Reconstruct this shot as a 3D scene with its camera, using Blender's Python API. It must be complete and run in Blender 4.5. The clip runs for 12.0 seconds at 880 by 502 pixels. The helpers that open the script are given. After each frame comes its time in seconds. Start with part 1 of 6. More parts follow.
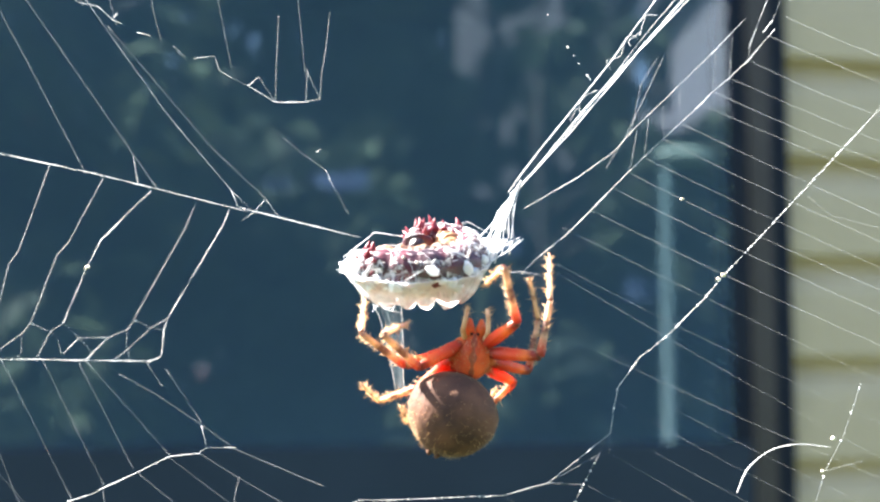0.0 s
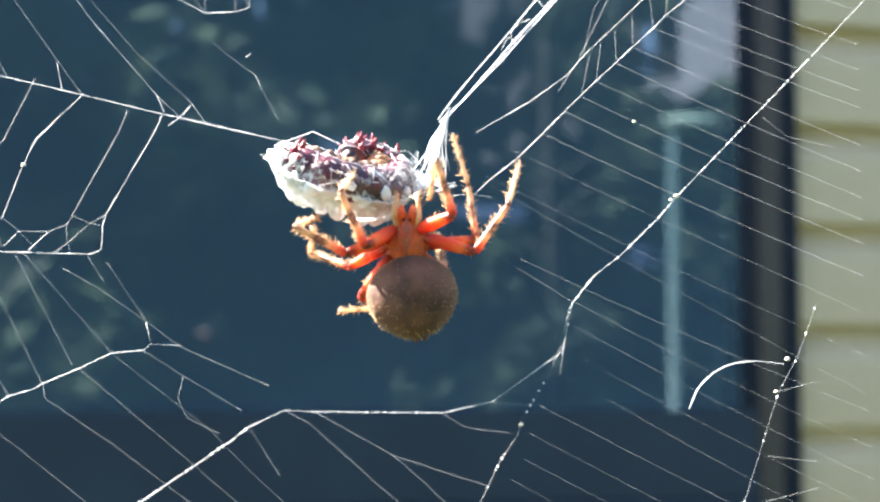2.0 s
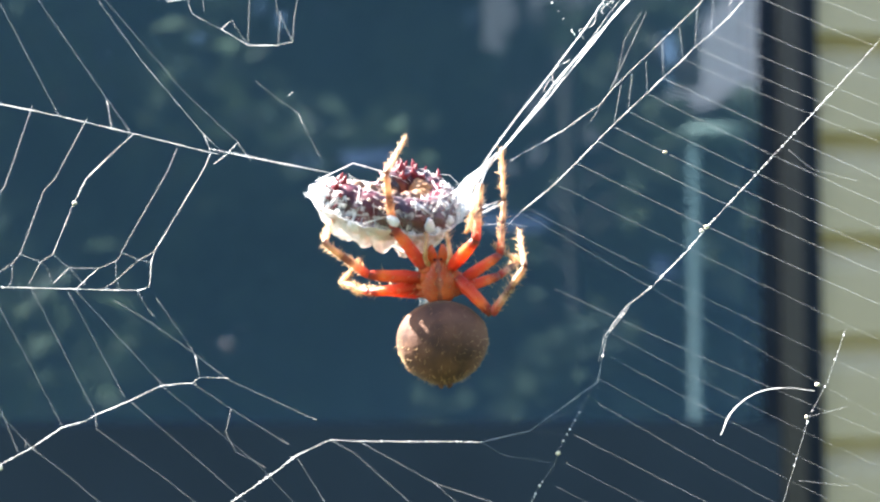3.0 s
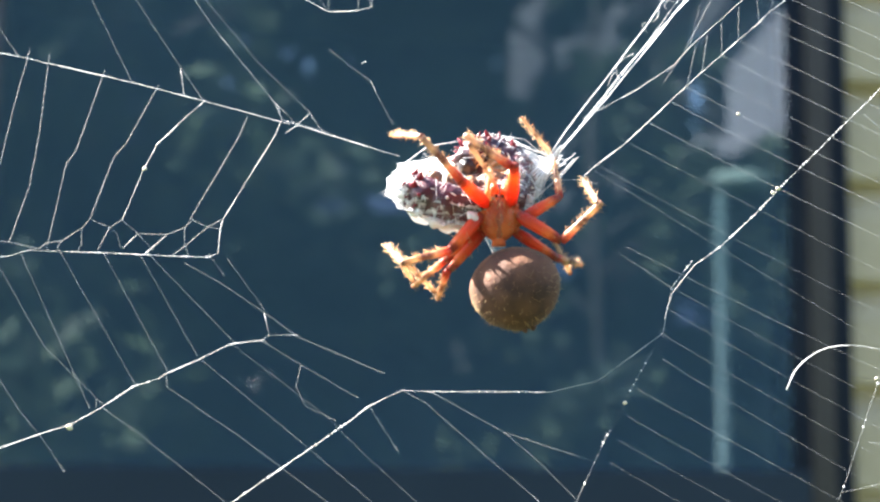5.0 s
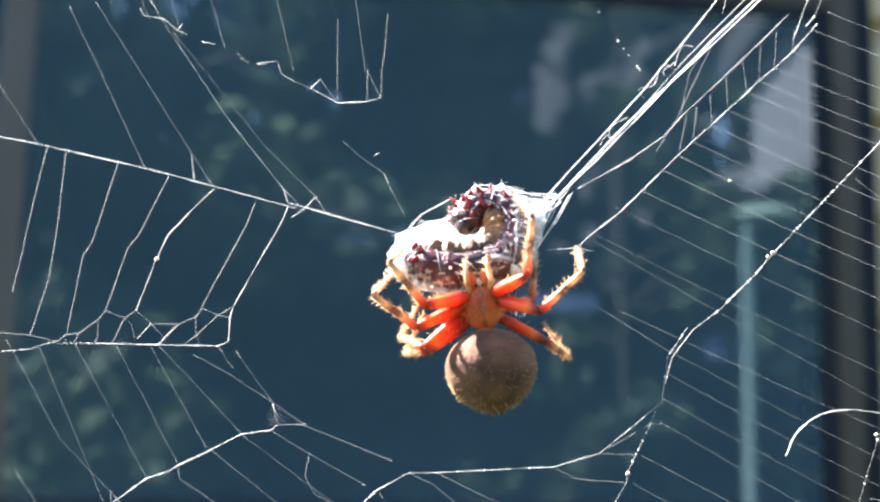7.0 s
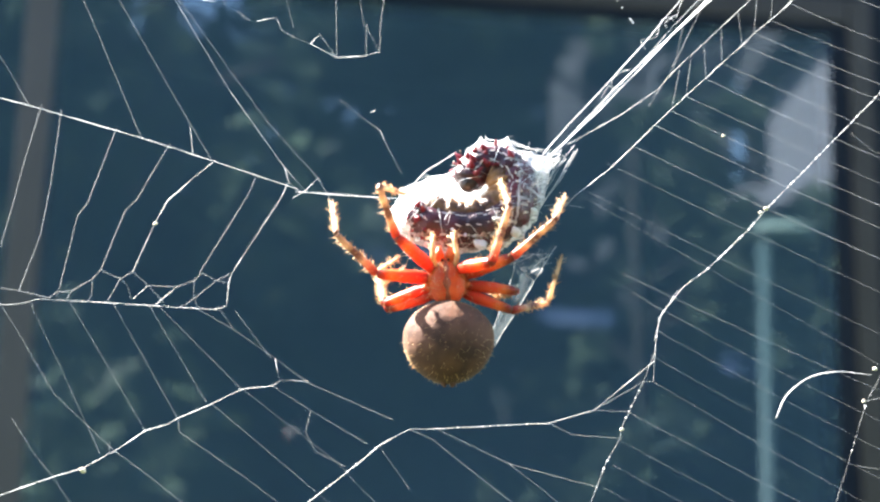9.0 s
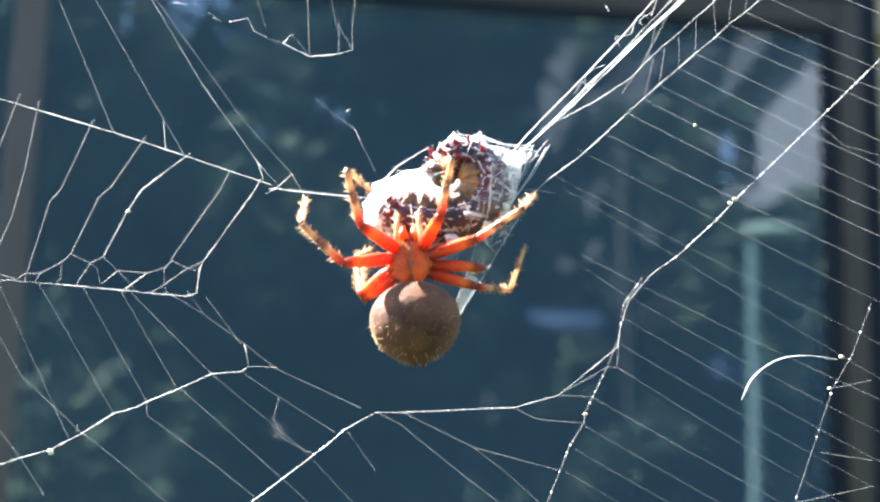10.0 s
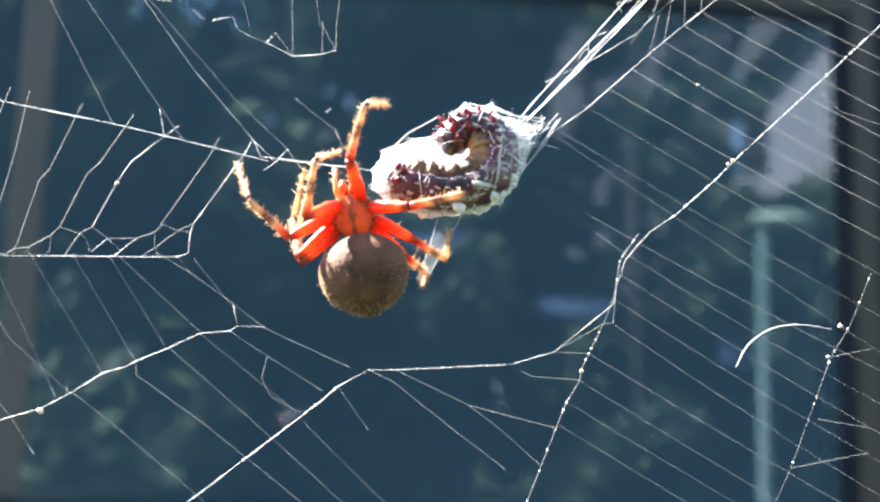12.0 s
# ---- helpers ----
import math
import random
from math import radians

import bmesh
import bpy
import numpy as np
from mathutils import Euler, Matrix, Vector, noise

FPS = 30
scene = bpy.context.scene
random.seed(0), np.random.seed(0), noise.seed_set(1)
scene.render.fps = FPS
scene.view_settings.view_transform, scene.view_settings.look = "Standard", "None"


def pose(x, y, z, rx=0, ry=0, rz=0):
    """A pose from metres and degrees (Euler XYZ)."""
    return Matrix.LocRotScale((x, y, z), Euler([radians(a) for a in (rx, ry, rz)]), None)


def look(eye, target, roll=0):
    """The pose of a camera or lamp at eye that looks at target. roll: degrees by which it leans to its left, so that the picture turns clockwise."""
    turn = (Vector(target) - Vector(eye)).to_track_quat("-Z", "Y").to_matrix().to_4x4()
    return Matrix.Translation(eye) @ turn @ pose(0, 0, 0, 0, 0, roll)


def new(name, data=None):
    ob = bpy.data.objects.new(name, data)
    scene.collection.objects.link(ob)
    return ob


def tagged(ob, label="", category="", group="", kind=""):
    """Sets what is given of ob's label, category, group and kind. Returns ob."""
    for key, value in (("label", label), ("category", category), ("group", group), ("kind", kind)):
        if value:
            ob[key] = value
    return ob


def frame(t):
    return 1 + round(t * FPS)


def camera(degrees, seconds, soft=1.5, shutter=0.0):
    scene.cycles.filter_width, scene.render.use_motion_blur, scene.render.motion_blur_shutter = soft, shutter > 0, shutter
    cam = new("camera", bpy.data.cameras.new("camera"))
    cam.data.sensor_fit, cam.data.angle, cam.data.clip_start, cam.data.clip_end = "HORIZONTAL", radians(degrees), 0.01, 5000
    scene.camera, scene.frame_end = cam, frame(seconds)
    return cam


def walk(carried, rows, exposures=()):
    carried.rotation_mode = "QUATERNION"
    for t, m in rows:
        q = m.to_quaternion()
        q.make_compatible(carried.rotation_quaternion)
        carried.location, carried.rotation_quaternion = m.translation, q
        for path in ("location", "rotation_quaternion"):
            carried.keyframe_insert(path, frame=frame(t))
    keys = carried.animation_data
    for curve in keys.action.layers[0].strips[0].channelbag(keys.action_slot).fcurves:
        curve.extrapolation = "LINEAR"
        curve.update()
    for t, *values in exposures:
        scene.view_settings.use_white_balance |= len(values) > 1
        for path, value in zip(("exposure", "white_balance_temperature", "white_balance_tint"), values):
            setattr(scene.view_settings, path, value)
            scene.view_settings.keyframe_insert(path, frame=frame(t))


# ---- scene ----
cam = camera(40, 12.0, soft=2.35)
cam.data.dof.use_dof = True
cam.data.dof.focus_distance = 0.135
cam.data.dof.aperture_fstop = 27.0


def aim(eye, turn, tilt, roll):
    """A hand-held pose: turn to the right, tilt up, roll, in degrees."""
    a, b = radians(turn), radians(tilt)
    way = Vector((math.sin(a) * math.cos(b), math.cos(a) * math.cos(b), math.sin(b)))
    return look(eye, Vector(eye) + way, roll)


PATH = [
    (0, aim((0.0050, -0.1350, 1.4830), 2.13, 5.89, 0.20)),
    (0.5, aim((0.0047, -0.1350, 1.4830), 1.34, 6.49, 0.24)),
    (1, aim((0.0044, -0.1350, 1.4830), 0.94, 5.92, 0.29)),
    (1.5, aim((0.0041, -0.1350, 1.4830), 1.41, 4.89, 0.33)),
    (2, aim((0.0039, -0.1350, 1.4830), 1.85, 4.31, 0.37)),
    (2.5, aim((0.0036, -0.1350, 1.4830), 1.41, 4.50, 0.41)),
    (3, aim((0.0033, -0.1350, 1.4830), 0.88, 4.80, 0.46)),
    (3.5, aim((0.0030, -0.1350, 1.4830), 0.24, 5.39, 0.50)),
    (3.7, aim((0.0028, -0.1350, 1.4830), 0.12, 5.62, 0.55)),
    (5.3, aim((0.0009, -0.1350, 1.4830), -0.38, 7.17, 0.95)),
    (5.5, aim((0.0007, -0.1350, 1.4830), 0.00, 7.30, 1.00)),
    (6, aim((0.0001, -0.1350, 1.4830), 0.83, 7.40, 1.10)),
    (6.5, aim((-0.0004, -0.1350, 1.4830), 0.69, 7.75, 1.20)),
    (7, aim((-0.0010, -0.1350, 1.4830), -1.56, 8.49, 1.30)),
    (7.2, aim((-0.0012, -0.1350, 1.4830), -1.80, 8.60, 1.32)),
    (8.8, aim((-0.0024, -0.1350, 1.4830), -2.41, 9.16, 1.44)),
    (9, aim((-0.0026, -0.1350, 1.4830), -2.33, 9.21, 1.46)),
    (9.5, aim((-0.0030, -0.1350, 1.4830), -1.97, 9.08, 1.50)),
    (10, aim((-0.0034, -0.1350, 1.4830), -1.81, 9.27, 1.54)),
    (10.5, aim((-0.0038, -0.1350, 1.4830), -1.85, 9.39, 1.58)),
    (11, aim((-0.0042, -0.1350, 1.4830), -1.98, 9.25, 1.62)),
    (11.5, aim((-0.0046, -0.1350, 1.4830), -2.15, 9.03, 1.66)),
    (12, aim((-0.0050, -0.1350, 1.4830), -2.24, 8.67, 1.70)),
]
walk(cam, PATH, exposures=[(0, 3.86), (3.5, 3.84), (5.5, 3.68), (6, 3.74), (7, 3.72), (9.5, 3.77), (12, 3.78)])

# ---- light ----
SUN_WAY = Vector((-0.67, 0.26, 0.70)).normalized()
world = bpy.data.worlds.new("sky")
scene.world = world
world.use_nodes = True
wn = world.node_tree.nodes
sky = wn.new("ShaderNodeTexSky")
sky.sky_type, sky.sun_disc = "NISHITA", False
sky.sun_elevation = math.asin(SUN_WAY.z)
sky.sun_rotation = math.atan2(SUN_WAY.x, SUN_WAY.y)
wn["Background"].inputs["Strength"].default_value = 0.052
world.node_tree.links.new(sky.outputs["Color"], wn["Background"].inputs["Color"])
sun = new("sun", bpy.data.lights.new("sun", "SUN"))
sun.data.energy, sun.data.angle, sun.data.color = 5.0, radians(0.5), (1.0, 0.95, 0.86)
sun.matrix_world = look(SUN_WAY * 20, (0, 0, 0))


# ---- materials ----
def material(name, color=(0.5, 0.5, 0.5), rough=0.6, metal=0.0, second=None, scale=8.0, detail=4.0, bump=0.0,
             bump_scale=None, through_light=0.0, coords="Object", spec=0.5):
    """A surface with two-scale noise between two colours, fine relief and, for thin things, light let through."""
    m = bpy.data.materials.new(name)
    m.use_nodes = True
    n, l = m.node_tree.nodes, m.node_tree.links
    b = n["Principled BSDF"]
    b.inputs["Roughness"].default_value, b.inputs["Metallic"].default_value = rough, metal
    b.inputs["Specular IOR Level"].default_value = spec
    tc = n.new("ShaderNodeTexCoord")
    big = n.new("ShaderNodeTexNoise")
    big.inputs["Scale"].default_value, big.inputs["Detail"].default_value = scale, detail
    l.new(tc.outputs[coords], big.inputs["Vector"])
    ramp = n.new("ShaderNodeValToRGB")
    second = second or tuple(c * 0.7 for c in color)
    ramp.color_ramp.elements[0].position, ramp.color_ramp.elements[1].position = 0.35, 0.65
    ramp.color_ramp.elements[0].color, ramp.color_ramp.elements[1].color = (*second, 1), (*color, 1)
    l.new(big.outputs["Fac"], ramp.inputs["Fac"])
    l.new(ramp.outputs["Color"], b.inputs["Base Color"])
    if bump:
        fine = n.new("ShaderNodeTexNoise")
        fine.inputs["Scale"].default_value, fine.inputs["Detail"].default_value = bump_scale or scale * 6, 6
        l.new(tc.outputs[coords], fine.inputs["Vector"])
        bp = n.new("ShaderNodeBump")
        bp.inputs["Strength"].default_value, bp.inputs["Distance"].default_value = 1.0, bump
        l.new(fine.outputs["Fac"], bp.inputs["Height"])
        l.new(bp.outputs["Normal"], b.inputs["Normal"])
    if through_light:
        tr = n.new("ShaderNodeBsdfTranslucent")
        mix = n.new("ShaderNodeMixShader")
        mix.inputs["Fac"].default_value = through_light
        l.new(ramp.outputs["Color"], tr.inputs["Color"])
        l.new(b.outputs["BSDF"], mix.inputs[1])
        l.new(tr.outputs["BSDF"], mix.inputs[2])
        l.new(mix.outputs["Shader"], n["Material Output"].inputs["Surface"])
    return m


def banded(name, stops, rough=0.36, through_light=0.45):
    """Colours in bands along a limb, uneven at their edges."""
    m = material(name, rough=rough, through_light=through_light, scale=900.0, bump=0.00006)
    n, l = m.node_tree.nodes, m.node_tree.links
    tc = next(k for k in n if k.type == "TEX_COORD")
    ramp = next(k for k in n if k.type == "VALTORGB")
    noise_node = next(k for k in n if k.type == "TEX_NOISE")
    sep = n.new("ShaderNodeSeparateXYZ")
    l.new(tc.outputs["Generated"], sep.inputs["Vector"])
    add = n.new("ShaderNodeMath")
    add.operation = "MULTIPLY_ADD"
    l.new(noise_node.outputs["Fac"], add.inputs[0])
    add.inputs[1].default_value = 0.30
    shift = n.new("ShaderNodeMath")
    shift.operation = "SUBTRACT"
    l.new(sep.outputs["Z"], shift.inputs[0])
    shift.inputs[1].default_value = 0.15
    l.new(shift.outputs["Value"], add.inputs[2])
    l.new(add.outputs["Value"], ramp.inputs["Fac"])
    e = ramp.color_ramp.elements
    while len(e) < len(stops):
        e.new(0.5)
    for k, (p, c) in zip(e, stops):
        k.position, k.color = p, (*c, 1)
    return m


def glass():
    m = bpy.data.materials.new("coated_glass")
    m.use_nodes = True
    n, l = m.node_tree.nodes, m.node_tree.links
    mix, clear, gloss = n.new("ShaderNodeMixShader"), n.new("ShaderNodeBsdfTransparent"), n.new("ShaderNodeBsdfGlossy")
    clear.inputs["Color"].default_value = (0.62, 0.70, 0.78, 1)
    gloss.inputs["Roughness"].default_value, gloss.inputs["Color"].default_value = 0.0, (0.86, 0.94, 1.0, 1)
    mix.inputs["Fac"].default_value = 0.088
    l.new(clear.outputs["BSDF"], mix.inputs[1])
    l.new(gloss.outputs["BSDF"], mix.inputs[2])
    # a thin bluish layer painting the lens veil into the pane, uneven over it
    haze, film, spots = n.new("ShaderNodeBsdfDiffuse"), n.new("ShaderNodeMixShader"), n.new("ShaderNodeTexNoise")
    haze.inputs["Color"].default_value = (0.33, 0.57, 0.79, 1)
    spots.inputs["Scale"].default_value, spots.inputs["Detail"].default_value = 3.0, 6
    tc, ramp = n.new("ShaderNodeTexCoord"), n.new("ShaderNodeMapRange")
    l.new(tc.outputs["Object"], spots.inputs["Vector"])
    l.new(spots.outputs["Fac"], ramp.inputs["Value"])
    ramp.inputs["To Min"].default_value, ramp.inputs["To Max"].default_value = 0.043, 0.073
    l.new(ramp.outputs["Result"], film.inputs["Fac"])
    l.new(mix.outputs["Shader"], film.inputs[1])
    l.new(haze.outputs["BSDF"], film.inputs[2])
    l.new(film.outputs["Shader"], n["Material Output"].inputs["Surface"])
    return m


def gauze(name, thin, cover, scale):
    """Sheet silk: a thin film, with denser fibres drawn across it two ways."""
    m = material(name, (0.94, 0.94, 0.94), 0.5, second=(0.86, 0.86, 0.88), scale=scale, through_light=0.55, bump=0.0004, bump_scale=1500)
    n, l = m.node_tree.nodes, m.node_tree.links
    out = n["Material Output"]
    whole = out.inputs["Surface"].links[0].from_socket
    tc = next(k for k in n if k.type == "TEX_COORD")
    both = n.new("ShaderNodeMath")
    both.operation = "MAXIMUM"
    for k, (stretch, turn) in enumerate((((0.16, 1.0, 2.4), 0.7), ((2.6, 1.0, 0.2), 0.35))):
        lay, wave = n.new("ShaderNodeMapping"), n.new("ShaderNodeTexNoise")
        lay.inputs["Scale"].default_value, lay.inputs["Rotation"].default_value = stretch, (0, turn, 0)
        wave.inputs["Scale"].default_value, wave.inputs["Detail"].default_value = scale * 2.5, 5
        l.new(tc.outputs["Object"], lay.inputs["Vector"])
        l.new(lay.outputs["Vector"], wave.inputs["Vector"])
        l.new(wave.outputs["Fac"], both.inputs[k])
    ramp = n.new("ShaderNodeValToRGB")
    ramp.color_ramp.elements[0].position, ramp.color_ramp.elements[1].position = 0.64 - 0.3 * cover, 0.80 - 0.3 * cover
    ramp.color_ramp.elements[0].color = (thin, thin, thin, 1)
    l.new(both.outputs["Value"], ramp.inputs["Fac"])
    clear, mix = n.new("ShaderNodeBsdfTransparent"), n.new("ShaderNodeMixShader")
    l.new(ramp.outputs["Color"], mix.inputs["Fac"])
    l.new(clear.outputs["BSDF"], mix.inputs[1])
    l.new(whole, mix.inputs[2])
    l.new(mix.outputs["Shader"], out.inputs["Surface"])
    return m


SILK = material("silk", (0.93, 0.93, 0.94), 0.35, second=(0.82, 0.84, 0.88), scale=400, through_light=0.5)
GAUZE = gauze("silk_sheet", 0.10, 0.40, 300)
TENT = gauze("silk_tent", 0.74, 0.8, 300)


def veil(name, cover, color):
    """An even, half-clear film of silk."""
    m = material(name, color, 0.5, second=tuple(c * 0.9 for c in color), scale=500, through_light=0.5)
    n, l = m.node_tree.nodes, m.node_tree.links
    out = n["Material Output"]
    whole = out.inputs["Surface"].links[0].from_socket
    clear, mix = n.new("ShaderNodeBsdfTransparent"), n.new("ShaderNodeMixShader")
    mix.inputs["Fac"].default_value = cover
    l.new(clear.outputs["BSDF"], mix.inputs[1])
    l.new(whole, mix.inputs[2])
    l.new(mix.outputs["Shader"], out.inputs["Surface"])
    return m


WEB_SILK = veil("web_silk", 0.78, (0.90, 0.92, 0.95))
FINE_SILK = veil("fine_web_silk", 0.22, (0.86, 0.90, 0.95))
BAND = veil("silk_band", 0.035, (0.62, 0.82, 0.86))
BEAD = material("dried_speck", (0.90, 0.84, 0.74), 0.5, second=(0.75, 0.62, 0.45), scale=900)
VINYL = material("vinyl_siding", (0.445, 0.350, 0.222), 0.55, second=(0.395, 0.310, 0.196), scale=5, bump=0.0006, bump_scale=60)
BRONZE = material("bronze_frame", (0.050, 0.043, 0.042), 0.5, second=(0.041, 0.035, 0.034), scale=6, bump=0.0003, spec=0.3)
MULLION = material("grey_mullion", (0.078, 0.070, 0.076), 0.5, second=(0.064, 0.058, 0.063), scale=6, bump=0.0003)
RAIL = material("dark_rail", (0.020, 0.033, 0.052), 0.6, second=(0.017, 0.028, 0.045), scale=6, bump=0.0003, spec=0.2)
GASKET = material("dark_gasket", (0.007, 0.011, 0.021), 0.6, second=(0.012, 0.016, 0.026), scale=12, bump=0.0002, spec=0.12)
GLASS = glass()
PLASTER = material("room_paint", (0.215, 0.32, 0.415), 0.8, second=(0.178, 0.27, 0.36), scale=2, bump=0.001)
GRASS = material("lawn", (0.035, 0.058, 0.016), 0.9, second=(0.02, 0.036, 0.010), scale=1.2, bump=0.03, bump_scale=40)
LEAF = material("leaves", (0.072, 0.102, 0.058), 0.6, second=(0.026, 0.039, 0.031), scale=0.9, through_light=0.3, spec=0.2)
ln, ll = LEAF.node_tree.nodes, LEAF.node_tree.links
geo, vary = ln.new("ShaderNodeNewGeometry"), ln.new("ShaderNodeHueSaturation")
lift = ln.new("ShaderNodeMapRange")
lift.inputs["To Min"].default_value, lift.inputs["To Max"].default_value = 0.55, 1.6
ll.new(geo.outputs["Random Per Island"], lift.inputs["Value"])
ll.new(lift.outputs["Result"], vary.inputs["Value"])
leaf_ramp = next(k for k in ln if k.type == "VALTORGB")
ll.new(leaf_ramp.outputs["Color"], vary.inputs["Color"])
for target in [k.to_socket for k in leaf_ramp.outputs["Color"].links if k.to_node != vary]:
    ll.new(vary.outputs["Color"], target)
BARK = material("bark", (0.020, 0.019, 0.018), 0.9, second=(0.012, 0.011, 0.010), scale=5, bump=0.02)
HOUSE = material("pale_boards", (0.18, 0.18, 0.20), 0.6, second=(0.15, 0.15, 0.168), scale=1.5, bump=0.002)
# blotchy grey for the added far house, painting dim sky between leaves
FAR_WALL = material("sky_gap_wall", (0.050, 0.052, 0.060), 0.8, second=(0.028, 0.029, 0.035), scale=1.2, bump=0.002)
ROOF = material("roof_shingle", (0.06, 0.06, 0.065), 0.9, second=(0.04, 0.04, 0.045), scale=4, bump=0.01)
POST = material("green_post", (0.037, 0.072, 0.076), 0.6, second=(0.03, 0.06, 0.063), scale=3, bump=0.001)
LAMP = material("lamp_cap", (0.17, 0.24, 0.21), 0.6, second=(0.14, 0.2, 0.18), scale=3)
TARP = material("blue_tarp", (0.007, 0.024, 0.075), 0.8, second=(0.005, 0.018, 0.055), scale=2, bump=0.01)
ABDOMEN = material("abdomen_skin", (0.142, 0.066, 0.043), 0.7, second=(0.056, 0.029, 0.024), scale=330, detail=8, bump=0.00010,
                   bump_scale=1700, through_light=0.04, spec=0.12)
fuzz = ABDOMEN.node_tree.nodes["Principled BSDF"].inputs
fuzz["Sheen Weight"].default_value, fuzz["Sheen Roughness"].default_value, fuzz["Sheen Tint"].default_value = 0.16, 0.4, (0.95, 0.72, 0.42, 1)
HEAD = material("head_shield", (0.92, 0.22, 0.06), 0.34, second=(0.62, 0.10, 0.035), scale=420, bump=0.0002, bump_scale=2200, through_light=0.45)
DARK_RED = material("dark_stripe", (0.40, 0.075, 0.03), 0.4, second=(0.26, 0.05, 0.022), scale=700, bump=0.0001)
HAIR = material("pale_hair", (0.82, 0.60, 0.38), 0.5, second=(0.6, 0.34, 0.15), scale=600, through_light=0.5)
DARK = material("dark_hair", (0.10, 0.06, 0.04), 0.5, scale=600, through_light=0.2)
PALP = material("palp_skin", (0.86, 0.66, 0.42), 0.5, second=(0.60, 0.30, 0.13), scale=900, through_light=0.4)
RED, ORANGE, TAN, BROWN = (0.95, 0.11, 0.02), (0.95, 0.30, 0.05), (0.62, 0.36, 0.18), (0.13, 0.05, 0.035)
FEMUR = banded("femur_skin", [(0.0, (0.30, 0.05, 0.025)), (0.2, (0.62, 0.05, 0.02)), (0.55, (0.92, 0.115, 0.035)), (0.72, (0.95, 0.22, 0.05)), (0.86, (0.40, 0.05, 0.025)), (1.0, (0.16, 0.045, 0.03))])
TIBIA = banded("tibia_skin", [(0.0, (0.42, 0.05, 0.035)), (0.16, (0.66, 0.13, 0.06)), (0.34, (0.80, 0.50, 0.30)), (0.46, (0.24, 0.11, 0.08)), (0.62, (0.20, 0.085, 0.06)), (0.72, (0.82, 0.54, 0.33)), (1.0, (0.34, 0.18, 0.12))])
TARSUS = banded("tarsus_skin", [(0.0, (0.16, 0.06, 0.04)), (0.16, (0.80, 0.58, 0.40)), (0.46, (0.82, 0.62, 0.44)), (0.56, (0.30, 0.16, 0.12)), (0.66, (0.80, 0.60, 0.44)), (0.9, (0.62, 0.42, 0.28)), (1.0, BROWN)])
GRUB = material("caterpillar_skin", (0.11, 0.014, 0.026), 0.38, second=(0.022, 0.009, 0.015), scale=260, detail=5, bump=0.0003,
                bump_scale=900, through_light=0.1)
GRUB_PALE = material("caterpillar_flecks", (0.75, 0.68, 0.66), 0.5, second=(0.5, 0.4, 0.4), scale=500)
GRUB_SPINE = material("caterpillar_spines", (0.36, 0.055, 0.085), 0.4, second=(0.16, 0.022, 0.04), scale=500, through_light=0.5)
GRUB_HEAD = material("caterpillar_head", (0.030, 0.012, 0.014), 0.3, second=(0.016, 0.008, 0.010), scale=400, bump=0.0002)
GRUB_BELLY = material("caterpillar_belly", (0.40, 0.20, 0.09), 0.5, second=(0.05, 0.02, 0.018), scale=330, bump=0.0003, through_light=0.2)

MM = 0.001


# ---- mesh helpers ----
def mesh_of(name, bm, mat, smooth=True):
    me = bpy.data.meshes.new(name)
    for f in bm.faces:
        f.smooth = smooth
    bm.to_mesh(me)
    bm.free()
    me.materials.append(mat)
    return me


def part(name, bm, mat, parent=None, label="", smooth=True):
    ob = new(name, mesh_of(name, bm, mat, smooth))
    ob.parent = parent
    return tagged(ob, label)


def thing(name, label, category, m=None, group="", kind=""):
    ob = tagged(new(name), label, category, group, kind)
    if m is not None:
        ob.matrix_world = m
    return ob


def box(bm, x0, x1, y0, y1, z0, z1, bevel=0.0):
    made = bmesh.ops.create_cube(bm, size=1.0, matrix=Matrix.LocRotScale(
        ((x0 + x1) / 2, (y0 + y1) / 2, (z0 + z1) / 2), None, (abs(x1 - x0), abs(y1 - y0), abs(z1 - z0))))
    if bevel:
        edges = {e for v in made["verts"] for e in v.link_edges}
        bmesh.ops.bevel(bm, geom=list(edges), offset=bevel, segments=2, affect="EDGES", profile=0.5)
    return bm


def tube(bm, points, radii, sides=6, cap=True):
    """A swept tube through points, with a radius at each."""
    points = [Vector(p) for p in points]
    rings, side = [], None
    for i, p in enumerate(points):
        way = (points[min(i + 1, len(points) - 1)] - points[max(i - 1, 0)]).normalized()
        if side is None:
            side = way.orthogonal().normalized()
        side = (side - way * side.dot(way)).normalized()
        up = way.cross(side)
        r = radii[i] if isinstance(radii, (list, tuple)) else radii
        rings.append([bm.verts.new(p + (side * math.cos(a) + up * math.sin(a)) * r)
                      for a in (2 * math.pi * k / sides for k in range(sides))])
    for a, b in zip(rings, rings[1:]):
        for k in range(sides):
            bm.faces.new((a[k], a[(k + 1) % sides], b[(k + 1) % sides], b[k]))
    if cap:
        bm.faces.new(rings[0][::-1])
        bm.faces.new(rings[-1])
    return rings


def smooth_line(points, steps=8):
    """A Catmull-Rom line through points."""
    p = [Vector(q) for q in points]
    p = [2 * p[0] - p[1]] + p + [2 * p[-1] - p[-2]]
    out = []
    for a, b, c, d in zip(p, p[1:], p[2:], p[3:]):
        for k in range(steps):
            t = k / steps
            out.append(0.5 * (2 * b + (c - a) * t + (2 * a - 5 * b + 4 * c - d) * t * t + (3 * b - a - 3 * c + d) * t ** 3))
    return out + [p[-2]]


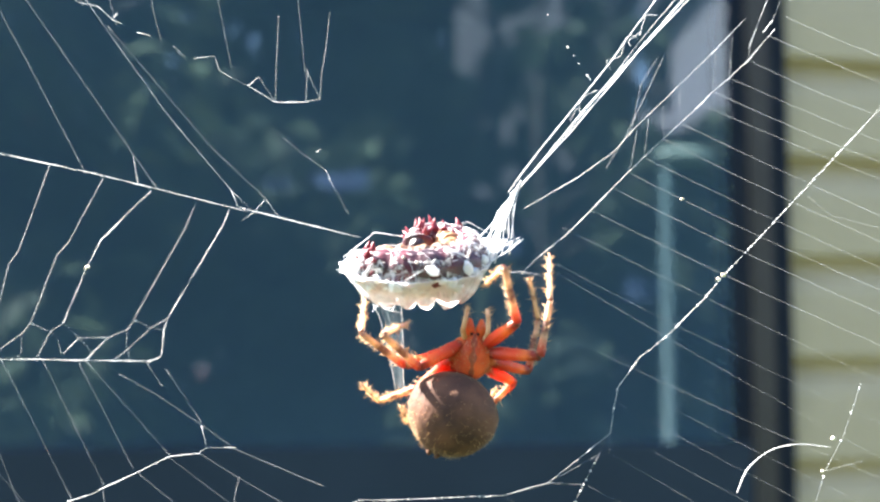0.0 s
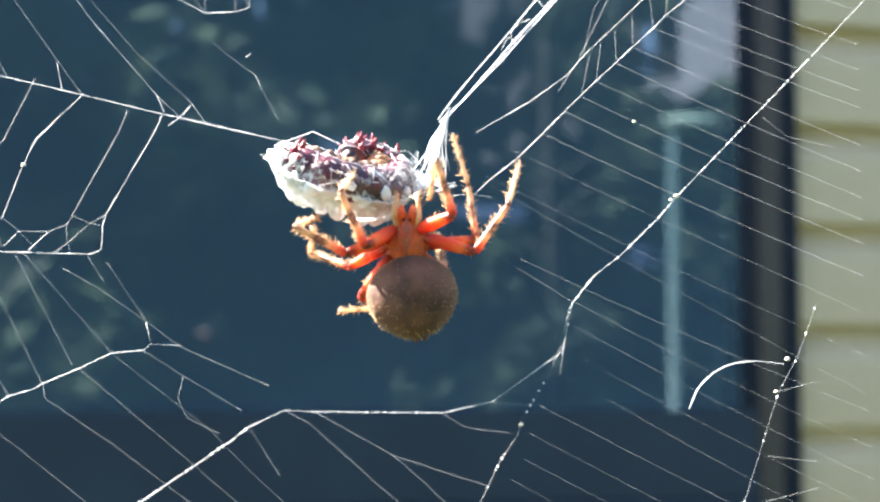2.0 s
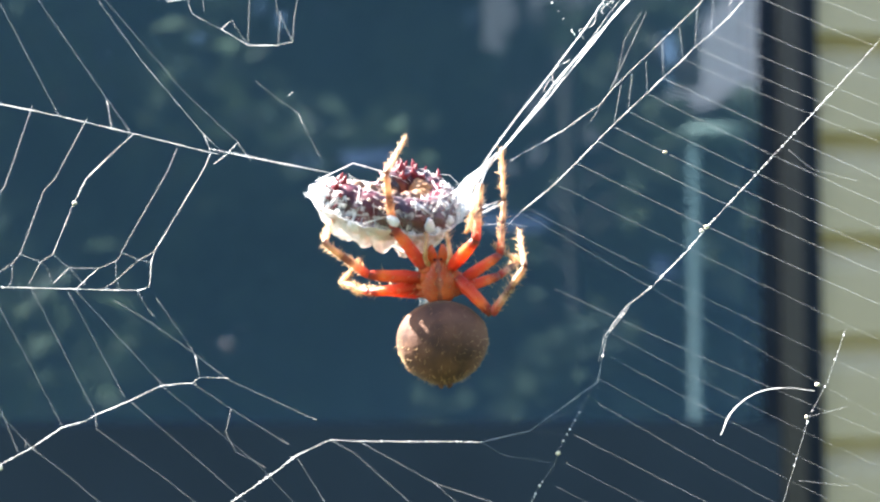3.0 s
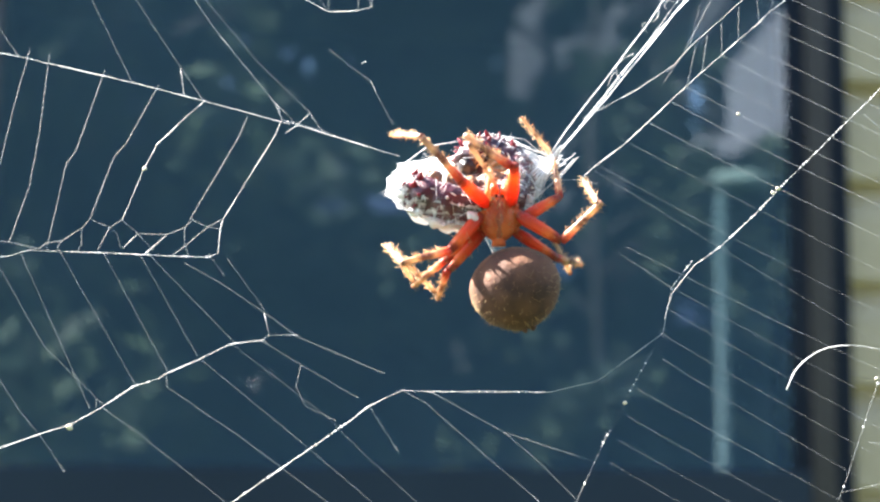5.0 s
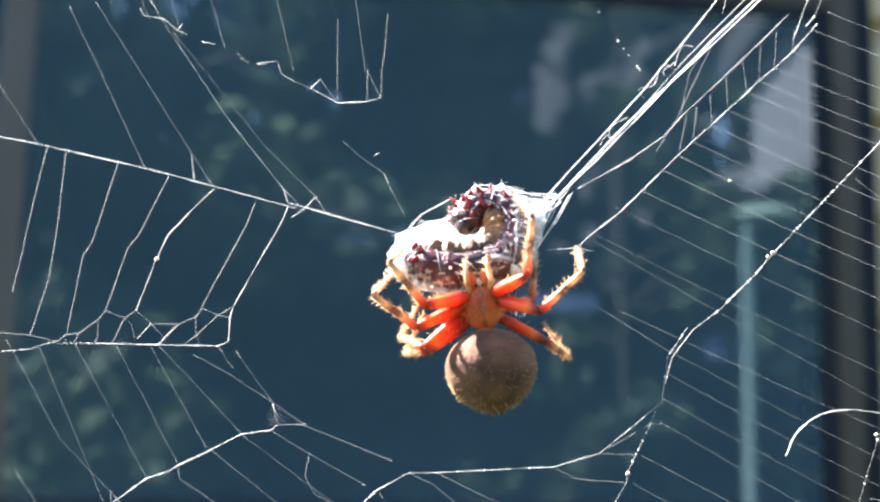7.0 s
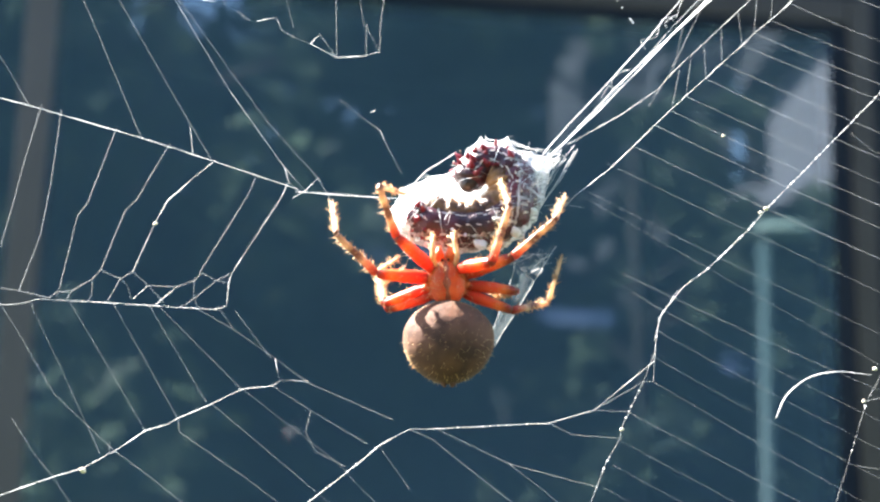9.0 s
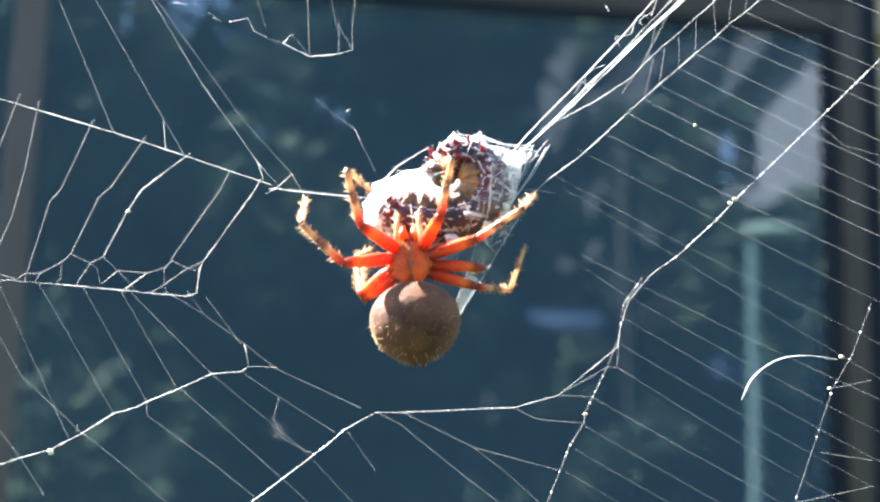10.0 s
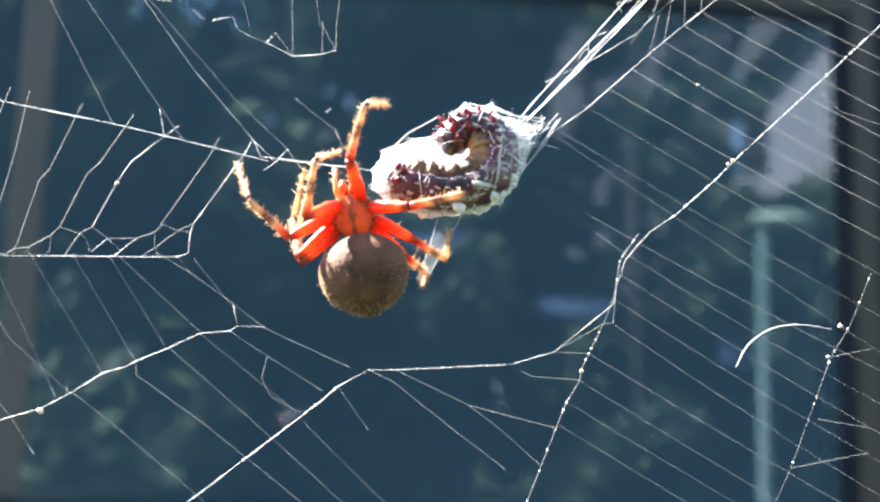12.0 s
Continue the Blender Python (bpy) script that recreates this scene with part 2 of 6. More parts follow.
def cone(bm, base, tip, r):
    base, tip = Vector(base), Vector(tip)
    way = (tip - base).normalized()
    a = way.orthogonal().normalized()
    b = way.cross(a)
    ring = [bm.verts.new(base + (a * math.cos(k * 2.0944) + b * math.sin(k * 2.0944)) * r) for k in range(3)]
    top = bm.verts.new(tip)
    for k in range(3):
        bm.faces.new((ring[k], ring[(k + 1) % 3], top))


# ---- house wall with its window: u along the wall, -y out of it ----
YAW = 9.5
WALL = pose(0, 1.30, 1.5, 0, 0, YAW)
U0, U1, Z0, Z1 = -0.52, 0.427, -0.097, 0.512


def build_wall():
    wall = thing("wall_house", "house wall of pale olive vinyl lap siding", "wall", WALL, kind="structure")
    core = bmesh.new()
    for u0, u1, z0, z1 in ((-3.5, -1.60, -1.5, 1.3), (0.50, 3.5, -1.5, 1.3), (-1.60, 0.50, -1.5, -0.26), (-1.60, 0.50, 0.60, 1.3)):
        box(core, u0, u1, 0.03, 0.15, z0, z1)
    part("wall_core", core, PLASTER, wall, smooth=False)
    step, butt = 0.1295, 0.007

    def plank(width):
        bm = bmesh.new()
        prof = [(0.004, 0.0), (-0.016, -0.001), (-0.0185, 0.003), (-0.0185, 0.010), (-0.0165, 0.05), (-0.0135, 0.082), (-0.0085, 0.098), (-0.002, 0.108), (0.0, 0.118), (0.001, step + 0.006), (0.006, step + 0.006)]
        ends = [[bm.verts.new((x, y, z)) for y, z in prof] for x in (0.0, width)]
        for k in range(len(prof)):
            j = (k + 1) % len(prof)
            bm.faces.new((ends[0][k], ends[0][j], ends[1][j], ends[1][k]))
        bm.faces.new(ends[0][::-1])
        bm.faces.new(ends[1])
        bmesh.ops.recalc_face_normals(bm, faces=bm.faces)
        return mesh_of("siding_plank", bm, VINYL, False)

    long, right, left = plank(7.0), plank(2.98), plank(1.88)
    for k in range(-11, 10):
        z = butt + step * k
        runs = ((long, -3.5),) if z > 0.59 or z + step < -0.25 else ((right, 0.513), (left, -3.5))
        for me, u in runs:
            ob = new("siding_plank", me)
            ob.parent = wall
            ob.location = (u, 0.014, z)
    return wall


def build_window():
    win = thing("window_1", "wide window in a dark bronze frame, reflecting trees and sky", "window", WALL, kind="structure")

    def bar(name, mat, u0, u1, y0, y1, z0, z1, label=""):
        part(name, box(bmesh.new(), u0, u1, y0, y1, z0, z1, 0.0025), mat, win, label, False)

    bar("gasket", GASKET, U1 + 0.0005, 0.4515, -0.019, 0.035, Z0, Z1, "black rubber gasket")
    bar("window_frame", BRONZE, 0.4517, 0.4824, -0.022, 0.05, -0.25, 0.562)
    bar("side_channel", GASKET, 0.4827, 0.5112, -0.014, 0.05, -0.26, 0.60, "dark side channel beside the siding")
    bar("mullion", MULLION, -0.556, U0, -0.0205, 0.05, -0.0968, 0.5268)
    bar("head_gasket", GASKET, U0, 0.4515, -0.019, 0.035, Z1, 0.527)
    bar("window_frame", BRONZE, -1.58, 0.4515, -0.0205, 0.05, 0.5272, 0.562)
    bar("side_channel", GASKET, -1.60, 0.4824, -0.015, 0.05, 0.5625, 0.60)
    bar("bottom_rail", RAIL, -1.60, 0.4513, -0.0195, 0.045, -0.205, Z0 - 0.0005, "dark bottom rail")
    bar("window_sill", RAIL, -1.60, 0.4513, -0.023, 0.05, -0.26, -0.206)
    bar("window_frame", BRONZE, -1.60, -1.565, -0.0205, 0.05, -0.0968, 0.5268)
    for u0, u1 in ((U0, U1), (-1.565, -0.556)):
        pane = part("pane", box(bmesh.new(), u0, u1, -0.0178, -0.0130, Z0, Z1), GLASS, win, "clear coated pane", False)
        pane.visible_shadow = False


def build_room():
    room = thing("room_inside", "dim blue-grey room behind the window", "room", WALL, kind="structure")
    for name, *b in (("room_wall", -2.0, 1.0, 2.6, 2.7, -1.5, 1.2), ("room_wall", -2.1, -2.0, 0.15, 2.7, -1.5, 1.2),
                     ("room_wall", 1.0, 1.1, 0.15, 2.7, -1.5, 1.2), ("room_floor", -2.1, 1.1, 0.15, 2.7, -1.6, -1.5),
                     ("room_ceiling", -2.1, 1.1, 0.15, 2.7, 1.2, 1.3)):
        part(name, box(bmesh.new(), *b), PLASTER, room, smooth=False)


build_wall()
build_window()
build_room()

# ---- the garden behind the camera, seen in the glass ----
ground_mesh = bmesh.new()
bmesh.ops.create_grid(ground_mesh, x_segments=8, y_segments=8, size=400)
ground = new("ground", mesh_of("ground", ground_mesh, GRASS, False))
tagged(ground, "mown green lawn reaching to the horizon", "lawn", kind="structure")


def mirrored(x, y, z):
    """The place whose mirror image in the window stands at (x, y, z)."""
    n = Vector((math.sin(radians(YAW)), -math.cos(radians(YAW)), 0))
    p = Vector((x, y, z))
    return p - 2 * n * (p - Vector((0, 1.30, 1.5))).dot(n)


def image_at(turn, tilt, far):
    """Where to stand a thing so that its image lies that way from the eye, in degrees."""
    a, b = radians(turn), radians(tilt)
    return mirrored(far * math.sin(a), -0.135 + far * math.cos(a), 1.483 + far * math.tan(b))


def build_tree(base, height, spread, leaves, seed, thin=1.0, airy=1.0, low=0.12):
    """A tapered trunk with limbs, and a crown of many small leaves in clumps."""
    rng = random.Random(seed)
    tree = thing("tree", "leafy green garden tree in full summer leaf", "tree", Matrix.Translation((base.x, base.y, 0)), "garden trees")
    bm = bmesh.new()
    tube(bm, [(0, 0, -0.1), (0.05, 0, height * 0.3), (-0.05, 0.06, height * 0.6), (0.02, 0, height * 0.9)],
         [height * 0.03 * airy ** 3, height * 0.024 * airy ** 3, height * 0.016 * airy, height * 0.004], 8)
    part("trunk", bm, BARK, tree)
    clumps = []
    for k in range(26):
        z = height * rng.uniform(low, 0.98)
        reach = spread * (0.35 + 0.65 * math.sin(math.pi * min(1.0, (z / height) * 0.75 + 0.2))) * rng.uniform(0.35, 1.0)
        a = rng.uniform(0, 2 * math.pi)
        tip = Vector((reach * math.cos(a), reach * math.sin(a), z))
        root = Vector((0, 0, max(0.2, z - reach * 0.5)))
        bm = bmesh.new()
        tube(bm, [root, root.lerp(tip, 0.5) + Vector((0, 0, 0.1)), tip], [height * 0.009 * airy, height * 0.006 * airy, height * 0.002], 5)
        part("limb", bm, BARK, tree)
        clumps.append((tip, spread * airy * rng.uniform(0.28, 0.5)))
    verts, faces = [], []
    for k in range(leaves):
        c, r = rng.choice(clumps)
        d = Vector((rng.gauss(0, 1), rng.gauss(0, 1), rng.gauss(0, 0.8)))
        p = c + d.normalized() * r * rng.random() ** 0.5
        s = rng.uniform(0.06, 0.13) * thin
        turn = Euler((rng.uniform(-1, 1), rng.uniform(-1, 1), rng.uniform(0, 6.3))).to_matrix()
        i = len(verts)
        verts += [p + turn @ Vector(q) * s for q in ((0, -1, 0), (0.55, 0, 0.15), (0, 1, 0), (-0.55, 0, 0.15))]
        faces.append((i, i + 1, i + 2, i + 3))
    me = bpy.data.meshes.new("crown")
    me.from_pydata(verts, [], faces)
    me.materials.append(LEAF)
    crown = new("crown", me)
    crown.parent = tree
    tagged(crown, kind="stuff")
    return tree


def build_house():
    """A pale neighbouring house, its wall end on to the window."""
    a = image_at(15.2, 10.6, 16)
    house = thing("neighbour_house", "pale boarded neighbouring house with a dark roof", "house", Matrix.Translation((a.x, a.y, 0)) @ pose(0, 0, 0, 0, 0, 2 * YAW))
    part("wall", box(bmesh.new(), 0.1, 4.0, -3.0, 0.0, 0, a.z + 2.6, 0.02), HOUSE, house, smooth=False)
    part("wing", box(bmesh.new(), -0.85, 0.095, -2.9, -0.6, 0, a.z + 0.55, 0.03), HOUSE, house, smooth=False)
    part("roof", box(bmesh.new(), -0.3, 4.3, -3.3, 0.35, a.z + 2.6, a.z + 3.2, 0.05), ROOF, house, smooth=False)


def build_lamp_post():
    a = image_at(12.75, 9.6, 9.0)
    post = thing("street_lamp", "slim green garden lamp post with a flat cap", "street lamp", Matrix.Translation((a.x, a.y, 0)))
    bm = bmesh.new()
    tube(bm, [(0, 0, 0), (0, 0, 0.3), (0, 0, 0.32), (0, 0, a.z)], [0.08, 0.075, 0.05, 0.045], 16)
    part("pole", bm, POST, post)
    bm = bmesh.new()
    bmesh.ops.create_uvsphere(bm, u_segments=24, v_segments=12, radius=1.0, matrix=Matrix.LocRotScale((0.17, 0, a.z + 0.10), None, (0.26, 0.16, 0.08)))
    tube(bm, [(0, 0, a.z - 0.02), (0.02, 0, a.z + 0.05), (0.08, 0, a.z + 0.09)], 0.035, 10)
    part("lamp_head", bm, LAMP, post)


def build_hedge():
    """A clipped hedge along the far side of the lawn."""
    rng = random.Random(77)
    a = image_at(0, 0, 13)
    hedge = thing("hedge", "tall dark green hedge along the lawn", "hedge", Matrix.Translation((a.x, a.y, 0)) @ pose(0, 0, 0, 0, 0, 2 * YAW))
    verts, faces = [], []
    for k in range(32000):
        x = rng.uniform(-9, 9) if k % 3 else rng.uniform(1.0, 5.5)
        p = Vector((x, rng.uniform(-0.9, 0.9), (3.1 + 0.95 * min(1.0, max(0.0, (x - 1.6) / 0.5))) * rng.random() ** 0.8))
        p.z *= 1 + 0.10 * noise.noise(Vector((p.x, 0, 0)))
        s = rng.uniform(0.06, 0.14)
        turn = Euler((rng.uniform(-1.5, 1.5), rng.uniform(-1.5, 1.5), rng.uniform(0, 6.3))).to_matrix()
        i = len(verts)
        verts += [p + turn @ Vector(q) * s for q in ((0, -1, 0), (0.6, 0, 0.15), (0, 1, 0), (-0.6, 0, 0.15))]
        faces.append((i, i + 1, i + 2, i + 3))
    me = bpy.data.meshes.new("foliage")
    me.from_pydata(verts, [], faces)
    me.materials.append(LEAF)
    ob = new("foliage", me)
    ob.parent = hedge
    tagged(ob, kind="stuff")
    bm = bmesh.new()
    for k in range(13):
        x = -8.4 + 1.4 * k
        tube(bm, [(x, 0, -0.05), (x + 0.1, 0, 1.5), (x, 0.1, 3.0)], [0.06, 0.04, 0.015], 6)
    part("stems", bm, BARK, hedge)


def build_far_house():
    """A long house added behind the garden trees, in place of sky gaps between their leaves."""
    a = image_at(2.6, 0, 24)
    b = image_at(11.5, 0, 24)
    along = (b - a)
    turn = math.degrees(math.atan2(along.y, along.x))
    house = thing("neighbour_house", "long grey house added behind garden trees in place of sky gaps", "house", Matrix.Translation((a.x, a.y, 0)) @ pose(0, 0, 0, 0, 0, turn))
    long = along.length
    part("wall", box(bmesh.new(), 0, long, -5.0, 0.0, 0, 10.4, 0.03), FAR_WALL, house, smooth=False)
    part("roof", box(bmesh.new(), -0.5, long + 0.5, -5.5, 0.5, 10.4, 11.0, 0.05), ROOF, house, smooth=False)


def build_tarp(turn, tilt, far, wide, high):
    a = image_at(turn, tilt, far)
    tarp = thing("blue_tarpaulin", "small blue tarpaulin spread on a hedge", "tarpaulin", Matrix.Translation((a.x, a.y, 0)) @ pose(0, 0, 0, 0, 0, 2 * YAW))
    bm = bmesh.new()
    rows = [[bm.verts.new((x * wide, 0.04 * math.sin(3 * x + z) + 0.03 * j, a.z + 0.3 * high - high * abs(z) + 0.01 * math.sin(9 * x)))
             for x in (-1, -0.5, 0, 0.5, 1)] for j, z in enumerate((-0.9, -0.4, 0.0, 0.4, 0.9))]
    for p, q in zip(rows, rows[1:]):
        for k in range(4):
            bm.faces.new((p[k], p[k + 1], q[k + 1], q[k]))
    part("sheet", bm, TARP, tarp)


build_house()
build_lamp_post()
build_hedge()
build_far_house()
for turn, tilt, far, wide, high in ((4.1, 6.2, 10.8, 0.33, 0.17), (11.8, 4.2, 10.8, 0.20, 0.20), (-3.7, 9.2, 9.6, 0.4, 0.16)):
    build_tarp(turn, tilt, far, wide, high)
for turn, far, height, spread, leaves, seed, thin, airy in (
        (-26, 12, 9.5, 2.8, 9000, 3, 1.9, 1.0), (-16, 10.5, 9.5, 2.6, 11000, 4, 1.6, 1.0), (-9, 12, 9.5, 2.1, 12000, 5, 1.9, 1.0), (-5.6, 13, 9.5, 1.7, 11000, 8, 1.9, 1.0),
        (-1.6, 11.5, 8.0, 0.9, 2600, 6, 1.4, 0.9), (2.6, 12.5, 7.4, 1.0, 2300, 14, 1.1, 0.72), (4.8, 11.8, 6.8, 0.9, 2100, 21, 1.1, 0.68), (6.9, 10.5, 6.0, 0.9, 1900, 7, 1.1, 0.60), (9.4, 12.5, 6.6, 0.9, 2000, 9, 1.1, 0.62),
        (12.6, 23.0, 14.0, 1.9, 7000, 12, 1.2, 1.0)):
    build_tree(image_at(turn, 0, far), height, spread, leaves, seed, thin, airy)


# ---- the web ----
def thread(web, name, r, *points, sag=0.0):
    """One strand through points (x, z) in millimetres, of that radius."""
    rng = random.Random(str(points))
    fine = r < 0.041
    r *= 0.48 if r < 0.023 else 0.42 if fine else 0.36
    line, bm = [], bmesh.new()
    for (x0, z0), (x1, z1) in zip(points, points[1:]):
        steps = max(2, int(math.hypot(x1 - x0, z1 - z0) / 1.5))
        for k in range(steps):
            t = k / steps
            line.append(((x0 + (x1 - x0) * t) * MM, rng.gauss(0, 0.02) * MM,
                         (z0 + (z1 - z0) * t - sag * 4 * t * (1 - t) + rng.gauss(0, 0.015)) * MM))
    line.append((points[-1][0] * MM, 0, points[-1][1] * MM))
    tube(bm, line, [r * MM * (rng.uniform(0.85, 1.15) if fine else rng.choice((0.45, 0.6, 0.8, 0.9, 1.0, 1.2, 1.8))) for _ in line], 5)
    return part(name, bm, FINE_SILK if fine else WEB_SILK, web)


def droplets(web, count, r, seed, *points):
    """Dried glue drops strung along a strand through points."""
    spans = list(zip(points, points[1:]))
    rng, bm = random.Random(seed), bmesh.new()
    for k in range(count):
        a, b = rng.choices(spans, [math.dist(*q) for q in spans])[0]
        t = rng.random()
        bmesh.ops.create_icosphere(bm, subdivisions=1, radius=r * MM * rng.uniform(0.35, 1.0), matrix=Matrix.LocRotScale(
            ((a[0] + (b[0] - a[0]) * t) * MM, 0, (a[1] + (b[1] - a[1]) * t) * MM), None,
            (1.0, 1.0, rng.uniform(0.8, 1.8))))
    return tagged(part("bead_trail", bm, SILK, web), kind="stuff")


def speck(web, x, z, r, seed):
    rng, bm = random.Random(seed), bmesh.new()
    bmesh.ops.create_icosphere(bm, subdivisions=2, radius=r * 0.78 * MM)
    for v in bm.verts:
        v.co *= rng.uniform(0.6, 1.35)
        v.co.x *= 1.3
        v.co += Vector((x * MM, 0, z * MM))
    return part("seed_speck", bm, BEAD, web, "tiny cream speck caught on a strand")


web_top = thing("orb_web", "upper spokes of an orb web above one taut white line", "spider web", pose(0, 0, 1.5))
web_ladder = thing("orb_web", "knotted ladder of white strands in a torn orb web", "spider web", pose(0, 0, 1.5))
web_span = thing("orb_web", "faint slanting spokes below a ladder of white strands", "spider web", pose(0, 0, 1.5))
web_bottom = thing("orb_web", "forked white frame line of an orb web with slack spokes", "spider web", pose(0, 0, 1.5))
web_loop = thing("orb_web", "beaded white strands round the lower gap of an orb web", "spider web", pose(0, 0, 1.5))
web_edge = thing("orb_web", "beaded outer edge strand of an orb web", "spider web", pose(0, 0, 1.5))
wisp = thing("loose_web", "short wisp of loose silk beside an orb web", "spider web", pose(0, 0, 1.5))
web_fan = thing("orb_web", "orb web sector of fine parallel strands on beaded spokes", "spider web", pose(0, 0, 1.5))
dangling = thing("loose_web", "loose tattered white strands hanging from a web", "spider web", pose(0, 0, 1.5))


def build_web():
    thread(web_top, "frame_thread", .075, (-58.7, 26.0), (-52.2, 24.2), (-38.8, 20.0), (-33.0, 18.0), (-29.9, 16.9), (-20.9, 13.7))
    thread(web_top, "radial_thread", .036, (-48.2, 41.3), (-44.4, 32.7), (-39.0, 20.1))
    thread(web_top, "radial_thread", .036, (-44.9, 41.6), (-42.3, 37.2), (-34.1, 22.9), (-30.9, 17.4))
    thread(web_top, "radial_thread", .045, (-33.3, 21.3), (-33.0, 18.1))
    thread(web_top, "radial_thread", .045, (-38.0, 41.1), (-35.9, 37.3), (-29.0, 25.6), (-22.4, 16.2), (-19.8, 13.2))
    thread(web_top, "radial_thread", .045, (-22.4, 16.2), (-21.8, 14.2))
    thread(web_top, "radial_thread", .038, (-57.2, 32.2), (-54.9, 28.7), (-52.2, 24.2))
    thread(web_top, "radial_thread", .030, (-35.2, 36.7), (-31.9, 32.1), (-24.3, 21.4), (-18.6, 14.9))
    thread(web_top, "radial_thread", .045, (-21.5, 12.7), (-19.9, 13.6), (-18.6, 14.9), (-17.2, 12.5))
    thread(web_ladder, "spiral_thread", .035, (-51.1, 23.5), (-52.8, 17.0), (-54.0, 11.6), (-55.3, 6.4))
    thread(web_ladder, "spiral_thread", .04, (-48.8, 22.9), (-49.8, 13.6), (-50.8, 7.6), (-53.0, 1.3))
    thread(web_ladder, "spiral_thread", .04, (-42.3, 20.7), (-45.5, 11.5), (-46.6, 10.1), (-48.5, 1.2))
    thread(web_ladder, "spiral_thread", .04, (-36.1, 18.7), (-39.8, 12.0), (-41.1, 10.7), (-43.8, 3.6))
    thread(web_ladder, "spiral_thread", .05, (-30.7, 16.8), (-36.2, 11.9), (-37.9, 8.6), (-40.1, 3.4))
    thread(web_ladder, "spiral_thread", .04, (-25.9, 14.7), (-26.9, 12.4), (-32.4, 3.2))
    thread(web_ladder, "spiral_thread", .05, (-22.1, 14.0), (-22.8, 12.4), (-28.6, 3.2), (-29.0, 2.0), (-29.2, -0.7), (-30.4, -1.1))
    thread(web_ladder, "frame_thread", .05, (-57.4, -0.4), (-53.2, -0.3), (-50.6, 0.3), (-48.0, 0.1), (-41.3, -0.3), (-34.9, -0.8), (-30.4, -1.1))
    thread(web_ladder, "spiral_thread", .04, (-56.9, 1.8), (-53.0, 1.3), (-49.6, 0.4), (-48.7, 1.1), (-47.0, 1.2), (-44.7, 2.6), (-43.8, 3.6), (-41.5, 2.6), (-40.1, 3.4), (-38.3, 1.8), (-35.0, 1.6), (-33.0, 2.3), (-32.2, 3.2), (-30.4, 2.3), (-28.6, 3.2))
    thread(web_ladder, "spiral_thread", .03, (-47.0, 1.2), (-47.6, 0.1))
    thread(web_ladder, "spiral_thread", .03, (-44.7, 2.6), (-44.7, 0.7), (-45.1, 0.1))
    thread(web_ladder, "spiral_thread", .04, (-41.5, 2.6), (-42.9, 0.0))
    thread(web_ladder, "spiral_thread", .03, (-41.5, 2.6), (-40.7, 1.9), (-40.2, 0.2))
    thread(web_ladder, "spiral_thread", .045, (-38.3, 1.8), (-40.0, 0.2))
    thread(web_ladder, "spiral_thread", .03, (-38.3, 1.8), (-36.5, -0.2))
    thread(web_ladder, "spiral_thread", .045, (-35.0, 1.6), (-37.4, -0.5))
    thread(web_ladder, "spiral_thread", .03, (-33.0, 2.3), (-33.0, 0.6), (-32.6, -0.8))
    thread(web_ladder, "spiral_thread", .04, (-30.4, 2.3), (-33.0, 0.2), (-34.5, -0.8))
    thread(web_ladder, "spiral_thread", .03, (-30.4, 2.3), (-29.0, 2.0))
    thread(web_ladder, "spiral_thread", .03, (-48.7, 1.1), (-48.6, 0.1))
    thread(web_span, "radial_thread", .025, (-47.2, -0.1), (-38.1, -15.0))
    thread(web_span, "radial_thread", .02, (-51.5, -0.4), (-43.0, -17.6))
    thread(web_span, "radial_thread", .02, (-42.2, -0.5), (-34.5, -13.7))
    thread(web_span, "radial_thread", .025, (-38.1, -0.7), (-31.4, -11.8))
    thread(web_span, "radial_thread", .03, (-37.4, -0.4), (-27.4, -10.4))
    thread(web_bottom, "radial_thread", .035, (-33.0, -1.2), (-28.8, -3.5), (-23.8, -6.8), (-20.0, -9.5), (-10.3, -13.5))
    thread(web_span, "radial_thread", .025, (-30.4, -0.7), (-28.6, -3.2))
    thread(web_span, "radial_thread", .025, (-28.3, -1.3), (-24.1, -6.9))
    thread(web_bottom, "spiral_thread", .045, (-23.8, -6.9), (-23.2, -9.3), (-20.0, -9.3))
    thread(web_bottom, "frame_thread", .065, (-23.2, -9.3), (-24.0, -9.9), (-27.4, -10.3), (-30.8, -12.0), (-34.6, -13.7), (-35.5, -14.3), (-38.1, -15.1), (-41.4, -17.4), (-45.0, -19.4), (-48.2, -20.4), (-56.3, -23.3))
    thread(web_bottom, "spiral_thread", .03, (-24.0, -9.9), (-19.6, -12.6), (-13.2, -16.2))
    thread(web_bottom, "spiral_thread", .03, (-19.6, -12.6), (-20.1, -15.0), (-19.0, -17.1), (-15.6, -18.7))
    thread(web_span, "radial_thread", .03, (-55.5, 0.5), (-53.0, -3.3), (-48.4, -10.8), (-41.4, -17.3))
    thread(web_bottom, "radial_thread", .03, (-30.8, -12.0), (-20.3, -20.3), (-14.4, -25.1), (-4.0, -33.6))
    thread(web_bottom, "radial_thread", .035, (-34.5, -13.7), (-34.3, -15.2), (-26.1, -20.5), (-21.8, -23.6), (-9.3, -32.6))
    thread(web_bottom, "radial_thread", .03, (-41.4, -17.4), (-36.9, -20.5), (-30.9, -25.0), (-20.0, -33.2))
    thread(web_bottom, "radial_thread", .02, (-27.4, -10.3), (-16.9, -18.0), (-12.0, -22.7), (-2.0, -31.5))
    thread(web_bottom, "spiral_thread", .03, (-42.1, -16.5), (-42.1, -17.4))
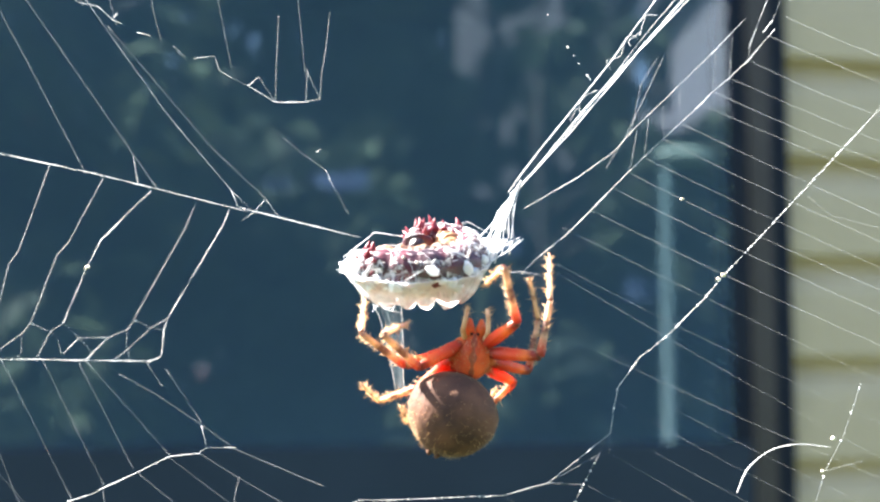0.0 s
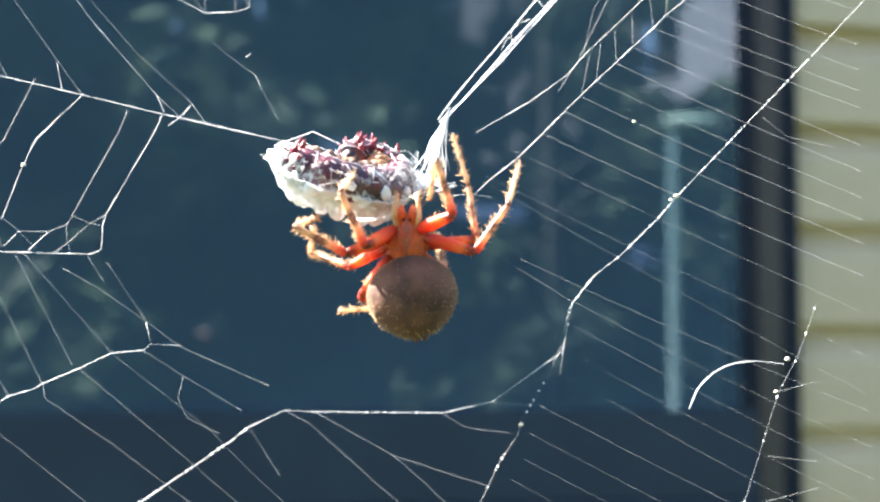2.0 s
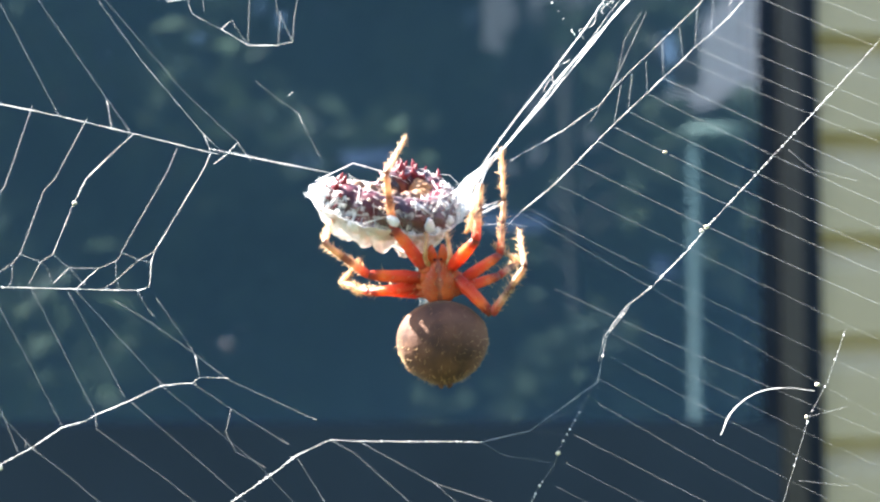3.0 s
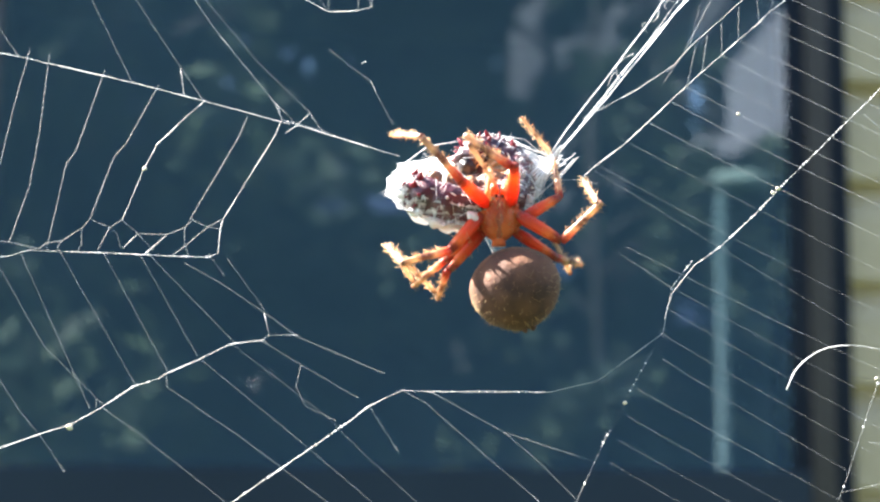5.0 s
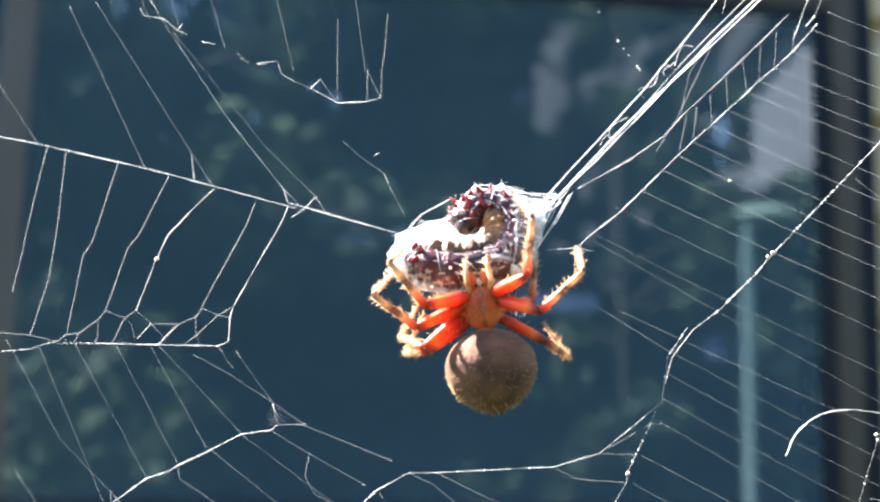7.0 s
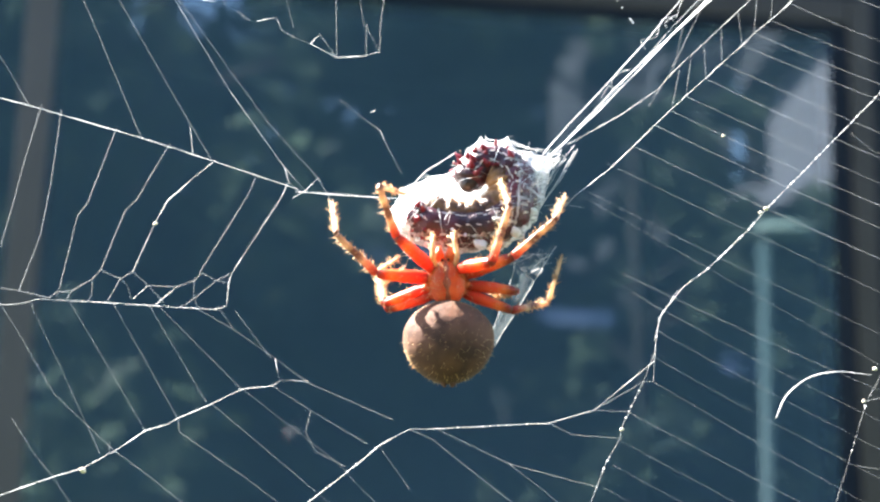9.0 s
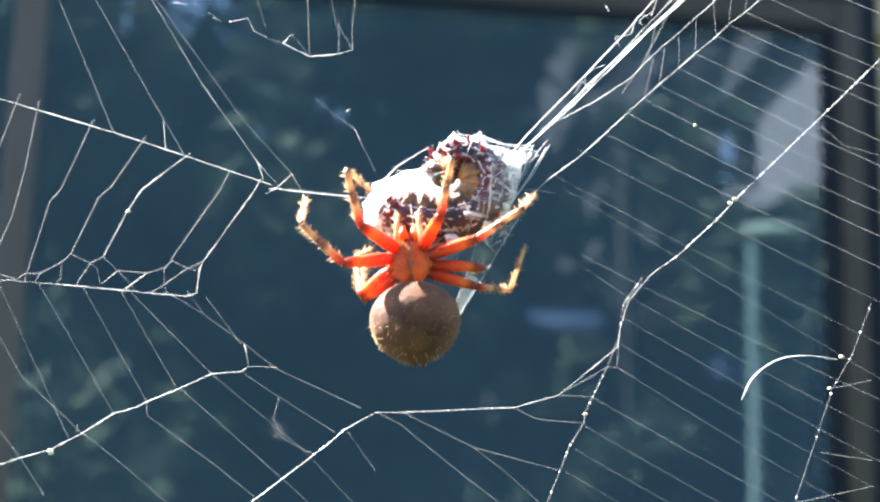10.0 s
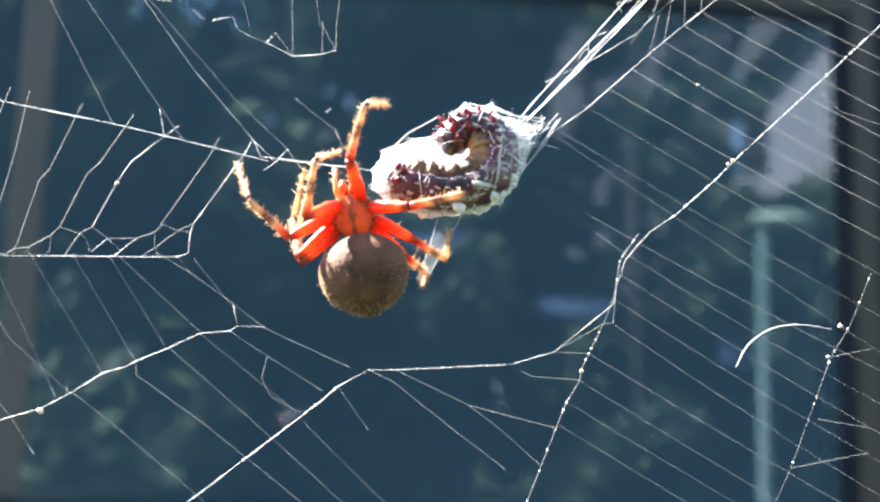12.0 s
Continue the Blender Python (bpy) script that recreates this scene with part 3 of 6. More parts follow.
    thread(web_bottom, "spiral_thread", .03, (-53.2, -14.0), (-50.6, -17.7), (-48.2, -20.4), (-45.2, -24.4))
    thread(web_loop, "frame_thread", .08, (-34.0, -35.6), (-25.0, -28.5), (-16.4, -21.7), (-12.8, -18.8), (-11.0, -17.2), (-7.6, -15.3))
    thread(web_loop, "frame_thread", .06, (-7.6, -15.3), (-4.2, -15.2), (8.2, -14.4), (13.2, -12.9))
    thread(web_loop, "frame_thread", .045, (13.2, -12.9), (20.0, -7.3), (20.3, -5.1), (20.7, -2.3), (22.9, 0.9))
    thread(web_fan, "frame_thread", .045, (20.4, -5.1), (21.3, -2.3), (24.0, 0.9), (27.1, 3.0), (31.7, 7.1), (33.9, 9.4), (50.1, 24.6), (60.3, 34.4))
    thread(web_loop, "radial_thread", .03, (13.2, -12.9), (18.8, -9.6), (19.9, -9.6), (20.3, -5.1))
    thread(web_loop, "radial_thread", .03, (18.8, -9.6), (19.9, -6.7))
    thread(web_loop, "radial_thread", .025, (13.2, -12.9), (17.3, -13.0))
    thread(web_loop, "radial_thread", .03, (8.2, -14.4), (10.7, -15.7), (16.1, -16.0))
    thread(web_loop, "frame_thread", .04, (18.8, -9.6), (16.3, -14.7), (16.1, -16.0), (14.5, -18.7), (11.6, -26.0), (8.3, -34.3))
    thread(web_loop, "radial_thread", .035, (-7.6, -15.3), (-4.9, -16.5), (2.3, -22.0), (7.8, -26.0))
    thread(web_loop, "radial_thread", .03, (-4.2, -15.4), (3.6, -19.0), (13.5, -21.4))
    thread(web_loop, "radial_thread", .03, (3.6, -19.0), (7.3, -21.7), (11.6, -25.4))
    thread(web_loop, "radial_thread", .02, (-11.0, -17.2), (-7.5, -21.9))
    thread(web_fan, "radial_thread", .05, (11.1, 10.6), (12.8, 12.2), (16.4, 14.8), (19.4, 17.5), (22.0, 19.9), (25.8, 23.3), (28.2, 25.3), (30.2, 27.0), (32.7, 29.1), (34.2, 30.5), (36.2, 32.0), (38.6, 34.0), (41.9, 37.5))
    thread(web_fan, "radial_thread", .045, (11.9, 18.0), (18.2, 21.3), (22.5, 24.1), (24.5, 26.2), (34.9, 35.4), (38.5, 38.8))
    thread(web_fan, "spiral_thread", .03, (34.9, 35.4), (34.2, 30.5))
    thread(web_fan, "spiral_thread", .03, (36.9, 36.7), (36.2, 32.0))
    thread(web_fan, "spiral_thread", .03, (30.4, 31.1), (30.2, 27.0))
    thread(web_fan, "spiral_thread", .03, (28.3, 29.0), (28.2, 25.3))
    thread(web_fan, "spiral_thread", .03, (26.6, 27.6), (25.8, 23.3))
    thread(web_fan, "spiral_thread", .03, (25.2, 26.3), (24.0, 21.6))
    thread(web_fan, "spiral_thread", .03, (32.5, 33.5), (32.7, 29.1))
    thread(web_fan, "spiral_thread", .03, (39.1, 36.8), (38.6, 34.0))
    thread(web_fan, "radial_thread", .03, (28.8, 34.8), (23.8, 25.6), (21.4, 22.2))
    thread(web_fan, "radial_thread", .02, (24.5, 26.2), (26.0, 31.7), (28.2, 34.8))
    thread(web_fan, "radial_thread", .025, (10.7, 5.7), (17.7, 0.9), (21.7, -1.9))
    thread(web_fan, "spiral_thread", .025, (44.3, 18.0), (46.8, 15.7), (52.1, 14.1))
    thread(web_edge, "frame_thread", .026, (51.3, -0.0), (48.8, -5.8), (46.4, -9.6), (41.5, -22.1), (39.4, -26.4), (36.0, -33.5))
    thread(web_edge, "spiral_thread", .03, (46.4, -9.6), (50.8, -8.7))
    thread(web_edge, "spiral_thread", .03, (44.7, -16.6), (50.2, -17.5))
    thread(web_edge, "spiral_thread", .03, (41.5, -22.1), (50.1, -20.3))
    thread(web_fan, "spiral_thread", .045, (38.7, 35.4), (42.4, 43.4), (44.6, 44.9), (46.8, 46.5), (48.1, 47.5), (49.8, 48.8))
    thread(web_fan, "spiral_thread", .035, (41.7, 38.5), (44.6, 44.6))
    thread(web_fan, "spiral_thread", .075, (40.5, 37.2), (41.7, 38.5))
    thread(web_fan, "spiral_thread", .035, (44.6, 44.6), (44.7, 42.8), (43.9, 40.6))
    thread(web_fan, "spiral_thread", .035, (44.7, 42.8), (45.7, 42.6), (47.4, 44.3), (48.3, 46.7), (48.9, 48.5))
    thread(web_fan, "spiral_thread", .035, (47.4, 44.3), (49.4, 46.4), (52.3, 49.0))
    thread(web_fan, "radial_thread", .045, (13.4, 10.4), (11.0, 10.9), (7.9, 10.8))
    thread(web_fan, "spiral_thread", .02, (33.3, 41.1), (32.5, 44.1), (33.1, 45.5), (33.9, 45.1))
    thread(dangling, "dangling_thread", .04, (-33.7, 31.9), (-32.9, 31.3))
    thread(dangling, "dangling_thread", .05, (-31.3, 30.7), (-29.0, 31.1), (-28.4, 29.5), (-26.9, 28.7))
    thread(dangling, "dangling_thread", .05, (-24.9, 27.9), (-23.9, 29.0))
    thread(dangling, "dangling_thread", .06, (-25.0, 27.9), (-21.8, 26.2), (-18.4, 26.4), (-16.8, 26.9))
    thread(dangling, "dangling_thread", .035, (-16.8, 26.9), (-16.8, 30.0), (-16.5, 32.7), (-16.3, 37.0))
    thread(dangling, "dangling_thread", .03, (-23.9, 29.0), (-21.8, 26.2))
    thread(dangling, "dangling_thread", .035, (-21.8, 26.2), (-22.0, 31.4), (-22.1, 36.2))
    thread(dangling, "dangling_thread", .035, (-18.4, 26.4), (-18.4, 30.3))
    thread(dangling, "dangling_thread", .03, (-18.4, 29.9), (-16.8, 26.9))
    thread(dangling, "dangling_thread", .02, (-26.9, 28.7), (-25.0, 27.9))
    thread(wisp, "dangling_thread", .022, (-21.3, 21.3), (-19.2, 19.6), (-16.5, 17.7))
    thread(wisp, "dangling_thread", .06, (-16.5, 17.7), (-16.2, 17.1), (-15.9, 16.4))
    thread(wisp, "dangling_thread", .02, (-15.9, 16.4), (-13.9, 12.7))
    thread(wisp, "dangling_thread", .07, (-17.6, 19.7), (-17.1, 20.1))
    thread(dangling, "chain_thread", .06, (-58.5, 42.6), (-54.5, 40.8), (-51.4, 39.2), (-50.0, 38.3))
    thread(dangling, "chain_thread", .05, (-53.4, 41.0), (-51.4, 39.2), (-48.8, 39.0), (-47.6, 38.3))
    thread(dangling, "chain_thread", .06, (-45.3, 37.2), (-44.9, 36.4), (-42.5, 36.0), (-40.8, 34.6), (-39.7, 34.2))
    thread(dangling, "chain_thread", .05, (-40.8, 34.6), (-40.3, 35.4))
    thread(dangling, "chain_thread", .05, (-37.9, 33.3), (-36.3, 33.0))
    thread(dangling, "chain_thread", .04, (-33.2, 31.3), (-32.3, 30.8))
    thread(dangling, "hanging_thread", .022, (-48.7, 37.8), (-51.2, 43.4), (-52.3, 46.3))
    thread(dangling, "hanging_thread", .022, (-44.2, 35.9), (-47.8, 43.7), (-49.2, 47.0))
    thread(dangling, "hanging_thread", .022, (-40.3, 34.0), (-43.6, 43.8), (-45.0, 47.8))
    thread(dangling, "hanging_thread", .022, (-35.2, 32.7), (-38.8, 43.8), (-39.9, 47.2))
    thread(dangling, "hanging_thread", .02, (-27.0, 29.9), (-30.1, 41.3), (-31.2, 45.9))
    thread(dangling, "hanging_thread", .02, (-18.7, 29.9), (-20.5, 41.4), (-21.5, 46.0))


build_web()


def build_fan():
    """The fine parallel strands between the spokes and the outer edge."""
    rng = random.Random(5)
    upper = (
        (19.3, 17.5, 53.9, -0.5), (22.0, 19.9, 54.2, 3.1), (24.0, 21.5, 54.3, 5.8), (25.8, 23.2, 54.5, 8.3),
        (28.2, 25.2, 54.7, 11.3), (30.2, 27.0, 54.9, 14.2), (32.7, 29.1, 55.1, 18.6), (34.2, 30.5, 55.3, 20.6),
        (36.2, 32.0, 55.4, 23.0), (38.6, 34.0, 55.6, 26.0), (41.1, 36.8, 55.9, 29.9), (43.3, 38.9, 56.1, 33.0))
    lower = (
        (16.1, 15.6, 53.0, -4.3), (12.8, 12.9, 53.0, -9.1), (12.4, 12.3, 53.0, -13.5), (16.1, 3.3, 53.0, -15.3),
        (21.6, -1.7, 53.0, -19.2), (20.8, -4.0, 53.0, -22.7), (19.9, -6.7, 53.0, -25.9), (20.1, -9.7, 53.0, -29.8),
        (17.2, -13.0, 53.0, -33.1), (16.0, -16.0, 53.0, -37.2), (14.9, -18.6, 53.0, -40.2), (13.8, -21.0, 53.0, -43.1))
    for rows, thin, thick in ((upper, 0.025, 0.032), (lower, 0.013, 0.018)):
        for x0, z0, x1, z1 in rows:
            thread(web_fan, "spiral_thread", rng.uniform(thin, thick), (x0, z0), (x1, z1), sag=rng.uniform(0.1, 0.4))


build_fan()
droplets(web_loop, 34, 0.12, 1, (-34.0, -35.6), (-25.0, -28.5), (-16.4, -21.7), (-12.8, -18.8), (-11.0, -17.2), (-7.6, -15.3))
droplets(web_loop, 16, 0.08, 2, (-7.6, -15.3), (-4.2, -15.2), (8.2, -14.4))
droplets(web_fan, 60, 0.10, 3, (24.0, 0.9), (27.1, 3.0), (31.7, 7.1), (33.9, 9.4), (50.1, 24.6))
droplets(web_loop, 9, 0.09, 5, (20.3, -5.1), (20.7, -2.3), (22.9, 0.9))
droplets(web_loop, 18, 0.11, 6, (18.8, -9.6), (16.3, -14.7), (16.1, -16.0), (14.5, -18.7), (11.6, -26.0), (8.3, -34.3))
droplets(web_edge, 10, 0.14, 7, (51.3, -0.0), (48.8, -5.8), (46.4, -9.6), (41.5, -22.1))
droplets(web_fan, 16, 0.07, 8, (19.4, 17.5), (22.0, 19.9), (25.8, 23.3), (28.2, 25.3), (30.2, 27.0), (32.7, 29.1), (34.2, 30.5), (36.2, 32.0))
droplets(web_top, 22, 0.07, 9, (-52.2, 24.2), (-38.8, 20.0), (-33.0, 18.0), (-29.9, 16.9), (-20.9, 13.7))
droplets(web_ladder, 18, 0.07, 11, (-48.0, 0.1), (-41.3, -0.3), (-34.9, -0.8), (-30.4, -1.1))
droplets(web_bottom, 16, 0.1, 12, (-35.5, -14.3), (-38.1, -15.1), (-41.4, -17.4), (-45.0, -19.4), (-48.2, -20.4))
droplets(web_fan, 9, 0.12, 15, (15.6, 40.4), (17.8, 36.3), (20.2, 32.4))
speck(web_ladder, -37.6, 9.1, 0.26, 1)
speck(web_bottom, -44.9, -19.6, 0.36, 2)
speck(web_fan, 29.8, 18.3, 0.2, 3)
speck(web_fan, 33.9, 9.5, 0.26, 4)
speck(web_fan, 33.3, 9.1, 0.18, 5)
speck(web_loop, 16.3, -15.0, 0.22, 6)
speck(web_edge, 47.6, -6.1, 0.25, 8)
speck(web_edge, 46.1, -9.6, 0.22, 9)
curl = thing("curled_filament", "short curved pale filament caught in the web", "filament", pose(0, 0, 1.5))
bm = bmesh.new()
tube(bm, [p * MM for p in smooth_line([(33.5, 0.3, -14.0), (34.9, 0.3, -11.5), (37.6, 0.3, -9.6), (40.9, 0.3, -9.1), (44.4, 0.3, -9.6)], 6)], [0.035 * MM] * 3 + [0.055 * MM] * 6 + [0.034 * MM] * 9 + [0.018 * MM] * 7, 6)
part("filament", bm, SILK, curl)


# ---- bundle of pulled strands, band of swathing silk ----
def build_bundle():
    ob = thing("silk_bundle", "taut bundle of bright white dragline strands", "spider silk", pose(0.01, 0, 1.516))
    rng = random.Random(11)
    for k, (spread, r) in enumerate(((0.0, 0.062), (0.3, 0.045), (-4.4, 0.038), (-1.1, 0.016))):
        bm, line = bmesh.new(), []
        for i in range(15):
            t = i / 14
            line.append(((spread * t + 0.45 * math.sin(k * 2.1 + 7 * t) * (1 - t) + rng.gauss(0, 0.03)) * MM, rng.gauss(0, 0.1) * MM, (-1.5 + 46 * t) * MM))
        tube(bm, line, [r * MM * rng.uniform(0.6, 1.3) for _ in line], 5)
        part("strand", bm, SILK, ob)
    # slack loops and snags of silk along the bundle
    for t in (0.27, 0.44, 0.52, 0.74):
        x, z, bm = -2.3 * t - 0.2, -1.5 + 46 * t, bmesh.new()
        line = [(x + 0.3, 0, z - 1.5)]
        for j in range(5):
            line.append((x + rng.uniform(-0.9, 0.5), rng.gauss(0, 0.2), z + (j - 1) * 0.8 + rng.gauss(0, 0.5)))
        line.append((x + 0.2, 0, z + 3.4))
        tube(bm, [p * MM for p in smooth_line(line, 5)], rng.uniform(0.012, 0.024) * MM, 4)
        part("snag", bm, SILK, ob)
    return ob


def build_tie():
    ob = thing("silk_tie", "splayed white tie of silk holding the wrapped prey", "spider silk", pose(0.01, 0, 1.51))
    rng = random.Random(12)
    for k in range(15):
        bm, x = bmesh.new(), rng.gauss(0, 0.95)
        y, long, sway = rng.uniform(-1.0, 1.5), rng.uniform(5.5, 11.0), rng.gauss(0, 0.5)
        tube(bm, [p * MM for p in smooth_line([(0, 0, -0.6), (x * 0.2 + sway * 0.5, y * 0.4, long * 0.3), (x * 0.6 + sway, y * 0.7, long * 0.62), (x * 1.4, y, long)], 4)],
             rng.uniform(0.02, 0.08) * MM, 5)
        part("strand", bm, SILK, ob)
    return ob


def build_band():
    """Fresh silk drawn from the spinnerets: a narrow film that opens to one side, and strands gathered at its top."""
    ob = thing("silk_band", "thin bluish-white film of fresh swathing silk", "spider silk", pose(0, 0, 1.5))
    rng, bm = random.Random(13), bmesh.new()

    def side(z):
        return float(np.interp(z, [0, 4, 7, 9.5, 11, 13], [-0.7, -1.3, -2.0, -2.9, -1.7, -0.1]))

    rows = [[bm.verts.new(((0.35 * (1 - z / 13) + (side(z) - 0.35 * (1 - z / 13)) * k / 8) * MM, 0.25 * math.sin(k * 1.1 + z * 0.5) * MM, z * MM))
             for k in range(9)] for z in (13 * j / 18 for j in range(19))]
    for a, b in zip(rows, rows[1:]):
        for k in range(8):
            bm.faces.new((a[k], a[k + 1], b[k + 1], b[k]))
    part("sheet", bm, BAND, ob)
    for k in range(7):
        share, bm = (k / 6) ** 1.3, bmesh.new()
        top = 13.3 if share < 0.7 else rng.uniform(9.5, 11)
        line = []
        for j in range(8):
            z = -0.3 + (top + 0.3) * j / 7
            line.append(((0.3 * (1 - max(0, z) / 13) + (side(z) - 0.3) * share + rng.gauss(0, 0.05)) * MM, rng.gauss(0, 0.1) * MM, z * MM))
        tube(bm, line, (0.026 if k in (0, 6) else rng.uniform(0.010, 0.02)) * MM, 4)
        part("strand", bm, WEB_SILK if k in (0, 6) else FINE_SILK, ob)
    # slack lacy loops along the top
    for k in range(9):
        bm, z = bmesh.new(), rng.uniform(8.5, 12.4)
        x = side(z) * rng.uniform(0.2, 1.1)
        line = [(x + rng.gauss(0, 0.7), rng.gauss(0, 0.3), z + rng.gauss(0, 0.6)) for _ in range(5)]
        tube(bm, [p * MM for p in smooth_line(line, 5)], rng.uniform(0.010, 0.020) * MM, 4)
        part("loop", bm, WEB_SILK, ob)
    return ob


def build_anchor():
    ob = thing("anchor_strand", "taut white strand tying the prey to the web", "spider silk", pose(0, 0, 1.5))
    thread(ob, "strand", 0.06, (0, -0.1), (0.05, 6), (0, 14.0))
    thread(ob, "strand", 0.035, (0, -0.1), (-0.15, 4), (0.1, 12.8))
    droplets(ob, 18, 0.07, 44, (0, 0), (0, 12))
    return ob


anchor = build_anchor()
bundle, tie, ribbon = build_bundle(), build_tie(), build_band()


# ---- the wrapped prey: a curled spiny caterpillar in silk ----
def build_prey():
    prey = thing("wrapped_prey", "curled dark red spiny caterpillar wrapped in white silk", "caterpillar", pose(0, 0.001, 1.5))
    rng = random.Random(21)
    line = smooth_line([(-6.4, 0.2, -1.5), (-4.5, 0, -2.7), (-1.3, -0.1, -3.5), (1.9, -0.1, -3.3), (4.4, 0, -1.7), (5.5, 0.1, 0.9), (5.1, 0, 3.3), (3.4, -0.1, 4.6), (1.5, -0.3, 4.6), (0.3, -0.4, 3.3), (-0.1, -0.4, 2.0)], 12)
    n = len(line)
    radii = []
    for i in range(n):
        t = i / (n - 1)
        radii.append(2.35 * (0.62 + 0.38 * math.sin(math.pi * min(1, 0.10 + t * 0.86)) ** 0.6) * (1 + 0.075 * abs(math.sin(t * math.pi * 13)) - 0.03) * MM)
    radii[0] *= 0.55
    radii[1] *= 0.85
    radii[-1] *= 0.4
    radii[-2] *= 0.75

    def frame_at(i):
        way = (line[min(i + 1, n - 1)] - line[max(i - 1, 0)]).normalized()
        return line[i], Vector((-way.z, 0, way.x)), radii[i] / MM

    def round_at(i, degrees, far=1.0):
        """A place on the body: 0 is inside the curl, -90 the near flank, 180 the outer side."""
        p, inner, q = frame_at(i)
        a = radians(degrees)
        d = (inner * math.cos(a) + Vector((0, 1, 0)) * math.sin(a)).normalized()
        return p + d * q * far, d

    bm = bmesh.new()
    tube(bm, [p * MM for p in line], radii, 24)
    for v in bm.verts:
        v.co += v.co.normalized() * (noise.noise(v.co * 700) * 0.16 + noise.noise(v.co * 1700) * 0.08) * MM
    part("body", bm, GRUB, prey, "glossy dark maroon segmented body")
    bm = bmesh.new()
    bmesh.ops.create_uvsphere(bm, u_segments=20, v_segments=14, radius=1.0)
    for v in bm.verts:
        v.co = (line[-2] + Vector((v.co.x * 1.15, v.co.y * 1.2 - 0.2, v.co.z * 1.05 - 0.1)) * (1 + 0.06 * noise.noise(v.co * 2.5))) * MM
    part("head", bm, GRUB_HEAD, prey, "glossy near-black head")
    # soft belly and stub legs on the inner side of the curl
    span = range(5, n - 30)
    bm = bmesh.new()
    tube(bm, [round_at(i, -26, 0.84)[0] * MM for i in span], [radii[i] * (0.58 + 0.22 * noise.noise(Vector((i * 0.27, 4, 0)))) for i in span], 12)
    part("belly", bm, GRUB_BELLY, prey, "creamy orange wrinkled belly")
    for i in range(8, n - 34, 9):
        i += rng.randrange(4)
        c, d = round_at(i, rng.uniform(-42, -24), 1.0)
        bm = bmesh.new()
        tube(bm, [c * MM, (c + d * 0.35) * MM, (c + d * 0.7 + Vector((0, -0.1, 0))) * MM], [0.45 * MM, 0.40 * MM, 0.14 * MM], 8)
        part("stub_leg", bm, GRUB_BELLY, prey, "orange stub leg")
    # pale dashes in two lines along the near flank
    fleck = bmesh.new()
    bmesh.ops.create_icosphere(fleck, subdivisions=1, radius=1.0)
    fleck = mesh_of("fleck", fleck, GRUB_PALE)
    for row, (ang, gap) in enumerate(((-72, 3), (-104, 4), (-135, 5))):
        for i in range(4 + row, n - 8, gap):
            c, d = round_at(i, ang + rng.uniform(-6, 6), 0.99)
            p, inner, q = frame_at(i)
            along = Vector((inner.z, 0, -inner.x)) + d * rng.uniform(-0.2, 0.2) + inner * rng.uniform(-0.5, 0.3)
            across = along.cross(d).normalized()
            turn = Matrix((across, d.cross(across), d)).transposed()
            ob = new("fleck", fleck)
            ob.parent = prey
            ob.matrix_local = Matrix.LocRotScale(c * MM, turn.to_quaternion(), (rng.uniform(0.06, 0.12) * MM, rng.uniform(0.22, 0.62) * MM, 0.07 * MM))
    # short thick spines, red over the fore part and pale along the outer side
    spine = bmesh.new()
    tube(spine, [(0, 0, 0), (0, 0, 0.35 * MM), (0.05 * MM, 0, 1.3 * MM)], [0.50 * MM, 0.36 * MM, 0.02 * MM], 8)
    spine_red = mesh_of("spine", spine, GRUB_SPINE)
    spine_pale = spine_red.copy()
    spine_pale.materials.clear()
    spine_pale.materials.append(GRUB_PALE)
    for i in range(3, n - 6, 5):
        fore = i > n * 0.62 or i < n * 0.14
        for ang in (-165, -135, -105, -75, 165):
            if rng.random() > (0.62 if fore else 0.22):
                continue
            c, d = round_at(i, ang + rng.uniform(-14, 14), 0.93)
            d = (d + Vector((rng.gauss(0, 0.28), rng.gauss(0, 0.28), rng.gauss(0, 0.28)))).normalized()
            size = rng.uniform(0.5, 1.05) if fore else rng.uniform(0.35, 0.6)
            ob = new("spine", spine_red if fore else spine_pale)
            ob.parent = prey
            ob.matrix_local = Matrix.LocRotScale(c * MM, d.to_track_quat("Z", "X"), [size] * 3)
    # the silk wrapped round behind it: stretched from peak to peak, and sagging in between
    centre = Vector((1.0, 0, 0.6))
    tops = [Vector((x, 0, z)) for x, z in (
        (-8.9, -1.1), (-8.0, 1.5), (-4.4, 3.2), (-1.4, 4.4), (-0.4, 6.7), (1.3, 8.5), (2.7, 7.7), (4.4, 8.6), (5.4, 7.0), (7.2, 6.6), (9.8, 5.8),
        (9.2, 3.0), (8.8, 0.4), (7.8, -2.2), (6.3, -4.5), (3.8, -5.9), (1.0, -6.2), (-1.6, -6.9), (-4.2, -6.2), (-7.0, -5.4), (-8.7, -3.6))]
    tops.append(tops[0])
    edge = []
    for a, b in zip(tops, tops[1:]):
        give = rng.uniform(0.15, 0.45) * min(1.0, (b - a).length / 3)
        for j in range(8):
            v = a.lerp(b, j / 8)
            edge.append(v + (centre - v).normalized() * give * math.sin(math.pi * j / 8) ** 0.8)

    def over_body(v):
        most = 0.0
        for p, r in zip(line, radii):
            most = max(most, (r / MM * 1.08) ** 2 - (v.x - p.x) ** 2 - (v.z - p.z) ** 2)
        return math.sqrt(most)

    bm, rows = bmesh.new(), []
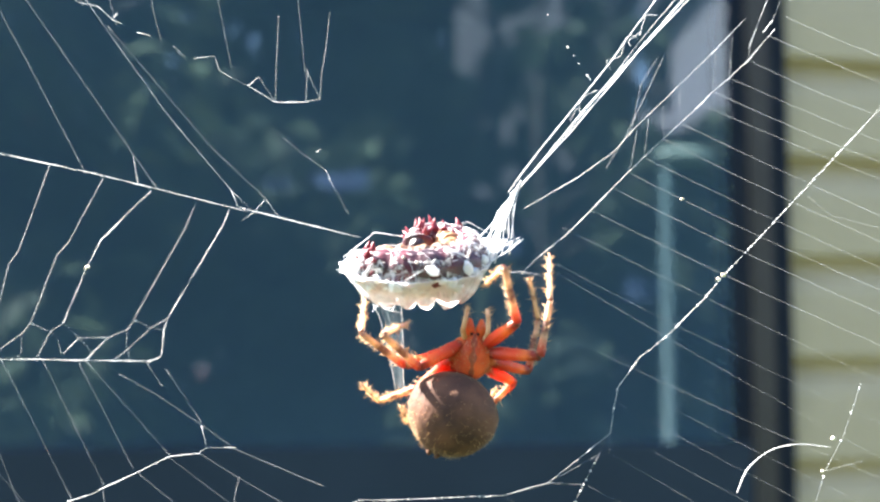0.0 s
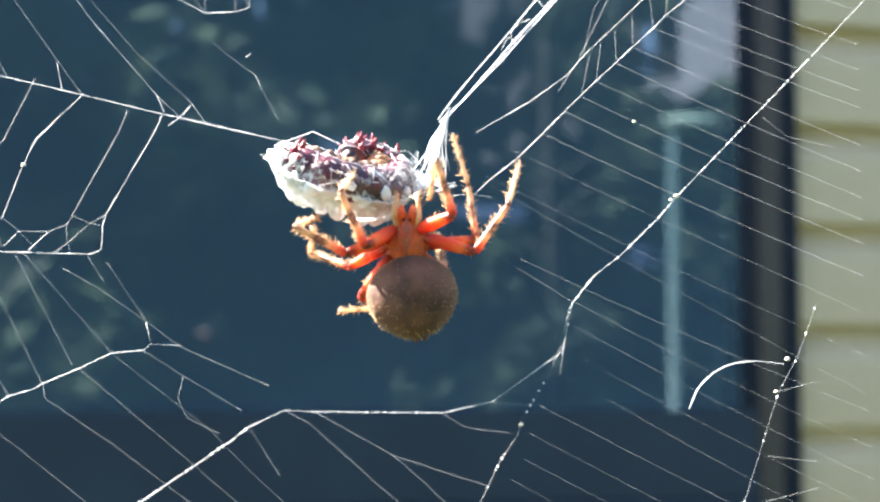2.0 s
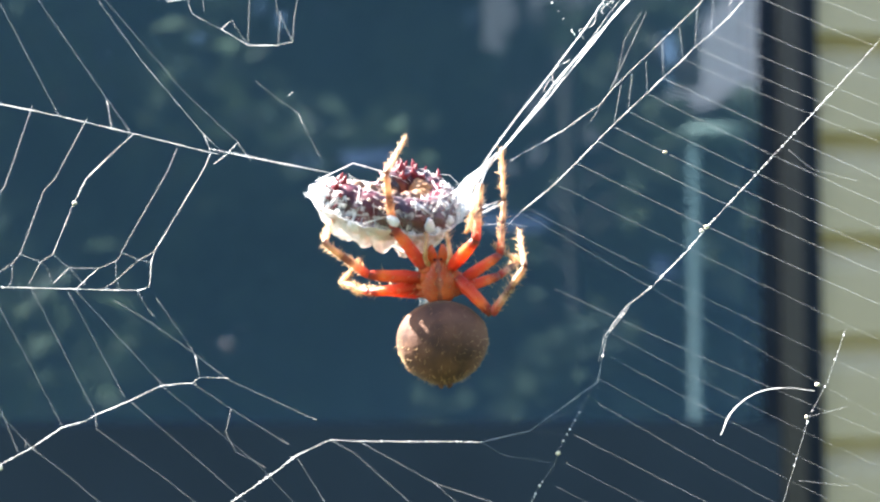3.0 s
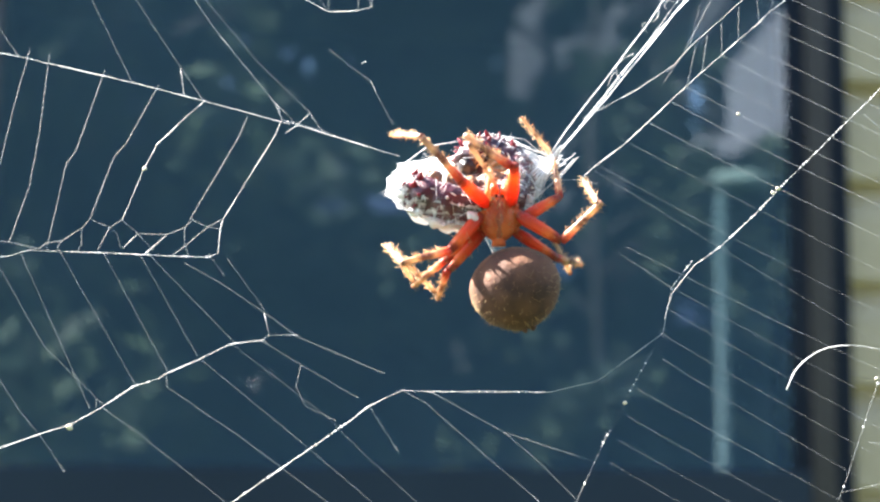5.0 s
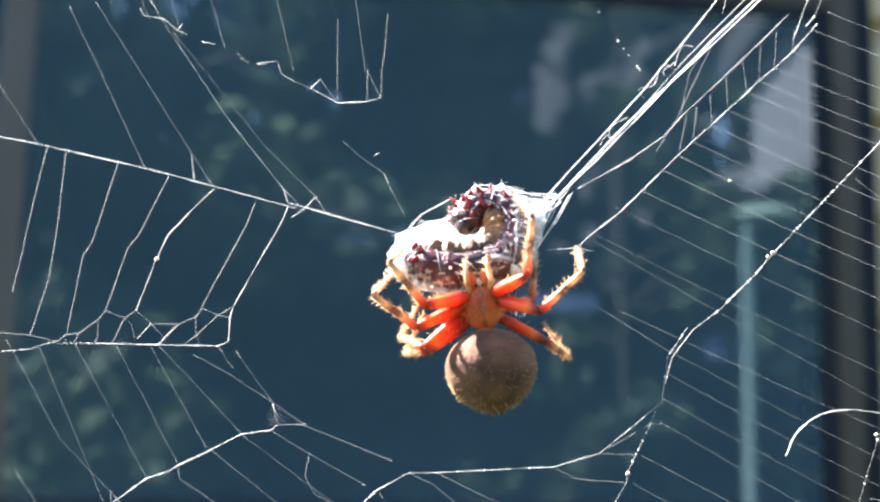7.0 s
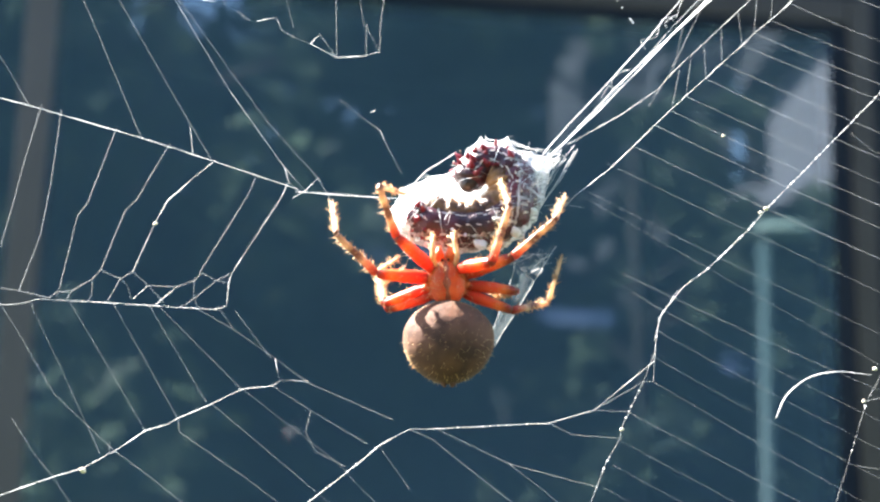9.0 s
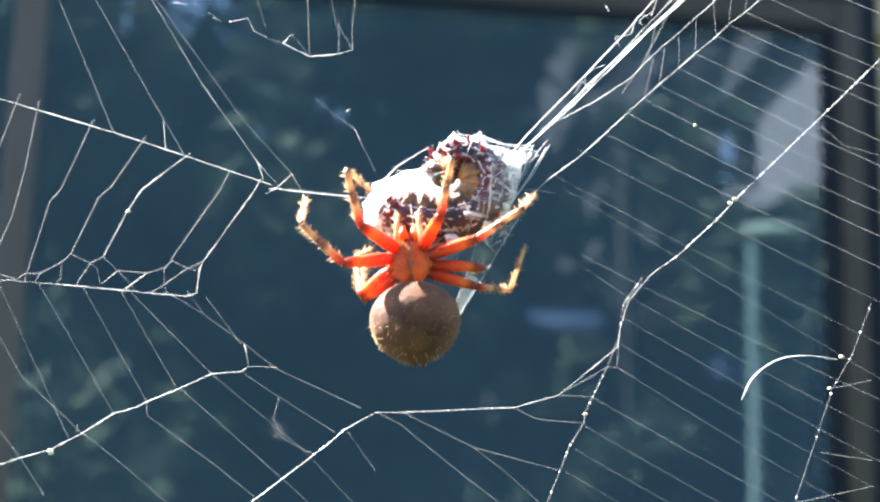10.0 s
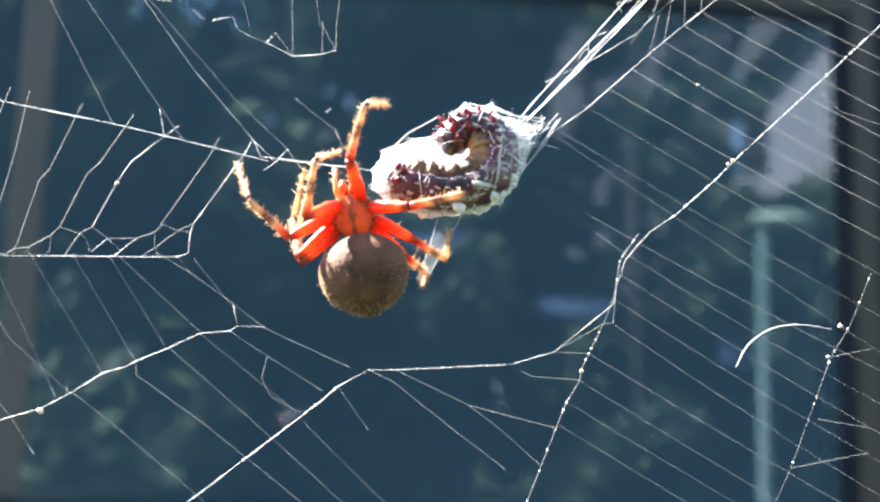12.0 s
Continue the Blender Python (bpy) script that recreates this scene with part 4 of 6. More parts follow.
    for i, e in enumerate(edge):
        row = []
        for k in range(18):
            v = e.lerp(centre, 0.97 * k / 17)
            v.x += 0.2 * noise.noise(v * 1.1) * min(1, k / 3)
            v.z += 0.2 * noise.noise(v * 1.1 + Vector((9, 0, 0))) * min(1, k / 3)
            y = over_body(v) * min(1, k / 4) + 0.15 + (1.7 + 0.5 * math.sin(i * 0.55) + 0.8 * noise.noise(Vector((i * 0.23, 2, 0)))) * math.sin(0.5 * math.pi * min(1, k / 9)) + (0.3 * noise.noise(v * 1.5) + 0.35 * noise.noise(v * 0.7 + Vector((0, 5, 0)))) * min(1, k / 2)
            row.append(bm.verts.new((v.x * MM, y * MM, v.z * MM)))
        rows.append(row)
    for a, b in zip(rows, rows[1:] + rows[:1]):
        for k in range(17):
            bm.faces.new((a[k], a[k + 1], b[k + 1], b[k]))
    part("silk_tent", bm, TENT, prey, "dense white tent of silk with peaks")
    # the same silk turned a little way over the near side, torn off unevenly
    bm, rows = bmesh.new(), []
    for i, e in enumerate(edge):
        t = i / len(edge)
        reach = 0.16 + 0.15 * noise.noise(Vector((i * 0.16, 3, 0))) + 0.10 * noise.noise(Vector((i * 0.5, 9, 0)))
        if 0.40 < t < 0.72:
            reach += 0.27
        row = []
        for k in range(8):
            v = e.lerp(centre, max(0.02, reach) * k / 7)
            v.x += 0.25 * noise.noise(v * 1.3) * min(1, k / 3)
            v.z += 0.25 * noise.noise(v * 1.3 + Vector((9, 0, 0))) * min(1, k / 3)
            y = -over_body(v) * min(1, k / 3) + 0.1 + 0.3 * noise.noise(v * 1.7) * min(1, k / 2)
            row.append(bm.verts.new((v.x * MM, y * MM, v.z * MM)))
        rows.append(row)
    for a, b in zip(rows, rows[1:] + rows[:1]):
        for k in range(7):
            bm.faces.new((a[k], a[k + 1], b[k + 1], b[k]))
    part("silk_sheet", bm, GAUZE, prey, "torn white sheet of silk")
    bm = bmesh.new()
    tube(bm, [(v + Vector((0, 0.12, 0))) * MM for v in edge + edge[:1]], [rng.uniform(0.02, 0.07) * MM for _ in range(len(edge) + 1)], 5)
    part("silk_hem", bm, SILK, prey)
    # silk drawn out in a cone towards the taut strands
    bm = bmesh.new()
    apex, rows = Vector((10.8, 0.4, 6.2)), []
    for i in range(18):
        a = 2 * math.pi * i / 18
        foot = Vector((6.6 + 1.7 * math.cos(a), 0.3 + 1.5 * math.sin(a), 3.6 - 2.2 * math.cos(a)))
        row = []
        for k in range(9):
            v = foot.lerp(apex, (k / 8) ** 1.1)
            v += (Vector((6.4, 0.2, 3.5)) - v).normalized() * 0.7 * math.sin(math.pi * k / 8) + Vector((0, 0.3 * noise.noise(v * 0.7), 0))
            row.append(bm.verts.new(v * MM))
        rows.append(row)
    for a, b in zip(rows, rows[1:] + rows[:1]):
        for k in range(8):
            bm.faces.new((a[k], a[k + 1], b[k + 1], b[k]))
    part("silk_cone", bm, GAUZE, prey, "white cone of silk drawn to the strands")
    # rounded lobes of packed silk along the lower side
    lobe = bmesh.new()
    bmesh.ops.create_icosphere(lobe, subdivisions=3, radius=1.0)
    for v in lobe.verts:
        v.co *= 1 + 0.35 * noise.noise(v.co * 1.6) + 0.15 * noise.noise(v.co * 4)
    lobe = mesh_of("silk_lobe", lobe, SILK)
    for i in range(3, int(n * 0.5), 3):
        c, d = round_at(i, rng.uniform(125, 205), rng.uniform(0.95, 1.25))
        ob = new("silk_lobe", lobe)
        ob.parent = prey
        size = rng.uniform(0.4, 0.8)
        ob.matrix_local = Matrix.LocRotScale(c * MM, d.to_track_quat("Z", "X"), (size * rng.uniform(0.7, 1.1) * MM, size * rng.uniform(0.8, 1.3) * MM, size * rng.uniform(0.6, 1.1) * MM))
    # fine strands fanning to the taut strands, and long ties from peak to peak
    for k in range(12):
        a = edge[rng.randrange(50, 100)]
        b = Vector((10.8 + rng.uniform(-0.6, 1.8), 0.3, 6.4 + rng.uniform(-1.4, 1.4)))
        bm = bmesh.new()
        tube(bm, [a * MM, (a.lerp(b, 0.5) + Vector((rng.gauss(0, 0.3), 0, -0.3))) * MM, b * MM], rng.uniform(0.012, 0.04) * MM, 4)
        part("silk_tie", bm, SILK, prey)
    for a, b in (((-8.4, -0.6), (-1.6, 6.2)), ((1.9, 8.0), (10.0, 4.8)), ((-1.6, -7.2), (8.4, 0.2)), ((-7.0, -5.0), (-0.5, 3.0))):
        bm = bmesh.new()
        tube(bm, [(a[0] * MM, -0.4 * MM, a[1] * MM), ((a[0] + b[0]) / 2 * MM, -2.2 * MM, ((a[1] + b[1]) / 2 - 0.2) * MM), (b[0] * MM, -0.3 * MM, b[1] * MM)], rng.uniform(0.015, 0.035) * MM, 5)
        part("silk_tie", bm, SILK, prey)
    # stiff dark hairs with clubbed ends beside the head
    for x, z, dx, dz in ((-0.6, 4.2, -0.5, 1.9), (-0.2, 4.6, 0.1, 1.7), (-0.9, 3.4, -0.9, 0.9)):
        v, d = Vector((x, -0.9, z)), Vector((dx, -0.2, dz))
        bm = bmesh.new()
        tube(bm, [v * MM, (v + d * 0.85) * MM, (v + d * 0.95) * MM, (v + d) * MM], [0.10 * MM, 0.06 * MM, 0.13 * MM, 0.02 * MM], 6)
        part("clubbed_hair", bm, DARK, prey)
    # strands wound round it
    bm = bmesh.new()
    for k in range(46):
        i = rng.randrange(3, n - 4)
        p, inner, q = frame_at(i)
        way = Vector((inner.z, 0, -inner.x))
        lean, a0, turn = rng.gauss(0, 0.5), rng.uniform(0, 360), rng.uniform(60, 170)
        tube(bm, [(p + ((inner * math.cos(radians(a0 + turn * j / 8)) + Vector((0, 1, 0)) * math.sin(radians(a0 + turn * j / 8))) * q * 1.05 + way * lean * (j - 4) * 0.4)) * MM
                  for j in range(9)], rng.uniform(0.012, 0.030) * MM, 4)
    tagged(part("silk_winding", bm, SILK, prey, "white strands wound round the prey"), kind="stuff")
    # loose fibres standing off the wrapping
    bm = bmesh.new()
    for k in range(120):
        e = edge[rng.randrange(len(edge))]
        d = (e - centre).normalized()
        bend = Vector((rng.gauss(0, 0.5), rng.gauss(0, 0.4), rng.gauss(0, 0.5)))
        v, s = e - d * rng.uniform(0, 1.2), rng.uniform(0.25, 0.9)
        tube(bm, [v * MM, (v + d * s * 0.6 + bend * 0.2) * MM, (v + d * s + bend * s) * MM], [0.02 * MM, 0.015 * MM, 0.006 * MM], 3)
    tagged(part("loose_fibre", bm, SILK, prey, "loose fibres of silk standing off"), kind="stuff")
    return prey


# ---- the spider ----
FEMUR_LONG, TIBIA_LONG, TARSUS_LONG = 6.0, 6.2, 6.2
HIPS = {"LA": (-1.3, -0.5, 3.7), "LB": (-1.8, -0.4, 2.9), "LC": (-1.9, 0.1, 2.0), "LD": (-1.5, 0.4, 1.2),
        "RA": (1.3, -0.5, 3.7), "RB": (1.8, -0.4, 2.9), "RC": (1.9, 0.1, 2.0), "RD": (1.5, 0.4, 1.2)}


def limb(name, length, radii, mat, spines, spider, seed):
    """A limb segment along its own z, with bristles."""
    rng, bm = random.Random(seed), bmesh.new()
    count = 14
    pts = [(0.12 * math.sin(math.pi * i / count) * MM, 0, length * i / count * MM) for i in range(count + 1)]
    rr = [(np.interp(i / count, [0, 0.08, 0.3, 0.85, 1.0], radii) * (1 + rng.uniform(-0.04, 0.04))) * MM for i in range(count + 1)]
    tube(bm, pts, [float(r) for r in rr], 12)
    ob = part(name, bm, mat, spider)
    if spines:
        bm = bmesh.new()
        for k in range(spines):
            t, a = rng.uniform(0.08, 0.97), rng.uniform(0, 6.28)
            r = float(np.interp(t, [0, 0.08, 0.3, 0.85, 1.0], radii))
            d = Vector((math.cos(a), math.sin(a), 0))
            p = Vector((0.12 * math.sin(math.pi * t), 0, length * t)) + d * r * 0.9
            cone(bm, p * MM, (p + (d + Vector((0, 0, 0.8))) * rng.uniform(0.25, 0.65)) * MM, 0.035 * MM)
        for k in range(spines // 6):
            t, a = 0.1 + 0.85 * k / (spines // 6), k * 2.4 + rng.uniform(-0.4, 0.4)
            r = float(np.interp(t, [0, 0.08, 0.3, 0.85, 1.0], radii))
            d = Vector((math.cos(a), math.sin(a), 0))
            p = Vector((0.12 * math.sin(math.pi * t), 0, length * t)) + d * r * 0.9
            cone(bm, p * MM, (p + (d + Vector((0, 0, 0.35))) * rng.uniform(0.5, 0.95)) * MM, 0.05 * MM)
        tagged(part("bristles", bm, HAIR, ob, "fine pale bristles"), kind="stuff")
    return ob


def build_spider():
    spider = thing("spider", "orange-legged orb weaver with round brown abdomen on its web", "spider", pose(0, -0.002, 1.5))
    rng = random.Random(31)
    bm = bmesh.new()
    bmesh.ops.create_uvsphere(bm, u_segments=56, v_segments=36, radius=1.0)
    for v in bm.verts:
        x, y, z = v.co
        taper = 1.0 - 0.10 * max(0.0, -z) ** 2
        shoulder = 1.0 + 0.05 * math.exp(-((z - 0.45) / 0.3) ** 2) * abs(x)
        v.co = Vector((x * 4.95 * taper * shoulder, y * 4.5 * taper, z * 4.6)) * (1 + 0.018 * noise.noise(v.co * 3.5)) * MM
    abdomen = part("abdomen", bm, ABDOMEN, spider, "round mottled brown hairy abdomen")
    for seed, mat, name, count, long in ((1, HAIR, "pale_hairs", 620, 0.40), (2, DARK, "dark_hairs", 300, 0.36)):
        bm = bmesh.new()
        for k in range(count):
            d = Vector((rng.gauss(0, 1), rng.gauss(0, 1), rng.gauss(0, 1))).normalized()
            taper = 1.0 - 0.10 * max(0.0, -d.z) ** 2
            p = Vector((d.x * 4.9 * taper, d.y * 4.45 * taper, d.z * 4.55))
            cone(bm, p * MM, (p + (d + Vector((rng.gauss(0, 0.3), rng.gauss(0, 0.3), -0.5))) * rng.uniform(0.2, long)) * MM, 0.025 * MM)
        tagged(part(name, bm, mat, abdomen), kind="stuff")
    for x in (-0.45, 0.45):
        bm = bmesh.new()
        tube(bm, [(x * MM, -0.5 * MM, -4.1 * MM), (x * 1.1 * MM, -0.6 * MM, -4.7 * MM), (x * 0.8 * MM, -0.6 * MM, -5.0 * MM)], [0.40 * MM, 0.30 * MM, 0.10 * MM], 10)
        part("spinneret", bm, ABDOMEN, abdomen)
    bm = bmesh.new()
    bmesh.ops.create_uvsphere(bm, u_segments=32, v_segments=20, radius=1.0)
    for v in bm.verts:
        x, y, z = v.co
        w = 1.0 - 0.32 * max(0.0, z) ** 1.5
        groove = 0.12 * math.exp(-(x / 0.18) ** 2) * max(0.0, -y)
        v.co = Vector((x * 2.15 * w, y * 1.55 * (1 - groove), 2.5 + z * 2.75)) * MM
    part("head_shield", bm, HEAD, spider, "orange-red head shield")
    shield = spider.children[-1]
    bm = bmesh.new()
    rows = []
    for i in range(17):
        z = -0.92 + 1.75 * i / 16
        wide = 0.42 * (1 - 0.55 * abs(z)) * (0.75 + 0.35 * math.sin(i * 1.1))
        row = []
        for k in range(7):
            x = wide * (k / 3 - 1) * 0.5
            y = -math.sqrt(max(0.0, 1 - z * z - x * x))
            row.append(bm.verts.new(Vector((x * 2.15, y * 1.56 * (1 - 0.12 * math.exp(-(x / 0.18) ** 2) * -y) - 0.02, 2.5 + z * 2.75)) * MM))
        rows.append(row)
    for a, b in zip(rows, rows[1:]):
        for k in range(6):
            bm.faces.new((a[k], a[k + 1], b[k + 1], b[k]))
    part("head_stripe", bm, DARK_RED, shield, "dark stripe down the head shield")
    for x, y, z in HIPS.values():
        bm = bmesh.new()
        bmesh.ops.create_uvsphere(bm, u_segments=14, v_segments=10, radius=1.0, matrix=Matrix.LocRotScale((x * 0.95 * MM, y * MM, z * MM), None, (0.95 * MM, 0.7 * MM, 0.6 * MM)))
        part("coxa", bm, HEAD, spider)
    bm = bmesh.new()
    for k in range(260):
        d = Vector((rng.gauss(0, 1), -abs(rng.gauss(0, 1)), rng.gauss(0, 1))).normalized()
        p = Vector((d.x * 2.1 * (1.0 - 0.32 * max(0.0, d.z) ** 1.5), d.y * 1.5, 2.5 + d.z * 2.7))
        cone(bm, p * MM, (p + (d * 0.6 + Vector((rng.gauss(0, 0.3), 0, 0.5))) * rng.uniform(0.3, 0.7)) * MM, 0.03 * MM)
    tagged(part("head_hair", bm, HAIR, shield), kind="stuff")
    bm = bmesh.new()
    tube(bm, [(0, 0, -0.7 * MM), (0, 0, 0.5 * MM)], [0.8 * MM, 0.7 * MM], 10)
    part("waist", bm, HEAD, spider)
    for x in (-0.6, 0.6):
        bm = bmesh.new()
        tube(bm, [(x * MM, -0.4 * MM, 4.6 * MM), (x * 1.15 * MM, -0.7 * MM, 5.5 * MM), (x * 1.0 * MM, -0.6 * MM, 6.4 * MM)], [0.6 * MM, 0.6 * MM, 0.2 * MM], 10)
        part("fang_base", bm, HEAD, spider)
        bm = bmesh.new()
        tube(bm, [(x * 1.8 * MM, -0.9 * MM, 4.2 * MM), (x * 2.3 * MM, -1.5 * MM, 5.0 * MM), (x * 2.1 * MM, -1.8 * MM, 6.3 * MM), (x * 1.7 * MM, -1.6 * MM, 7.6 * MM)],
             [0.30 * MM, 0.30 * MM, 0.24 * MM, 0.22 * MM], 9)
        palp = part("pedipalp", bm, PALP, spider, "stubby yellow-orange feeler")
        bm = bmesh.new()
        for k in range(60):
            p = Vector((x * rng.uniform(1.7, 2.4), rng.uniform(-2.0, -1.5), rng.uniform(5.2, 7.7)))
            cone(bm, p * MM, (p + Vector((rng.gauss(0, 0.5), rng.gauss(0, 0.4), 0.4))) * MM, 0.04 * MM)
        tagged(part("bristles", bm, HAIR, palp), kind="stuff")
    for x in (-0.35, 0.35):
        bm = bmesh.new()
        bmesh.ops.create_icosphere(bm, subdivisions=2, radius=0.16 * MM, matrix=Matrix.Translation((x * MM, -1.0 * MM, 4.75 * MM)))
        part("eye", bm, GASKET, spider)
    legs = {}
    for k, name in enumerate(HIPS):
        big = 1.0 if name[1] in "AB" else 0.9
        legs[name] = (name, limb("femur", FEMUR_LONG, [0.50 * big, 0.62 * big, 0.76 * big, 0.60 * big, 0.48 * big], FEMUR, 24, spider, k),
                      limb("tibia", TIBIA_LONG, [0.46 * big, 0.50 * big, 0.42 * big, 0.34 * big, 0.30 * big], TIBIA, 96, spider, 20 + k),
                      limb("tarsus", TARSUS_LONG, [0.29 * big, 0.31 * big, 0.27 * big, 0.19 * big, 0.08 * big], TARSUS, 90, spider, 40 + k))
    return spider, abdomen, legs


prey = build_prey()
spider, abdomen, legs = build_spider()


# ---- what moves ----
DEEP = -2.0
# seconds; waist, front of the head and middle of the abdomen as x, z in millimetres from the web's middle
BODY = [
    (0, 13.3, -17.2, 13.8, -12.1, 11.3, -21.2),
    (0.5, 15.3, -20.8, 15.0, -15.3, 13.5, -24.7),
    (1, 14.1, -13.3, 14.1, -9.3, 12.6, -17.6),
    (1.5, 11.9, -13.2, 12.2, -9.5, 11.7, -17.2),
    (2, 4.5, -8.4, 4.5, -4.4, 5.2, -12.1),
    (2.5, 6.9, -11.1, 6.0, -6.4, 7.4, -15.1),
    (3, 5.4, -11.6, 5.1, -7.0, 5.7, -15.9),
    (3.5, 10.2, -8.3, 9.8, -3.9, 10.2, -12.9),
    (3.7, 8.4, -9.0, 8.4, -4.4, 8.4, -13.3),
    (5.3, 6.0, 1.5, 6.0, 5.3, 7.9, -4.1),
    (5.5, 2.6, 1.1, 1.6, 5.2, 4.9, -3.2),
    (6, -1.7, 2.9, -2.4, 7.0, 0.3, -0.6),
    (6.5, -6.1, -3.0, -7.2, 2.0, -4.5, -6.7),
    (7, 0.6, -5.7, -0.1, -1.6, 1.3, -10.3),
    (7.2, 2.9, -4.4, 2.2, -0.1, 3.9, -8.7),
    (8.8, -6.5, -6.6, -6.3, -2.3, -6.2, -11.2),
    (9, -6.9, -1.3, -7.3, 2.8, -6.8, -5.6),
    (9.5, -7.3, -3.2, -7.4, 1.5, -7.5, -7.5),
    (10, -10.6, 1.0, -11.0, 5.4, -10.1, -3.4),
    (10.5, -12.7, -4.7, -13.8, -0.0, -11.4, -9.0),
    (11, -11.8, 1.6, -12.8, 5.3, -11.2, -2.5),
    (11.5, -15.4, 0.7, -17.1, 4.4, -14.6, -3.7),
    (12, -19.6, 4.8, -20.4, 8.9, -18.5, 0.4),
]


def body_pose(row):
    t, jx, jz, hx, hz, ax, az = row
    turn = math.degrees(math.atan2(hx - jx, hz - jz))
    return pose(jx * MM, DEEP * MM, 1.5 + jz * MM, 0, turn, 0)


def stand(base, tip):
    """The pose of a limb whose z runs from base to tip, in metres."""
    way = (tip - base).normalized()
    side = Vector((0, -1, 0))
    side = side - way * side.dot(way)
    side = side.normalized() if side.length > 1e-3 else way.orthogonal().normalized()
    across = side.cross(way)
    m = Matrix((side, across, way)).transposed().to_4x4()
    if m.determinant() < 0:
        m = Matrix((side, -across, way)).transposed().to_4x4()
    return Matrix.Translation(base * MM) @ m


def bend_leg(name, body, kx, kz, tx, tz):
    """Hip, knee, ankle and tip of a leg, in the spider's space, from where knee and tip lie in the web's plane."""
    back = body.inverted()
    hip = Vector(HIPS[name])

    def local(x, y, z):
        return (back @ Vector((x * MM, y * MM, 1.5 + z * MM))) / MM

    front = name[1] in "AB"
    knee = local(kx, DEEP, kz)
    flat = Vector((knee.x - hip.x, 0, knee.z - hip.z))
    least = 3.8
    if flat.length < least:
        flat = (flat.normalized() if flat.length > 0.05 else Vector((hip.x, 0, 0.3)).normalized()) * least
    if flat.length > FEMUR_LONG * 0.985:
        flat = flat.normalized() * FEMUR_LONG * 0.985
    rise = math.sqrt(FEMUR_LONG ** 2 - flat.length ** 2)
    knee = hip + flat + Vector((0, -rise if front else rise * 0.9, 0))
    knee = hip + (knee - hip).normalized() * FEMUR_LONG
    tip = local(tx, {"A": -3.2, "B": -1.0, "C": -0.5, "D": 1.0}[name[1]], tz)
    span = tip - knee
    far = TIBIA_LONG + TARSUS_LONG
    if span.length > far * 0.99:
        span = span.normalized() * far * 0.99
    if span.length < 3.0:
        span = (span.normalized() if span.length > 0.1 else Vector((0, 0, 1))) * 3.0
    out = Vector((flat.x, -9.0 if front else 9.0, flat.z))
    way = span.normalized()
    out = out - way * out.dot(way)
    out = out.normalized() if out.length > 1e-3 else way.orthogonal().normalized()
    along = (TIBIA_LONG ** 2 - TARSUS_LONG ** 2 + span.length ** 2) / (2 * span.length)
    ankle = knee + way * along + out * math.sqrt(max(0.0, TIBIA_LONG ** 2 - along ** 2))
    return hip, knee, ankle, knee + span


def halved(rows):
    """Rows with more between two that turn far."""
    out = [rows[0]]
    for (t0, a), (t1, b) in zip(rows, rows[1:]):
        qa, qb = a.to_quaternion(), b.to_quaternion()
        turn = qa.rotation_difference(qb).angle
        turn = min(turn, 2 * math.pi - turn)
        n = int(math.degrees(turn) // 60) + 1
        for k in range(1, n):
            s = k / n
            out.append((t0 + (t1 - t0) * s, Matrix.LocRotScale(a.translation.lerp(b.translation, s), qa.slerp(qb, s), None)))
        out.append((t1, b))
    return out


def walk_leg(leg, rows):
    name, femur, tibia, tarsus = leg
    bodies = {row[0]: body_pose(row) for row in BODY}
    ways = ([], [], [])
    for t, kx, kz, tx, tz in rows:
        hip, knee, ankle, tip = bend_leg(name, bodies[t], kx, kz, tx, tz)
        for way, a, b in zip(ways, (hip, knee, ankle), (knee, ankle, tip)):
            way.append((t, stand(a, b)))
    for piece, way in zip((femur, tibia, tarsus), ways):
        walk(piece, halved(way))


def walk_line(ob, rows, y):
    """Key a strand whose foot lies at x, z and whose z axis points to the second x, z, in millimetres."""
    walk(ob, [(t, pose(x * MM, y, 1.5 + z * MM, 0, math.degrees(math.atan2(x1 - x, z1 - z)), 0)) for t, x, z, x1, z1 in rows])


